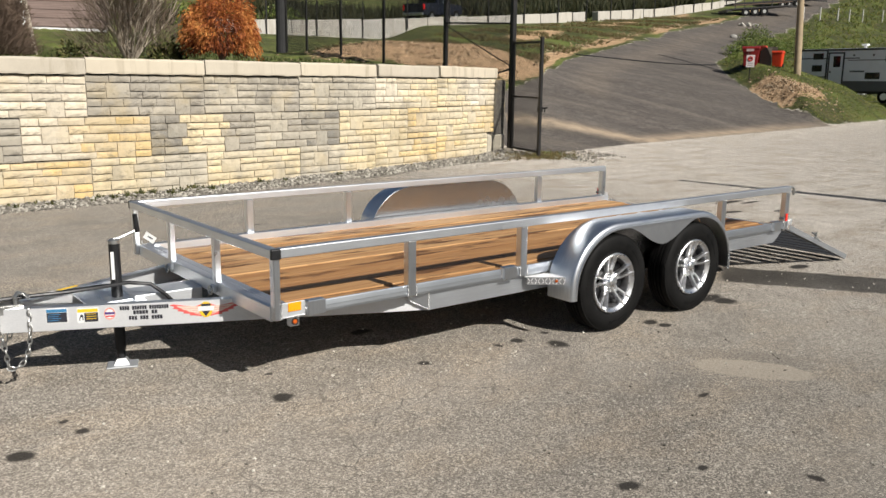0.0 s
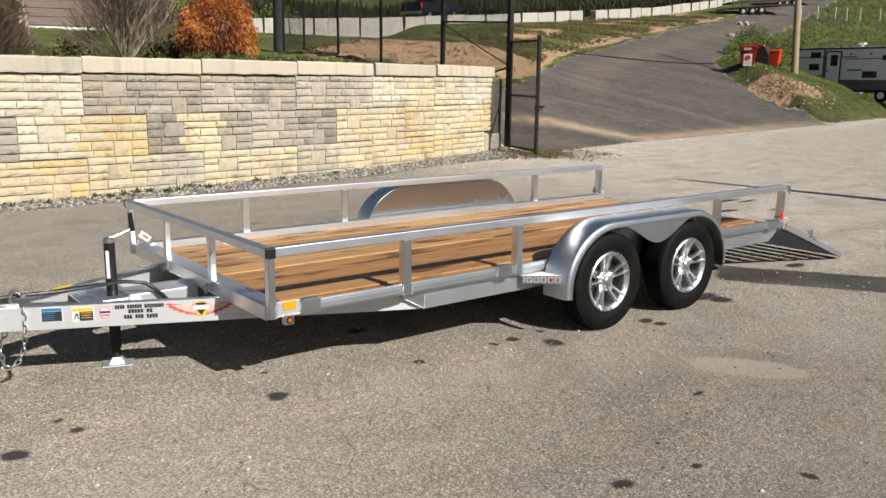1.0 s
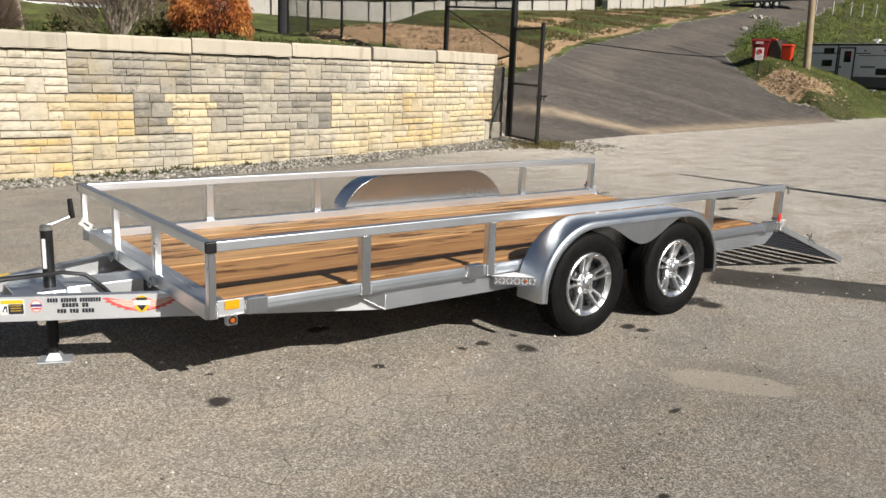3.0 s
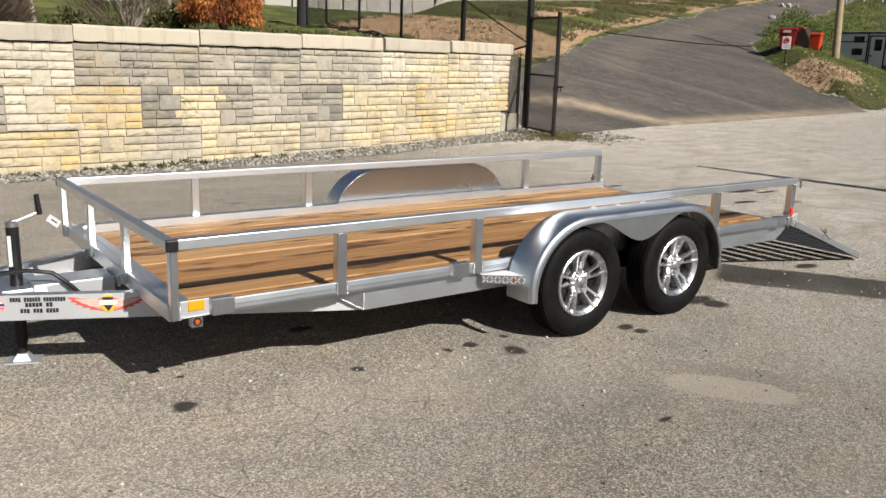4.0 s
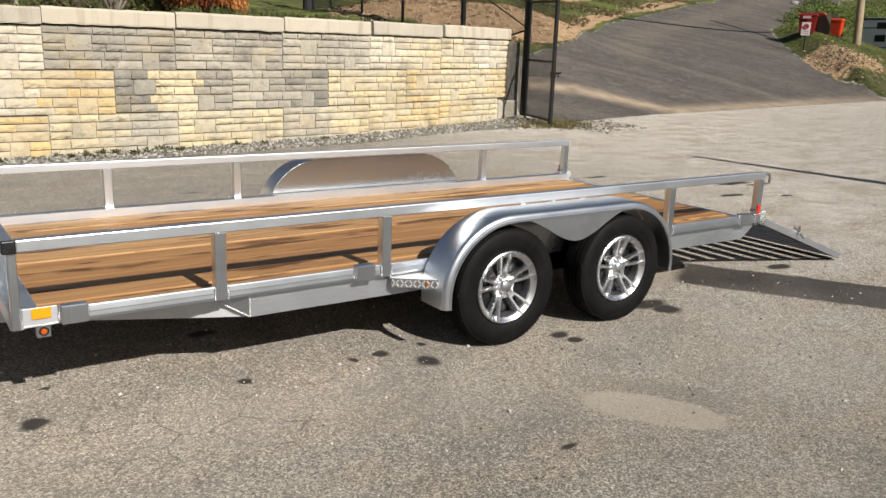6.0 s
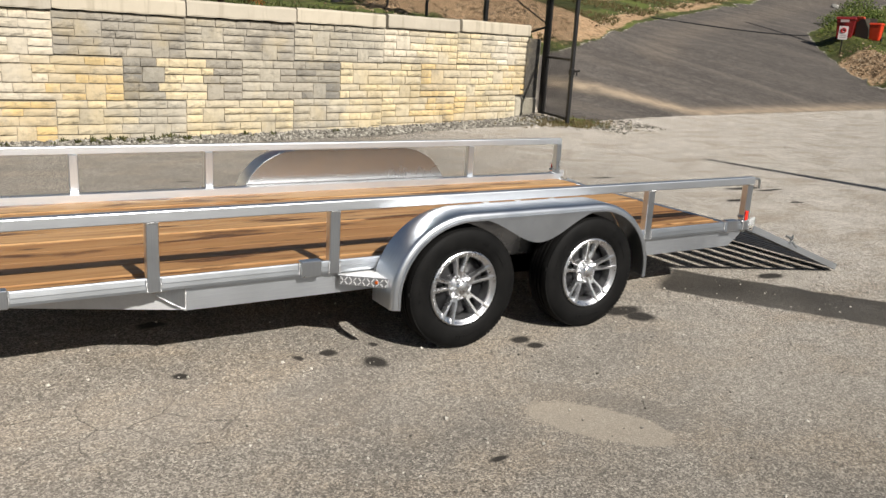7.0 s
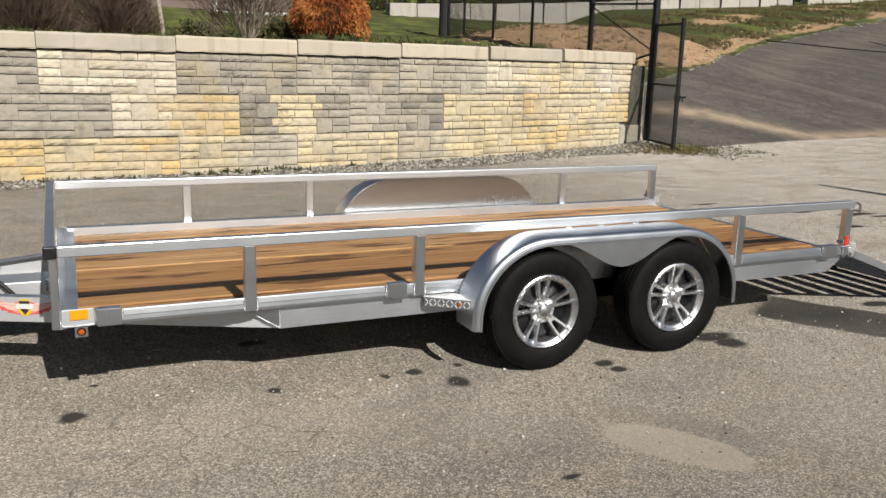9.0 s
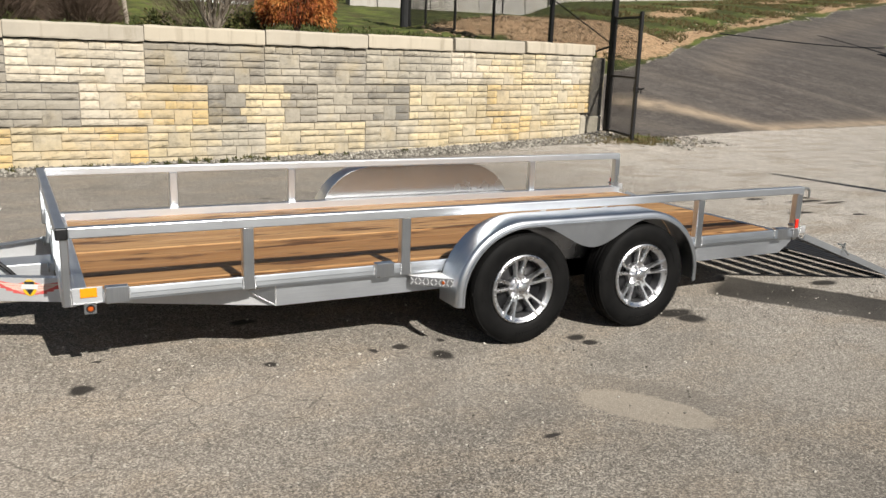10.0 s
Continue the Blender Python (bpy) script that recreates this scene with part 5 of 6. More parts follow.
tinted(part("end_foot", box(-0.30, 0.52, 0.0, 0.85, -0.3, 0.38, 0.03), STONE, wall, "", wall_pose(11.30, 0.0, 0.03)), (0.50, 0.46, 0.37))

# crushed stone along the foot of the wall
PEBBLE = Nodes("limestone_rubble")
_rnd = PEBBLE.n("NewGeometry").outputs["Random Per Island"]
PEBBLE = PEBBLE.out(PEBBLE.ramp(_rnd, (0.0, (0.10, 0.092, 0.078)), (0.5, (0.27, 0.25, 0.215)), (1.0, (0.55, 0.52, 0.45))), 0.9, 0.0, 0.2)


def joined(name, verts, faces, material, label, category):
    me = bpy.data.meshes.new(name)
    me.from_pydata(verts, [], faces)
    me.materials.append(material)
    return tagged(new(name, me), label, category, kind="stuff")


def pebbles(spots, lo, hi, seed):
    r = random.Random(seed)
    V, F = [], []
    base = [(1, 0, 0), (-1, 0, 0), (0, 1, 0), (0, -1, 0), (0, 0, 1), (0, 0, -1)]
    tri = [(0, 2, 4), (2, 1, 4), (1, 3, 4), (3, 0, 4), (2, 0, 5), (1, 2, 5), (3, 1, 5), (0, 3, 5)]
    for x, y, z in spots:
        s = lo + (hi - lo) * r.random() ** 2
        m = Euler((r.uniform(0, 6), r.uniform(0, 6), r.uniform(0, 6))).to_matrix()
        k = len(V)
        for p in base:
            q = m @ Vector(p)
            V.append((x + q.x * s * r.uniform(0.6, 1.2), y + q.y * s * r.uniform(0.6, 1.2), z + q.z * s * 0.75 + s * 0.25))
        F += [tuple(k + i for i in f) for f in tri]
    return V, F


spots = []
r = random.Random(3)
for _ in range(9000):
    x = r.uniform(-4, 11.9)
    off = 0.03 + 0.95 * r.random() ** 1.15
    y = float(wall_y(x)) - off
    spots.append((x, y, land_at(x, y)))
for _ in range(500):
    x = r.uniform(11.6, 13.6)
    y = 8.9 + 0.28 * (x - 11) + r.gauss(0, 0.35)
    spots.append((x, y, land_at(x, y)))
joined("rubble_strip", *pebbles(spots, 0.012, 0.042, 8), PEBBLE, "crushed grey limestone along the foot of the wall", "gravel")
# loose chips on the lot
spots = [(r.uniform(-3, 7), r.uniform(-3.2, 2.0), 0.0) for _ in range(1500)]
spots += [(r.uniform(-2, 4), r.uniform(-2.4, 0.6), 0.0) for _ in range(400)]
joined("loose_chips", *pebbles(spots, 0.002, 0.0115, 9), PEBBLE, "loose pale stone chips scattered on the asphalt", "gravel")
PALE_CHIP = simple("pale_chip", (0.66, 0.62, 0.54), 0.85, 0.0, 0.15, 20.0)
spots = [(r.uniform(-2.5, 6.0), r.uniform(-2.8, 1.0), 0.0) for _ in range(300)]
joined("pale_chips", *pebbles(spots, 0.005, 0.0135, 19), PALE_CHIP, "pale limestone chips lying on the asphalt", "gravel")
# rocks on the earth banks
spots = []
for _ in range(1500):
    x, y = 16.6 + r.gauss(0, 2.2), 20.0 + r.gauss(0, 1.6)
    if y < float(road_left(x)) + 0.5:
        continue
    spots.append((x, y, land_at(x, y)))
for _ in range(1500):
    x = 33.5 + r.gauss(0, 1.1)
    y = 16.9 + r.gauss(0, 1.15)
    if y < 8.2 + 0.17 * x or y > float(road_right(x)) - 0.2:
        continue
    spots.append((x, y, land_at(x, y)))
for _ in range(1500):
    x = r.uniform(22, 62)
    y = float(road_left(x)) + 1.0 + abs(r.gauss(0, 0.5))
    spots.append((x, y, land_at(x, y)))
ROCK = Nodes("tan_rubble")
_rnd = ROCK.n("NewGeometry").outputs["Random Per Island"]
ROCK = ROCK.out(ROCK.ramp(_rnd, (0.0, (0.10, 0.07, 0.042)), (0.5, (0.36, 0.25, 0.15)), (1.0, (0.62, 0.49, 0.34))), 0.9, 0.0, 0.2)
joined("bank_rubble", *pebbles(spots, 0.02, 0.075, 10), ROCK, "tan shale rubble on the cut earth banks", "rubble")


# ---- vegetation ----
def leaf_material(name, *stops, rough=0.6):
    g = Nodes(name)
    rnd = g.n("NewGeometry").outputs["Random Per Island"]
    pos = g.n("NewGeometry").outputs["Position"]
    f = g.calc("ADD", g.calc("MULTIPLY", rnd, 0.65), g.calc("MULTIPLY", g.noise(pos, 2.0, 3), 0.35))
    return g.out(g.ramp(f, *stops), rough, 0.0, 0.25)


GRASS = leaf_material("grass_blades", (0.15, (0.055, 0.080, 0.018)), (0.5, (0.115, 0.150, 0.032)), (0.85, (0.25, 0.22, 0.085)))
WEED = leaf_material("weed_leaves", (0.15, (0.052, 0.082, 0.018)), (0.5, (0.12, 0.175, 0.036)), (0.9, (0.25, 0.27, 0.075)))
DRY = leaf_material("dry_stalks", (0.1, (0.10, 0.075, 0.035)), (0.5, (0.20, 0.15, 0.07)), (0.9, (0.10, 0.12, 0.03)))
TWIG = simple("twig_bark", (0.43, 0.365, 0.29), 0.8, 0.0, 0.3, 6.0)
TWIG_MID = simple("brown_twig_bark", (0.16, 0.12, 0.085), 0.85, 0.0, 0.3, 6.0)
TWIG_DARK = simple("dark_twig_bark", (0.150, 0.105, 0.075), 0.85, 0.0, 0.3, 6.0)


def blade(V, F, p, d, w, bend, r):
    """One tapering leaf from p along d."""
    side = d.cross(Vector((r.uniform(-1, 1), r.uniform(-1, 1), r.uniform(-0.3, 0.3))))
    side = side.normalized() * w / 2 if side.length > 1e-5 else Vector((w / 2, 0, 0))
    a, m_ = p, p + d * 0.55
    t = p + d + Vector((0, 0, bend))
    k = len(V)
    V += [tuple(a - side * 0.6), tuple(a + side * 0.6), tuple(m_ + side), tuple(m_ - side), tuple(t)]
    F += [(k, k + 1, k + 2, k + 3), (k + 3, k + 2, k + 4)]


def tufts(spots, per, length, w, seed, lean=0.5):
    r = random.Random(seed)
    V, F = [], []
    for x, y, z in spots:
        n = max(2, int(per * r.uniform(0.5, 1.5)))
        s = r.uniform(0.6, 1.4)
        for _ in range(n):
            a = r.uniform(0, 2 * math.pi)
            q = lean * r.random()
            d = Vector((math.cos(a) * q, math.sin(a) * q, 1.0)).normalized() * length * s * r.uniform(0.6, 1.2)
            blade(V, F, Vector((x + r.gauss(0, 0.02), y + r.gauss(0, 0.02), z - 0.01)), d, w * r.uniform(0.6, 1.3), -0.25 * q * length, r)
    return V, F


def scatter(n, xr, yr, seed, keep=None):
    r = random.Random(seed)
    out = []
    while len(out) < n:
        x, y = r.uniform(*xr), r.uniform(*yr)
        if keep is None or keep(x, y, r):
            out.append((x, y, land_at(x, y)))
    return out


# grass on the terrace, denser by the coping and round the fence
lawn = scatter(3600, (-4, 12.4), (9.9, 19), 21, lambda x, y, r: y > float(wall_y(x)) + 0.55 and x < 12.2 + 0.3 * (y - 14) and r.random() < 1.2 - (y - 10) * 0.09)
joined("lawn_grass", *tufts(lawn, 5, 0.07, 0.012, 22, 0.9), GRASS, "short grass on the terrace behind the wall", "grass")
WALL_WEED = leaf_material("wall_weed_leaves", (0.15, (0.035, 0.042, 0.014)), (0.5, (0.075, 0.085, 0.026)), (0.9, (0.17, 0.145, 0.06)))
edge_weeds = []
r = random.Random(31)
for cx, n, spread_ in ((0.35, 3, 0.25), (0.9, 5, 0.15), (2.0, 16, 0.30), (2.5, 8, 0.25), (3.0, 10, 0.16), (3.45, 6, 0.14), (4.4, 3, 0.1), (4.9, 3, 0.1), (6.0, 2, 0.1), (-0.4, 6, 0.3), (-1.2, 5, 0.4), (7.9, 2, 0.1)):
    for _ in range(n):
        x = cx + r.gauss(0, spread_)
        y = float(wall_y(x)) - 0.05 - abs(r.gauss(0.12, 0.15))
        edge_weeds.append((x, y, land_at(x, y)))
joined("wall_weeds", *tufts(edge_weeds, 22, 0.085, 0.022, 32, 3.0), WALL_WEED, "low weeds growing along the foot of the wall", "weeds")
gate_grass = []
for _ in range(260):
    x, y = 11.6 + r.gauss(0, 0.55), 9.75 + r.gauss(0, 0.35)
    gate_grass.append((x, y, land_at(x, y)))
joined("gate_grass", *tufts(gate_grass, 7, 0.09, 0.012, 33, 1.1), DRY, "dry grass round the gate post", "grass")
VERGE = leaf_material("verge_blades", (0.15, (0.075, 0.110, 0.022)), (0.5, (0.160, 0.200, 0.042)), (0.85, (0.33, 0.29, 0.11)))
verge = scatter(8000, (31.2, 44), (12.6, 24), 41, lambda x, y, r: y > 8.2 + 0.17 * x and y < float(road_right(x)) - 0.35 and not (abs(x - 33.5) < 1.5 and abs(y - 16.9) < 1.5))
joined("verge_grass", *tufts(verge, 8, 0.055, 0.014, 42, 1.6), VERGE, "rough green grass on the verge mound", "grass")
hillside = scatter(3600, (38, 118), (17, 50), 43, lambda x, y, r: y < float(road_right(x)) - 0.6 and y > 9 + 0.2 * x and not (x < 50 and y < 23.5))
joined("hillside_weeds", *tufts(hillside, 14, 0.30, 0.028, 44, 1.1), VERGE, "tall green weeds on the slope below the drive", "weeds")
bank_g = scatter(3200, (13, 62), (16, 44), 45, lambda x, y, r: y > float(road_left(x)) + 0.8 and y < float(road_left(x)) + 9 and math.sin(x * 0.9 + y * 0.7) > -0.1 and ((x - 16.9) / 4.6) ** 2 + ((y - 20.2) / 2.4) ** 2 > 1.0)
joined("bank_weeds", *tufts(bank_g, 14, 0.17, 0.022, 46, 1.4), DRY, "patchy dry weeds and grass above the bank", "weeds")
brush = scatter(2300, (8, 75), (38, 60), 47, lambda x, y, r: y > float(np.interp(x, [8, 19, 28, 36, 46, 60, 75], [43, 43, 45, 46.5, 43.6, 45.8, 48.5])) + 1.0 and not (33 < x < 45 and y < 52) and (x > 26 or y < 46.2))
joined("brush", *tufts(brush, 13, 1.15, 0.07, 48, 0.6), leaf_material("brush_leaves", (0.1, (0.014, 0.018, 0.008)), (0.5, (0.030, 0.036, 0.013)), (0.9, (0.075, 0.065, 0.028))), "dense dark brush behind the block row", "brush")


hill_grass = scatter(2000, (8, 27), (46.5, 60), 49)
joined("hill_grass", *tufts(hill_grass, 12, 0.30, 0.05, 50, 1.0), VERGE, "bright green grass on the hill behind the block row", "grass")


def branch(V, F, p, q, r0, r1):
    d = (q - p).normalized()
    s = d.orthogonal().normalized()
    t = d.cross(s)
    k = len(V)
    for c, rr in ((p, r0), (q, r1)):
        for a in (0.0, 2.1, 4.2):
            V.append(tuple(c + (s * math.cos(a) + t * math.sin(a)) * rr))
    for i in range(3):
        j = (i + 1) % 3
        F.append((k + i, k + j, k + 3 + j, k + 3 + i))


def bare_shrub(x, y, wide, high, seed, stems, material, label, splay=1.0, reach=1.0, fill=0):
    """A leafless shrub: stems from one root that fork into fine twigs."""
    r = random.Random(seed)
    ob = thing("shrub", label, "shrub", pose(x, y, land_at(x, y) - 0.03), "shrubs behind the wall")
    V, F, V2, F2 = [], [], [], []

    def grow(p, d, length, rad, depth):
        steps = 3
        for _ in range(steps):
            d = (d + Vector((r.gauss(0, 0.10), r.gauss(0, 0.10), r.gauss(0.02, 0.07)))).normalized()
            q = p + d * length / steps
            big = depth < 2
            branch(V if big else V2, F if big else F2, p, q, max(rad, 0.0030), max(rad * 0.80, 0.0026))
            p, rad = q, rad * 0.80
            if depth < (3 if material is TWIG else 4) and r.random() < 0.95:
                a = Vector((r.gauss(0, 1), r.gauss(0, 1), r.gauss(0.25, 0.5))).normalized()
                grow(p, (d + a * 0.62).normalized(), length * r.uniform(0.5, 0.72), rad * 0.62, depth + 1)
        if depth < (3 if material is TWIG else 4):
            for _ in range(3 if depth > 1 else 2):
                a = Vector((r.gauss(0, 1), r.gauss(0, 1), r.gauss(0.2, 0.5))).normalized()
                grow(p, (d + a * 0.5).normalized(), length * r.uniform(0.5, 0.7), rad * 0.7, depth + 1)

    for k in range(stems):
        a = 2 * math.pi * k / stems + r.uniform(-0.3, 0.3)
        q = r.uniform(0.25, 1.0) * splay
        d = Vector((math.cos(a) * q * wide / high, math.sin(a) * q * wide / high, 1.0)).normalized()
        grow(Vector((math.cos(a) * 0.05, math.sin(a) * 0.05, 0)), d, high * r.uniform(0.42, 0.58) * reach, r.uniform(0.013, 0.022) * reach, 0)
    for _ in range(fill):
        a, b, k = r.uniform(0, 2 * math.pi), math.asin(r.uniform(0.0, 1.0)), r.uniform(0.25, 1.0) ** 0.6
        n = Vector((math.cos(a) * math.cos(b), math.sin(a) * math.cos(b), math.sin(b)))
        p = Vector((n.x * wide * k, n.y * wide * k, 0.05 + n.z * high * 0.95 * k * r.uniform(0.8, 1.1)))
        d = (n + Vector((r.gauss(0, 0.35), r.gauss(0, 0.35), 0.7))).normalized() * r.uniform(0.12, 0.30)
        branch(V2, F2, p, p + d, 0.0042, 0.0026)
    for name, v, f, m_ in (("branching", V, F, material), ("twig_mass", V2, F2, material if material is TWIG_DARK else TWIG_MID)):
        me = bpy.data.meshes.new(name)
        me.from_pydata(v, [], f)
        me.materials.append(m_)
        part(name, me, None, ob)
    return ob


under = scatter(800, (-4, 11), (11.6, 24), 61, lambda x, y, r: y > float(wall_y(x)) + 1.6 and math.sin(x * 1.3 + y) + r.random() > 0.2)
joined("undergrowth", *tufts(under, 9, 0.13, 0.03, 62, 1.2), leaf_material("undergrowth_leaves", (0.1, (0.032, 0.045, 0.012)), (0.5, (0.065, 0.085, 0.022)), (0.9, (0.11, 0.10, 0.040))), "dark undergrowth between the shrubs", "undergrowth")


bare_shrub(3.35, 12.55, 1.15, 1.7, 51, 24, TWIG, "bare grey-stemmed shrub with fine brown twigs", 1.3, 1.45, 2200)
bare_shrub(1.02, 12.60, 0.66, 0.98, 52, 24, TWIG_DARK, "bare dark brown shrub behind the wall", 1.0, 1.0, 4200)
bare_shrub(-0.40, 12.65, 0.85, 1.25, 53, 24, TWIG_DARK, "bare dark brown shrub behind the wall", 1.0, 1.0, 5200)
bare_shrub(-2.0, 12.75, 0.9, 1.25, 54, 18, TWIG_DARK, "bare dark brown shrub behind the wall", 1.0, 1.0, 4200)


def russet_material():
    """Leaves that pass from red-brown to yellow in broad patches."""
    g = Nodes("russet_leaf_patches")
    geo = g.n("NewGeometry")
    f = g.calc("ADD", g.calc("MULTIPLY", geo.outputs["Random Per Island"], 0.40), g.calc("MULTIPLY", g.ramp(g.noise(geo.outputs["Position"], 1.7, 3), (0.34, 0.0), (0.66, 1.0)), 0.60))
    return g.out(g.ramp(f, (0.10, (0.09, 0.022, 0.010)), (0.40, (0.25, 0.065, 0.018)), (0.68, (0.44, 0.15, 0.036)), (0.95, (0.66, 0.32, 0.09))), 0.6, 0.0, 0.25)


RUSSET_MIX = russet_material()


def russet_bush(x, y, rad, high):
    """A dense round bush of narrow hanging leaves."""
    r = random.Random(61)
    ob = thing("russet_bush", "dense rounded bush with orange-brown autumn leaves", "bush", pose(x, y, land_at(x, y)), "")
    V, F = [], []
    for _ in range(15000):
        a, b = r.uniform(0, 2 * math.pi), math.asin(r.uniform(-0.55, 1))
        n = Vector((math.cos(a) * math.cos(b), math.sin(a) * math.cos(b), math.sin(b)))
        lump = 1 + 0.22 * noise.noise(n * 1.9 + Vector((3, 1, 7))) + 0.16 * noise.noise(n * 5.0)
        k = lump * r.uniform(0.66, 1.04)
        p = Vector((n.x * rad * k, n.y * rad * k, high * 0.44 + n.z * high * 0.56 * k))
        if p.z < 0.04:
            p.z = r.uniform(0.03, 0.15)
        d = (n * 0.7 + Vector((r.gauss(0, 0.4), r.gauss(0, 0.4), -0.75 + r.gauss(0, 0.35)))).normalized() * r.uniform(0.035, 0.085)
        blade(V, F, p, d, r.uniform(0.010, 0.018), -0.012, r)
    me = bpy.data.meshes.new("foliage")
    me.from_pydata(V, [], F)
    me.materials.append(RUSSET_MIX)
    tagged(part("foliage", me, None, ob), kind="stuff")
    V, F = [], []
    for k in range(26):
        a, q = r.uniform(0, 6.28), r.uniform(0.1, 0.8)
        tip = Vector((math.cos(a) * q * rad * 0.9, math.sin(a) * q * rad * 0.9, high * (0.95 - 0.5 * q * q)))
        branch(V, F, Vector((0, 0, 0)), tip * 0.5 + Vector((0, 0, 0.05)), 0.016, 0.010)
        branch(V, F, tip * 0.5 + Vector((0, 0, 0.05)), tip, 0.010, 0.004)
    me = bpy.data.meshes.new("branching")
    me.from_pydata(V, [], F)
    me.materials.append(TWIG_DARK)
    part("branching", me, None, ob)


russet_bush(4.56, 11.10, 0.68, 1.22)


def leafy_clump(x, y, rad, high, n, leaf, material, label, seed, name="bush", group=""):
    r = random.Random(seed)
    ob = thing(name, label, "bush", pose(x, y, land_at(x, y)), group)
    V, F = [], []
    for _ in range(n):
        a, b = r.uniform(0, 2 * math.pi), math.asin(r.uniform(-0.2, 1))
        v = Vector((math.cos(a) * math.cos(b), math.sin(a) * math.cos(b), math.sin(b)))
        k = (1 + 0.3 * noise.noise(v * 2.0 + Vector((seed, 0, 0)))) * r.uniform(0.45, 1.0)
        p = Vector((v.x * rad * k, v.y * rad * k, max(0.02, v.z * high * k)))
        d = (v + Vector((r.gauss(0, 0.6), r.gauss(0, 0.6), r.gauss(0.2, 0.5)))).normalized() * leaf * r.uniform(0.6, 1.3)
        blade(V, F, p, d, leaf * 0.5, -leaf * 0.15, r)
    me = bpy.data.meshes.new("leaves")
    me.from_pydata(V, [], F)
    me.materials.append(material)
    tagged(part("leaves", me, None, ob), kind="stuff")
    V, F = [], []
    for _ in range(9):
        a, q = r.uniform(0, 6.28), r.uniform(0.1, 0.7)
        branch(V, F, Vector((0, 0, -0.05)), Vector((math.cos(a) * q * rad, math.sin(a) * q * rad, high * 0.7)), 0.02 * rad + 0.004, 0.004)
    me = bpy.data.meshes.new("branching")
    me.from_pydata(V, [], F)
    me.materials.append(TWIG_DARK)
    part("branching", me, None, ob)
    return ob


leafy_clump(3.78, 11.85, 0.35, 0.45, 700, 0.09, WALL_WEED, "small dark green leafy plant beside the russet bush", 71, "leafy_plant")
leafy_clump(2.25, 12.3, 0.35, 0.30, 500, 0.08, WALL_WEED, "low green plant under the bare shrubs", 72, "leafy_plant")
for k, (x, y, q, h) in enumerate(((45.5, 26.3, 1.4, 1.1), (52.5, 30.0, 1.3, 1.5), (49, 27, 1.5, 1.3), (54, 27.5, 1.8, 1.8), (50, 24, 1.5, 1.7))):
    leafy_clump(x, y, q, h, 3200, 0.10, WEED, "rough green roadside bush below the drive", 80 + k, "roadside_bush", "roadside bushes")
for k, (x, y, q, h) in enumerate(((16.5, 46, 1.4, 1.3), (24, 46.5, 1.8, 1.6), (11.5, 44, 1.5, 1.5))):
    leafy_clump(x, y, q, h, 1000, 0.20, WEED, "dark green bush behind the concrete blocks", 95 + k, "hedge_bush", "bushes behind the blocks")
# ---- gate and chain-link fence ----
WIRE = simple("dark_wire", (0.020, 0.019, 0.018), 0.55, 0.5, 0.2, 20.0)
POST = simple("black_post_paint", (0.014, 0.013, 0.013), 0.5, 0.0, 0.3, 9.0, 0.1)


def chain_link(p0, p1, z0, z1, pitch=0.085, rad=0.0040):
    """Crossed wires between two upright lines; z0 and z1 are (bottom, top) at each end."""
    p0, p1 = Vector((*p0, 0)), Vector((*p1, 0))
    w = (p1 - p0).length
    d = (p1 - p0) / w
    h = max(z0[1] - z0[0], z1[1] - z1[0])
    V, F = [], []

    def at(u, v):
        k = u / w
        lo, hi = z0[0] + (z1[0] - z0[0]) * k, z0[1] + (z1[1] - z0[1]) * k
        return p0 + d * u + Vector((0, 0, lo + (hi - lo) * v / h))

    for sgn in (1, -1):
        for c in np.arange(-h, w, pitch):
            a, b = c, c + h
            ua, ub = max(0.0, a), min(w, b)
            if ub <= ua:
                continue
            va, vb = (ua - a, ub - a) if sgn > 0 else (h - (ua - a), h - (ub - a))
            branch(V, F, at(ua, va), at(ub, vb), rad, rad)
    me = bpy.data.meshes.new("wire_mesh")
    me.from_pydata([tuple(v) for v in V], [], F)
    me.materials.append(WIRE)
    return me


A, G = (11.73, 11.0), (11.37, 9.66)
gate = thing("chain_link_gate", "tall black chain-link gate leaf standing open", "gate", pose(0, 0, 0))
part("end_stile", box(G[0] - 0.035, G[0] + 0.035, G[1] - 0.035, G[1] + 0.035, 0.05, 2.69, 0.006), POST, gate)
for z in (0.16, 1.36, 2.58):
    part("gate_rail", bar((*A, z + 0.02), (*G, z), 0.045, 0.045), POST, gate)
part("hinge_stile", tube([(A[0] - 0.03, A[1] - 0.10, 0.1), (A[0] - 0.03, A[1] - 0.10, 2.66)], 0.025, 10), POST, gate)
tagged(part("wire_mesh", chain_link(A, G, (0.14, 2.60), (0.12, 2.58)), None, gate), kind="stuff")
lt = part("gate_latch", box(G[0] - 0.05, G[0] + 0.05, G[1] - 0.05, G[1] + 0.05, 1.06, 1.18, 0.01), POST, gate)
part("latch_fork", bar((G[0], G[1], 1.13), (G[0] + 0.10, G[1] - 0.14, 1.15), 0.03, 0.03), POST, lt)
part("drop_lug", bar((G[0] + 0.06, G[1] - 0.09, 1.14), (G[0] + 0.06, G[1] - 0.09, 1.05), 0.02, 0.02), POST, lt)

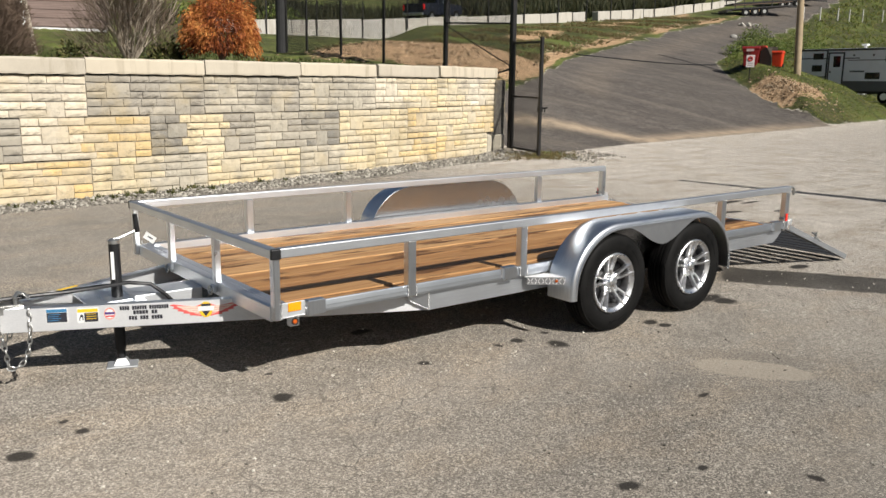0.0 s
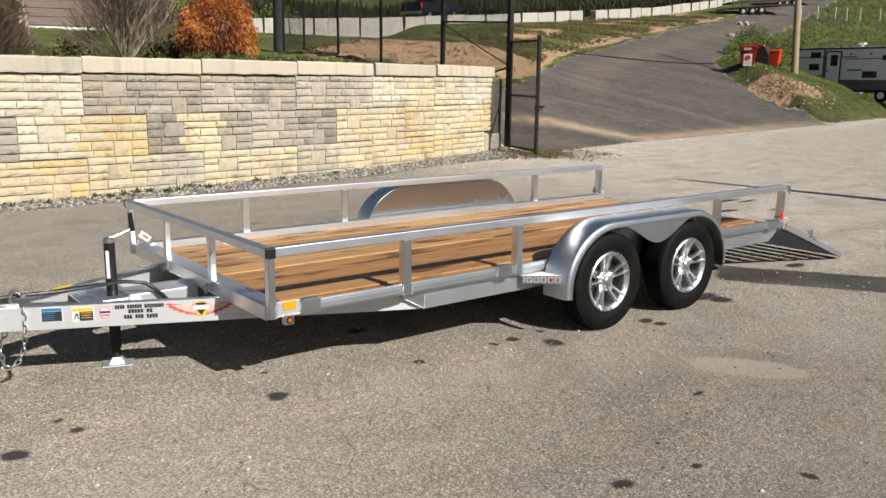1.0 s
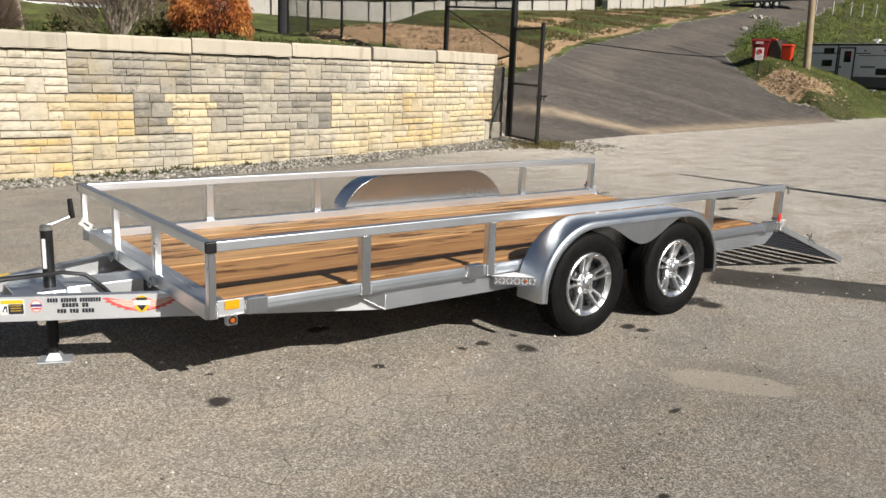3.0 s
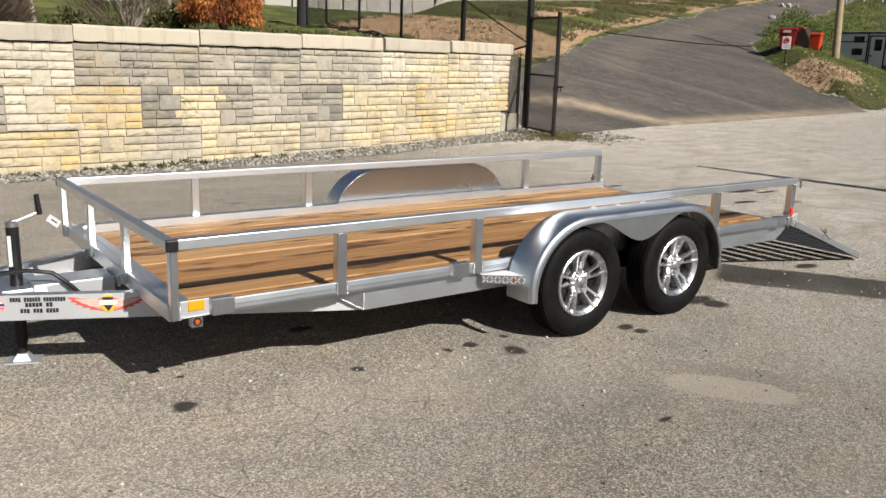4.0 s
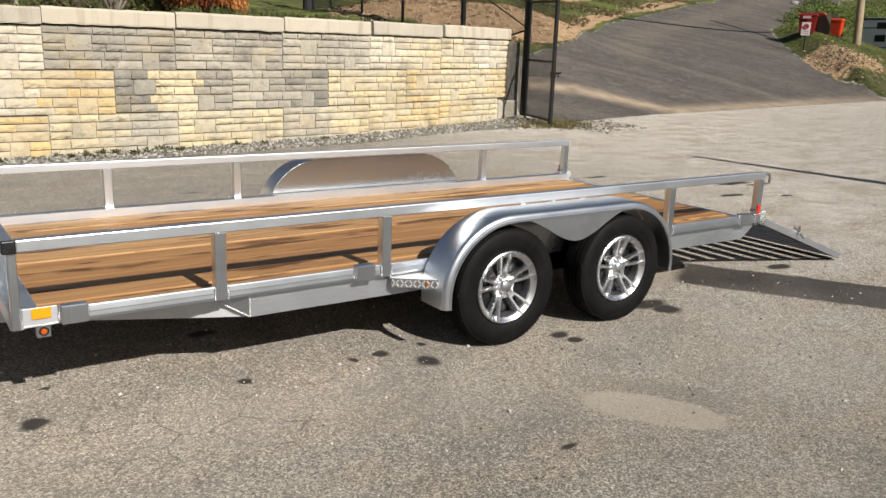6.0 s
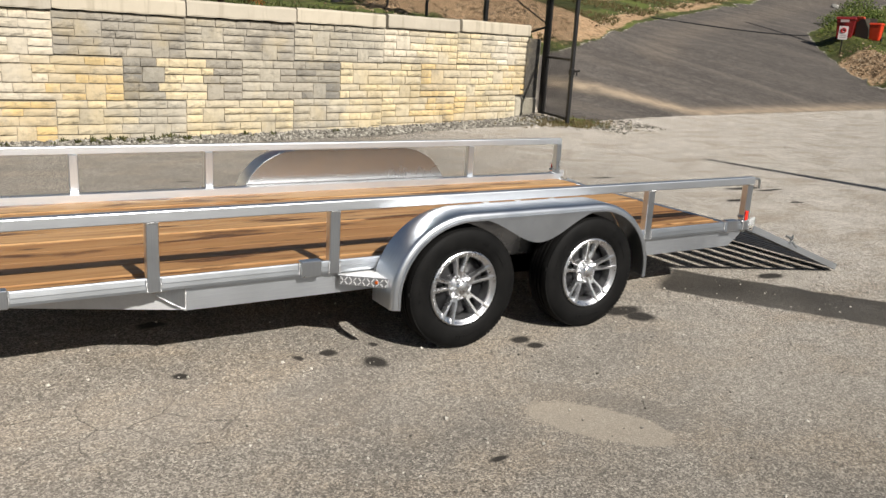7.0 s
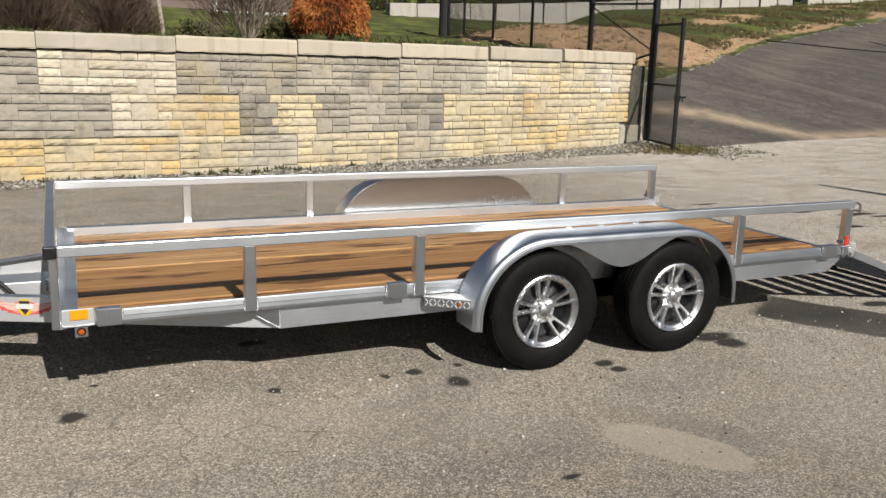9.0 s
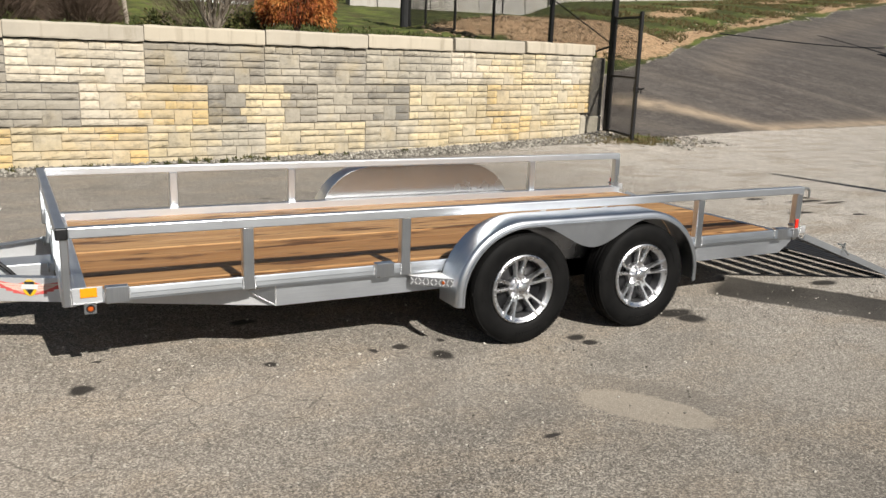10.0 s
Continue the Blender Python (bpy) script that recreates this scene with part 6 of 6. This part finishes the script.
fence = thing("chain_link_fence", "black chain-link fence with square posts running back from the gate", "fence")
LINE = [A, (12.35, 14.35), (12.42, 17.45), (12.62, 20.25), (13.1, 23.4), (13.75, 26.2)]
for i, (x, y) in enumerate(LINE):
    z = land_at(x, y)
    if i == 0:
        part("gate_post", box(x - 0.06, x + 0.06, y - 0.06, y + 0.06, 0.0, 4.3, 0.01), POST, fence, "heavy black gate post")
        part("post_foot", lathe([(0.0, 0.12), (0.16, 0.10), (0.19, 0.0)], 16), COPING, fence, "concrete footing", pose(x, y, 0.04, 90, 0, 0))
    else:
        q = 0.05 if i == 1 else 0.034
        part("fence_post", box(x - q, x + q, y - q, y + q, z - 0.4, z + (2.45 if i > 1 else 2.5), 0.006), POST, fence)
for i in range(len(LINE) - 1):
    (x0, y0), (x1, y1) = LINE[i], LINE[i + 1]
    za, zb = (2.0 if i == 0 else land_at(x0, y0)), land_at(x1, y1)
    ha = 4.2 if i == 0 else za + 2.4
    hb = zb + 2.4
    part("top_rail", bar((x0, y0, ha), (x1, y1, hb), 0.04, 0.04), POST, fence)
    if i == 0:
        part("mid_rail", bar((x0, y0, 3.05), (x1, y1, 3.26), 0.045, 0.045), POST, fence)
        part("brace", bar((x0, y0, 2.05), (x1, y1, 3.20), 0.022, 0.022), POST, fence)
        part("bottom_rail", bar((x0, y0, 2.02), (x1, y1, zb + 0.05), 0.035, 0.035), POST, fence)
    tagged(part("wire_mesh", chain_link((x0, y0), (x1, y1), (za + 0.04, ha), (zb + 0.04, hb), 0.085 if i < 2 else 0.12, 0.0050 if i < 2 else 0.0065), None, fence), kind="stuff")
x, y = 13.95, 27.0
stump = thing("dark_pillar", "thick dark pillar at the end of the fence", "post", pose(x, y, land_at(x, y) - 0.2))
bm = lathe([(0.24, 0.0), (0.22, 0.6), (0.21, 1.8), (0.20, 3.0), (0.0, 3.02)], 14)
part("shaft", bm, simple("dark_bark", (0.022, 0.022, 0.022), 0.85, 0.0, 0.4, 4.0, 0.5), stump, "", pose(0, 0, 0, 90, 0, 0))

# ---- concrete block row with its fence ----
BLOCKWORK = concrete_material("pale_concrete", (0.47, 0.45, 0.41))
block_row = thing("concrete_block_row", "row of pale concrete blocks with thin black fence posts", "barrier")
RX, RY = [17.2, 20.3, 28.4, 35.9, 46.5, 59.7, 71.8, 80], [42.3, 42.3, 42.9, 42.7, 42.6, 44.6, 46.2, 49]
RTOP = [5.05, 5.20, 5.72, 6.30, 7.20, 8.45, 10.0, 11.5]
bm = box(-0.5, 0.5, -0.5, 0.5, 0.0, 1.0, 0.03)
BLK = mesh_of(bm, "concrete_block")
BLK.materials.append(BLOCKWORK)
r = random.Random(14)
px = RX[0]
while px < RX[-1]:
    py = float(np.interp(px, RX, RY))
    nx_ = px + 1.75
    ny_ = float(np.interp(nx_, RX, RY))
    ang = math.degrees(math.atan2(ny_ - py, nx_ - px))
    ln = math.hypot(nx_ - px, ny_ - py)
    cx, cy = (px + nx_) / 2, (py + ny_) / 2
    z = land_at(cx, cy)
    if r.random() > 0.04:
        foot_ = min(land_at(px, py), land_at(nx_, ny_), z) - 0.15
        rise = math.degrees(math.atan2(float(np.interp(nx_, RX, RTOP) - np.interp(px, RX, RTOP)), ln))
        tall = max(z + 0.55, float(np.interp(cx, RX, RTOP))) - foot_
        part("concrete_block", BLK, None, block_row, "", pose(cx, cy, foot_, 0, r.uniform(-0.6, 0.6) - rise, ang + r.uniform(-2, 2)) @ Matrix.Diagonal((ln * 0.97, 0.6, tall + r.uniform(-0.03, 0.04), 1)))
    part("fence_post", box(-0.03, 0.03, -0.03, 0.03, 0.0, 2.6, 0.004), POST, block_row, "", pose(px, py - 0.36, z - 0.1)) if int(px / 1.75) % 2 else None
    px = nx_

# ---- timber shed beyond the shrubs ----
SIDING = Nodes("weathered_siding")
_co = SIDING.coords()
_rnd = SIDING.n("ObjectInfo").outputs["Random"]
_gr = SIDING.noise(_co, 5.0, 5, 0.65, (0.25, 1.0, 6.0))
_c = SIDING.ramp(_gr, (0.3, (0.13, 0.085, 0.07)), (0.7, (0.30, 0.215, 0.185)))
_c = SIDING.mix(SIDING.ramp(_rnd, (0, 0.0), (1, 0.4)), _c, (0.24, 0.20, 0.18))
SIDING = SIDING.out(_c, 0.85)
shed = thing("timber_shed", "weathered brown board shed with white trim and dark braces", "shed", pose(6.87, 38.5, land_at(8.0, 38.5) - 0.12, 0, 0, -20) @ Matrix.Scale(1.35, 4))
part("wall_core", box(-4.0, 2.6, 0.05, 3.0, 0.0, 3.2, 0.0), SIDING, shed)
for k in range(11):
    part("siding_board", box(-4.0, 2.6, 0.0, 0.045, 0.14 + k * 0.28, 0.14 + k * 0.28 + 0.265, 0.004), SIDING, shed)
part("base_trim", box(-4.05, 2.65, -0.05, 0.04, 0.0, 0.10, 0.005), WHITE, shed, "white base trim")
part("corner_trim", box(0.0, 0.12, -0.03, -0.002, 0.10, 3.2, 0.004), WHITE, shed, "white corner trim")
for a, b in (((0.2, 1.05), (2.6, 1.75)), ((0.2, 2.3), (2.6, 1.60))):
    part("brace", bar((a[0], -0.035, a[1]), (b[0], -0.035, b[1]), 0.05, 0.10), POST, shed, "dark diagonal brace")
part("roof", prism([(-0.3, 3.15), (1.5, 4.2), (3.3, 3.15), (3.3, 3.05), (-0.3, 3.05)], "x", -4.3, 2.9), simple("shed_roof", (0.06, 0.055, 0.05), 0.8), shed)
STAKE = simple("stake_timber", (0.46, 0.40, 0.32), 0.85, 0.0, 0.25, 5.0, 0.2)
for k, (px, py, hh) in enumerate(((1.93, 13.6, 1.9), (7.3, 22.5, 2.2))):
    st = thing("timber_stake", "thin weathered timber stake standing in the grass", "stake", pose(px, py, land_at(px, py) - 0.1, 4, -8 if px < 5 else -3, 0), "timber stakes")
    part("shaft", tube([(0, 0, 0), (0.02, 0, hh * 0.5), (0.0, 0.03, hh)], [0.045, 0.042, 0.036], 8), STAKE, st)

# ---- sign, bins and pole on the verge ----
def grounded(name, label, category, x, y, turn=0.0, group="", sink=0.05):
    return thing(name, label, category, pose(x, y, land_at(x, y) - sink, 0, 0, turn), group)


sx, sy = 35.1, 19.35
sign = grounded("road_sign", "small white notice with a red ring on a thin post", "sign", sx, sy, -62)
part("sign_post", bar((0, 0, 0), (0, 0, 1.05), 0.05, 0.05), POST, sign)
part("sign_plate", box(-0.19, 0.19, -0.045, -0.028, 0.72, 1.30, 0.004), simple("sign_white", (0.72, 0.66, 0.64), 0.4), sign)
ring = bmesh.new()
tube([(0.095 * math.cos(a), -0.052, 1.12 + 0.095 * math.sin(a)) for a in np.linspace(0, 2 * math.pi, 21)[:-1]], 0.026, 6, ring, True)
part("red_ring", ring, simple("sign_red", (0.55, 0.03, 0.03), 0.4), sign)
part("ring_bar", box(-0.09, 0.09, -0.058, -0.046, 1.095, 1.145, 0.0), simple("sign_ink", (0.20, 0.02, 0.02), 0.4), sign)
for k in range(2):
    part("text_bar", box(-0.12, 0.12, -0.049, -0.0455, 0.80 + 0.09 * k, 0.83 + 0.09 * k, 0.0), simple("sign_grey", (0.40, 0.33, 0.32), 0.5), sign)

BIN_RED = simple("bin_red", (0.22, 0.014, 0.013), 0.45, 0.0, 0.15, 4.0)
BIN_ORANGE = simple("bin_orange_red", (0.66, 0.055, 0.014), 0.4, 0.0, 0.12, 4.0)


def bin_(x, y, turn, w, h, material, label):
    ob = grounded("wheeled_bin", label, "bin", x, y, turn, "wheeled bins on the verge")
    bm = bmesh.new()
    rings = []
    for z, k in ((0.05, 0.80), (h * 0.5, 0.90), (h * 0.86, 1.0)):
        rings.append([bm.verts.new((sx_ * w / 2 * k, sy_ * w / 2 * k, z)) for sx_, sy_ in ((-1, -1), (1, -1), (1, 1), (-1, 1))])
    for a, b in zip(rings, rings[1:]):
        for q in range(4):
            bm.faces.new((a[q], a[(q + 1) % 4], b[(q + 1) % 4], b[q]))
    bm.faces.new(rings[0][::-1])
    bm.faces.new(rings[-1])
    bmesh.ops.bevel(bm, geom=bm.edges[:], offset=0.03, segments=2, affect="EDGES")
    part("body", bm, material, ob)
    lid = prism([(-w * 0.54, h * 0.86), (w * 0.54, h * 0.86), (w * 0.50, h * 0.94), (0.0, h), (-w * 0.50, h * 0.96)], "x", -w * 0.54, w * 0.54)
    bmesh.ops.bevel(lid, geom=lid.edges[:], offset=0.015, segments=1, affect="EDGES")
    part("lid", lid, material, ob)
    part("handle", tube([(-w * 0.4, w * 0.56, h * 0.88), (w * 0.4, w * 0.56, h * 0.88)], 0.02, 8), material, ob)
    for s_ in (-1, 1):
        part("wheel", tube([(s_ * w * 0.42, w * 0.36, 0.10), (s_ * w * 0.50, w * 0.36, 0.10)], 0.10, 14), POST, ob)
    return ob


bn = bin_(37.17, 20.64, -62, 0.78, 1.05, BIN_RED, "dark red bin with a paler lid edge")
part("notice", box(-0.20, 0.16, -0.455, -0.44, 0.78, 0.90, 0.0), simple("notice_grey", (0.45, 0.35, 0.33), 0.6), bn, "small pale notice")
bin_(37.95, 20.6, -40, 0.5, 0.92, BIN_ORANGE, "bright red wheeled bin with a lid")
bin_(38.47, 19.9, -75, 0.52, 0.86, BIN_ORANGE, "bright orange-red wheeled bin with a lid")
board = grounded("leaning_board", "dark board leaning between the bins", "board", 37.75, 20.15, -55)
part("board_panel", box(-0.28, 0.28, -0.02, 0.02, 0.0, 0.95, 0.006), simple("dark_board", (0.09, 0.075, 0.055), 0.85), board, "", pose(0, 0, 0, -14, 0, 0))
board = grounded("upright_board", "dark square board standing behind the bins", "board", 39.3, 20.9, -60)
part("board_panel", box(-0.40, 0.40, -0.03, 0.03, 0.0, 0.85, 0.006), simple("dark_board_panel", (0.075, 0.06, 0.045), 0.85), board)

pole = grounded("utility_pole", "tall weathered wooden utility pole on the verge", "utility pole", 38.0, 18.5, 0, "utility poles", 0.3)
part("shaft", tube([(0, 0, 0), (-0.08, 0.14, 4.0), (-0.14, 0.245, 7.0)], [0.175, 0.160, 0.15], 16), simple("pole_timber", (0.36, 0.28, 0.18), 0.85, 0.0, 0.25, 3.0, 0.3), pole, soft=True)
pole = grounded("lamp_mast", "tall tapered steel mast standing on the lot", "mast", 11.75, -6.6, 0, "", 0.0)
part("shaft", tube([(0, 0, 0), (0, 0, 4.4), (0, 0, 8.8)], [0.30, 0.22, 0.07], 14), STEEL, pole, soft=True)
# black tube laid on the drive in place of a thin cast shadow
hose = thing("road_shadow_line", "thin black tube standing in for a shadow line across the gravel drive", "hose")
pts = []
for u in np.linspace(0, 1, 30):
    x = 29.2 + (39.3 - 29.2) * u
    y = 25.3 + (24.0 - 25.3) * u - 0.9 * math.sin(u * math.pi)
    pts.append((x, y, land_at(x, y) + 0.02))
part("hose_line", tube(pts, 0.03, 6), CAP, hose)
r = random.Random(17)
for k, (x, y) in enumerate(((61.1, 36.6), (62.0, 36.6), (62.5, 36.3), (54.0, 32.7))):
    lump = bmesh.new()
    bmesh.ops.create_icosphere(lump, subdivisions=2, radius=0.24)
    for v in lump.verts:
        v.co = Vector((v.co.x * 1.3, v.co.y, v.co.z * 0.8)) * (1 + 0.75 * noise.noise(v.co * 5 + Vector((k * 5, 0, 0))))
    ob = grounded("pale_boulder", "pale boulder at the edge of the drive", "boulder", x, y, 30 * k, "pale boulders by the drive", -0.08)
    part("rock", lump, BLOCKWORK, ob)


# ---- camper beside the verge ----
def camper():
    ob = thing("travel_trailer", "white and grey travel trailer with dark windows", "camper", pose(42.5, 20.9, 0.95, 0, 0, -88))
    skin = simple("camper_white", (0.78, 0.80, 0.84), 0.35, 0.0, 0.06, 2.0)
    grey = simple("camper_grey", (0.10, 0.105, 0.115), 0.4, 0.0, 0.1, 2.0)
    glass = simple("camper_glass", (0.012, 0.014, 0.018), 0.08)
    trim = simple("camper_trim", (0.03, 0.03, 0.034), 0.4)
    prof = [(0.0, 0.62), (0.0, 2.55), (0.06, 2.74), (0.20, 2.82), (7.6, 2.82), (7.9, 2.70), (8.1, 2.2), (8.1, 0.62)]
    bm = prism(prof, "y", 0.0, 2.4)
    bmesh.ops.bevel(bm, geom=[e for e in bm.edges if abs(e.verts[0].co.y - e.verts[1].co.y) < 0.01], offset=0.04, segments=2, affect="EDGES")
    part("body", bm, skin, ob)
    part("skirt_panel", box(0.01, 8.08, -0.012, 0.0, 0.60, 1.12, 0.003), grey, ob, "dark grey lower panel")
    part("stripe", box(0.02, 1.45, -0.009, 0.0, 1.30, 1.36, 0.0), trim, ob, "thin dark stripe")
    part("stripe", box(0.02, 3.2, -0.009, 0.0, 2.28, 2.33, 0.0), trim, ob, "thin dark stripe")
    part("stripe", box(2.6, 8.0, -0.009, 0.0, 2.18, 2.22, 0.0), grey, ob, "thin grey stripe")
    part("roof_edge", box(0.0, 8.1, -0.035, 0.0, 2.70, 2.80, 0.01), trim, ob, "dark roof edge trim")
    for k in range(11):
        part("siding_rib", box(2.5, 8.0, -0.006, 0.0, 1.16 + 0.135 * k, 1.175 + 0.135 * k, 0.0), skin, ob)
    part("name_bar", box(2.75, 3.5, -0.009, 0.0, 1.58, 1.66, 0.0), grey, ob, "grey lettering bar")
    for x0, x1, z0, z1 in ((0.72, 1.28, 2.26, 2.58), (0.68, 1.24, 1.62, 1.96), (3.55, 4.3, 1.22, 1.56), (4.5, 5.4, 2.12, 2.38), (5.8, 7.0, 1.7, 2.2)):
        w_ = part("window", box(x0, x1, -0.022, 0.0, z0, z1, 0.01), trim, ob, "dark framed window")
        part("pane", box(x0 + 0.04, x1 - 0.04, -0.028, -0.022, z0 + 0.04, z1 - 0.04, 0.0), glass, w_)
    d = part("door", box(1.55, 2.42, -0.020, 0.0, 0.85, 2.62, 0.02), trim, ob, "camper door in a dark frame")
    part("door_leaf", box(1.63, 2.34, -0.030, -0.020, 0.90, 2.55, 0.01), skin, d)
    part("door_window", box(1.85, 2.22, -0.036, -0.030, 1.85, 2.42, 0.01), glass, d)
    part("door_handle", box(1.66, 1.76, -0.045, -0.030, 1.55, 1.63, 0.0), trim, d)
    part("corner_strip", box(1.44, 1.52, -0.014, 0.0, 0.62, 2.75, 0.0), trim, ob)
    part("roof_unit", box(4.3, 5.3, 0.8, 1.6, 2.82, 3.1, 0.05), skin, ob, "white roof air conditioner")
    v = part("roof_vent", box(3.0, 3.3, 0.5, 0.8, 2.95, 3.05, 0.02), WHITE, ob, "white mushroom roof vent")
    part("vent_stem", box(3.1, 3.2, 0.6, 0.7, 2.8, 2.95, 0.0), WHITE, v)
    for x in (2.9, 3.9):
        part("porch_lamp", tube([(x, -0.03, 2.45), (x, 0.0, 2.45)], 0.05, 10), trim, ob)
    for x in (4.6, 5.5):
        w_ = part("wheel", tube([(x, 0.0, 0.33), (x, 0.22, 0.33)], 0.33, 20), RUBBER, ob)
        part("rim", tube([(x, -0.01, 0.33), (x, 0.0, 0.33)], 0.18, 16), WHITE, w_)
    part("chassis", box(-0.3, 8.1, 0.3, 2.1, 0.45, 0.60, 0.0), trim, ob)
    part("step", box(3.35, 3.75, -0.35, 0.0, 0.42, 0.48, 0.005), WHITE, ob, "white folding step")


camper()


# ---- parked flatbed trailers up the drive ----
def flatbed(x, y, turn, label, layers):
    ob = thing("flatbed_trailer", label, "trailer", pose(x, y, land_at(x, y) - 0.15, 0, -4.5, turn), "parked flatbed trailers")
    for k in range(layers):
        z = 0.66 + 0.46 * k
        deck = part("deck_frame", box(0, 5.6, 0.0, 2.0, z, z + 0.12, 0.01), POST, ob)
        for i in range(7):
            part("rack_post", box(0.2 + 0.85 * i, 0.26 + 0.85 * i, -0.02, 0.04, z + 0.12, z + 0.40, 0.0), POST, deck)
        part("side_rail", box(0.1, 5.5, -0.02, 0.03, z + 0.36, z + 0.41, 0.0), simple("rusty_rail", (0.16, 0.10, 0.07), 0.7) if k == 0 else bpy.data.materials["rusty_rail"], deck)
    for wx in (1.2, 2.05, 2.9):
        w_ = part("wheel", tube([(wx, -0.05, 0.36), (wx, 0.18, 0.36)], 0.36, 20), RUBBER, ob)
        part("rim", tube([(wx, -0.06, 0.36), (wx, 0.19, 0.36)], 0.16, 16), STEEL, w_)
    part("ramp_gate", box(-0.55, -0.45, 0.0, 2.0, 0.45, 0.72, 0.0), POST, ob)
    part("tail_rail", box(-0.5, 0.0, 0.05, 0.12, 0.55, 0.66, 0.0), POST, ob)
    part("drawbar", bar((5.6, 1.0, 0.68), (7.0, 1.0, 0.55), 0.12, 0.14), POST, ob)


flatbed(66.2, 40.9, -35, "black flatbed trailers stacked and parked beside the drive", 3)
flatbed(75.2, 42.6, -25, "black flatbed trailer parked higher up the drive", 2)

# ---- thin pale stakes along the slope ----
for px, py in ((72.0, 37.4), (74.4, 37.1), (76.9, 36.7), (78.1, 36.2), (80.3, 36.0), (83.5, 35.6)):
    st = grounded("marker_stake", "thin pale stake standing in the weeds", "stake", px, py, 0, "marker stakes on the slope")
    part("shaft", box(-0.045, 0.045, -0.045, 0.045, 0.0, 1.25, 0.006), simple("pale_stake", (0.55, 0.54, 0.50), 0.7) if px == 72.0 else bpy.data.materials["pale_stake"], st)


# ---- pickup truck behind the block row ----
def pickup(x, y, turn, climb):
    ob = thing("pickup_truck", "dark navy pickup truck parked behind the concrete blocks", "truck", pose(x, y, land_at(x, y) - 0.12, 0, -climb, turn))
    paint = simple("navy_truck_paint", (0.012, 0.014, 0.022), 0.25, 0.0, 0.15, 2.0)
    glass = simple("truck_glass", (0.010, 0.012, 0.014), 0.08)
    lamp_ = simple("tail_lamp_red", (0.55, 0.012, 0.010), 0.25)
    body = bmesh.new()
    box(-2.75, 2.65, -0.96, 0.96, 0.48, 0.98, 0.06, body, 2)
    part("body", body, paint, ob)
    for side in (-1, 1):
        lo, hi = sorted((side * 0.96, side * 0.88))
        part("bed_side", box(-2.75, -0.75, lo, hi, 0.96, 1.36, 0.03, None, 2), paint, ob)
        t = part("tail_lamp", box(-2.775, -2.60, min(lo, hi) - 0.008, max(lo, hi) + 0.008, 0.92, 1.30, 0.012), lamp_, ob, "tall red tail lamp")
        for wx in (-1.72, 1.72):
            w_ = part("wheel", tube([(wx, side * 0.72, 0.40), (wx, side * 0.965, 0.40)], 0.40, 22), RUBBER, ob)
            part("rim", tube([(wx, side * 0.95, 0.40), (wx, side * 0.972, 0.40)], 0.22, 16), STEEL, w_)
    part("tailgate", box(-2.765, -2.70, -0.86, 0.86, 0.80, 1.36, 0.02), paint, ob)
    part("bumper", box(-2.90, -2.74, -0.92, 0.92, 0.50, 0.72, 0.03), CHROME, ob, "chrome rear bumper")
    part("bonnet", prism([(0.95, 0.96), (2.60, 0.96), (2.60, 1.14), (2.30, 1.22), (0.95, 1.32)], "y", -0.90, 0.90), paint, ob)
    cab = part("cab", prism([(-0.78, 0.96), (1.15, 0.96), (1.10, 1.30), (0.45, 1.86), (0.20, 1.92), (-0.58, 1.92), (-0.72, 1.84), (-0.78, 1.30)], "y", -0.86, 0.86), paint, ob)
    for side in (-1, 1):
        lo, hi = sorted((side * 0.862, side * 0.868))
        for pts in ([(-0.62, 1.34), (0.02, 1.34), (0.02, 1.82), (-0.54, 1.82)], [(0.10, 1.34), (0.94, 1.34), (0.42, 1.80), (0.10, 1.82)]):
            part("side_window", prism(pts, "y", lo, hi), glass, cab, "dark side window")
        part("pillar_trim", box(0.03, 0.09, min(lo, hi), max(lo, hi) + 0.004, 1.32, 1.84, 0.0), CHROME, cab, "bright pillar trim")
    part("rear_window", box(-0.795, -0.76, -0.66, 0.66, 1.36, 1.76, 0.01), glass, cab, "dark rear window")


pickup(38.6, 49.2, 18.5, 4.5)
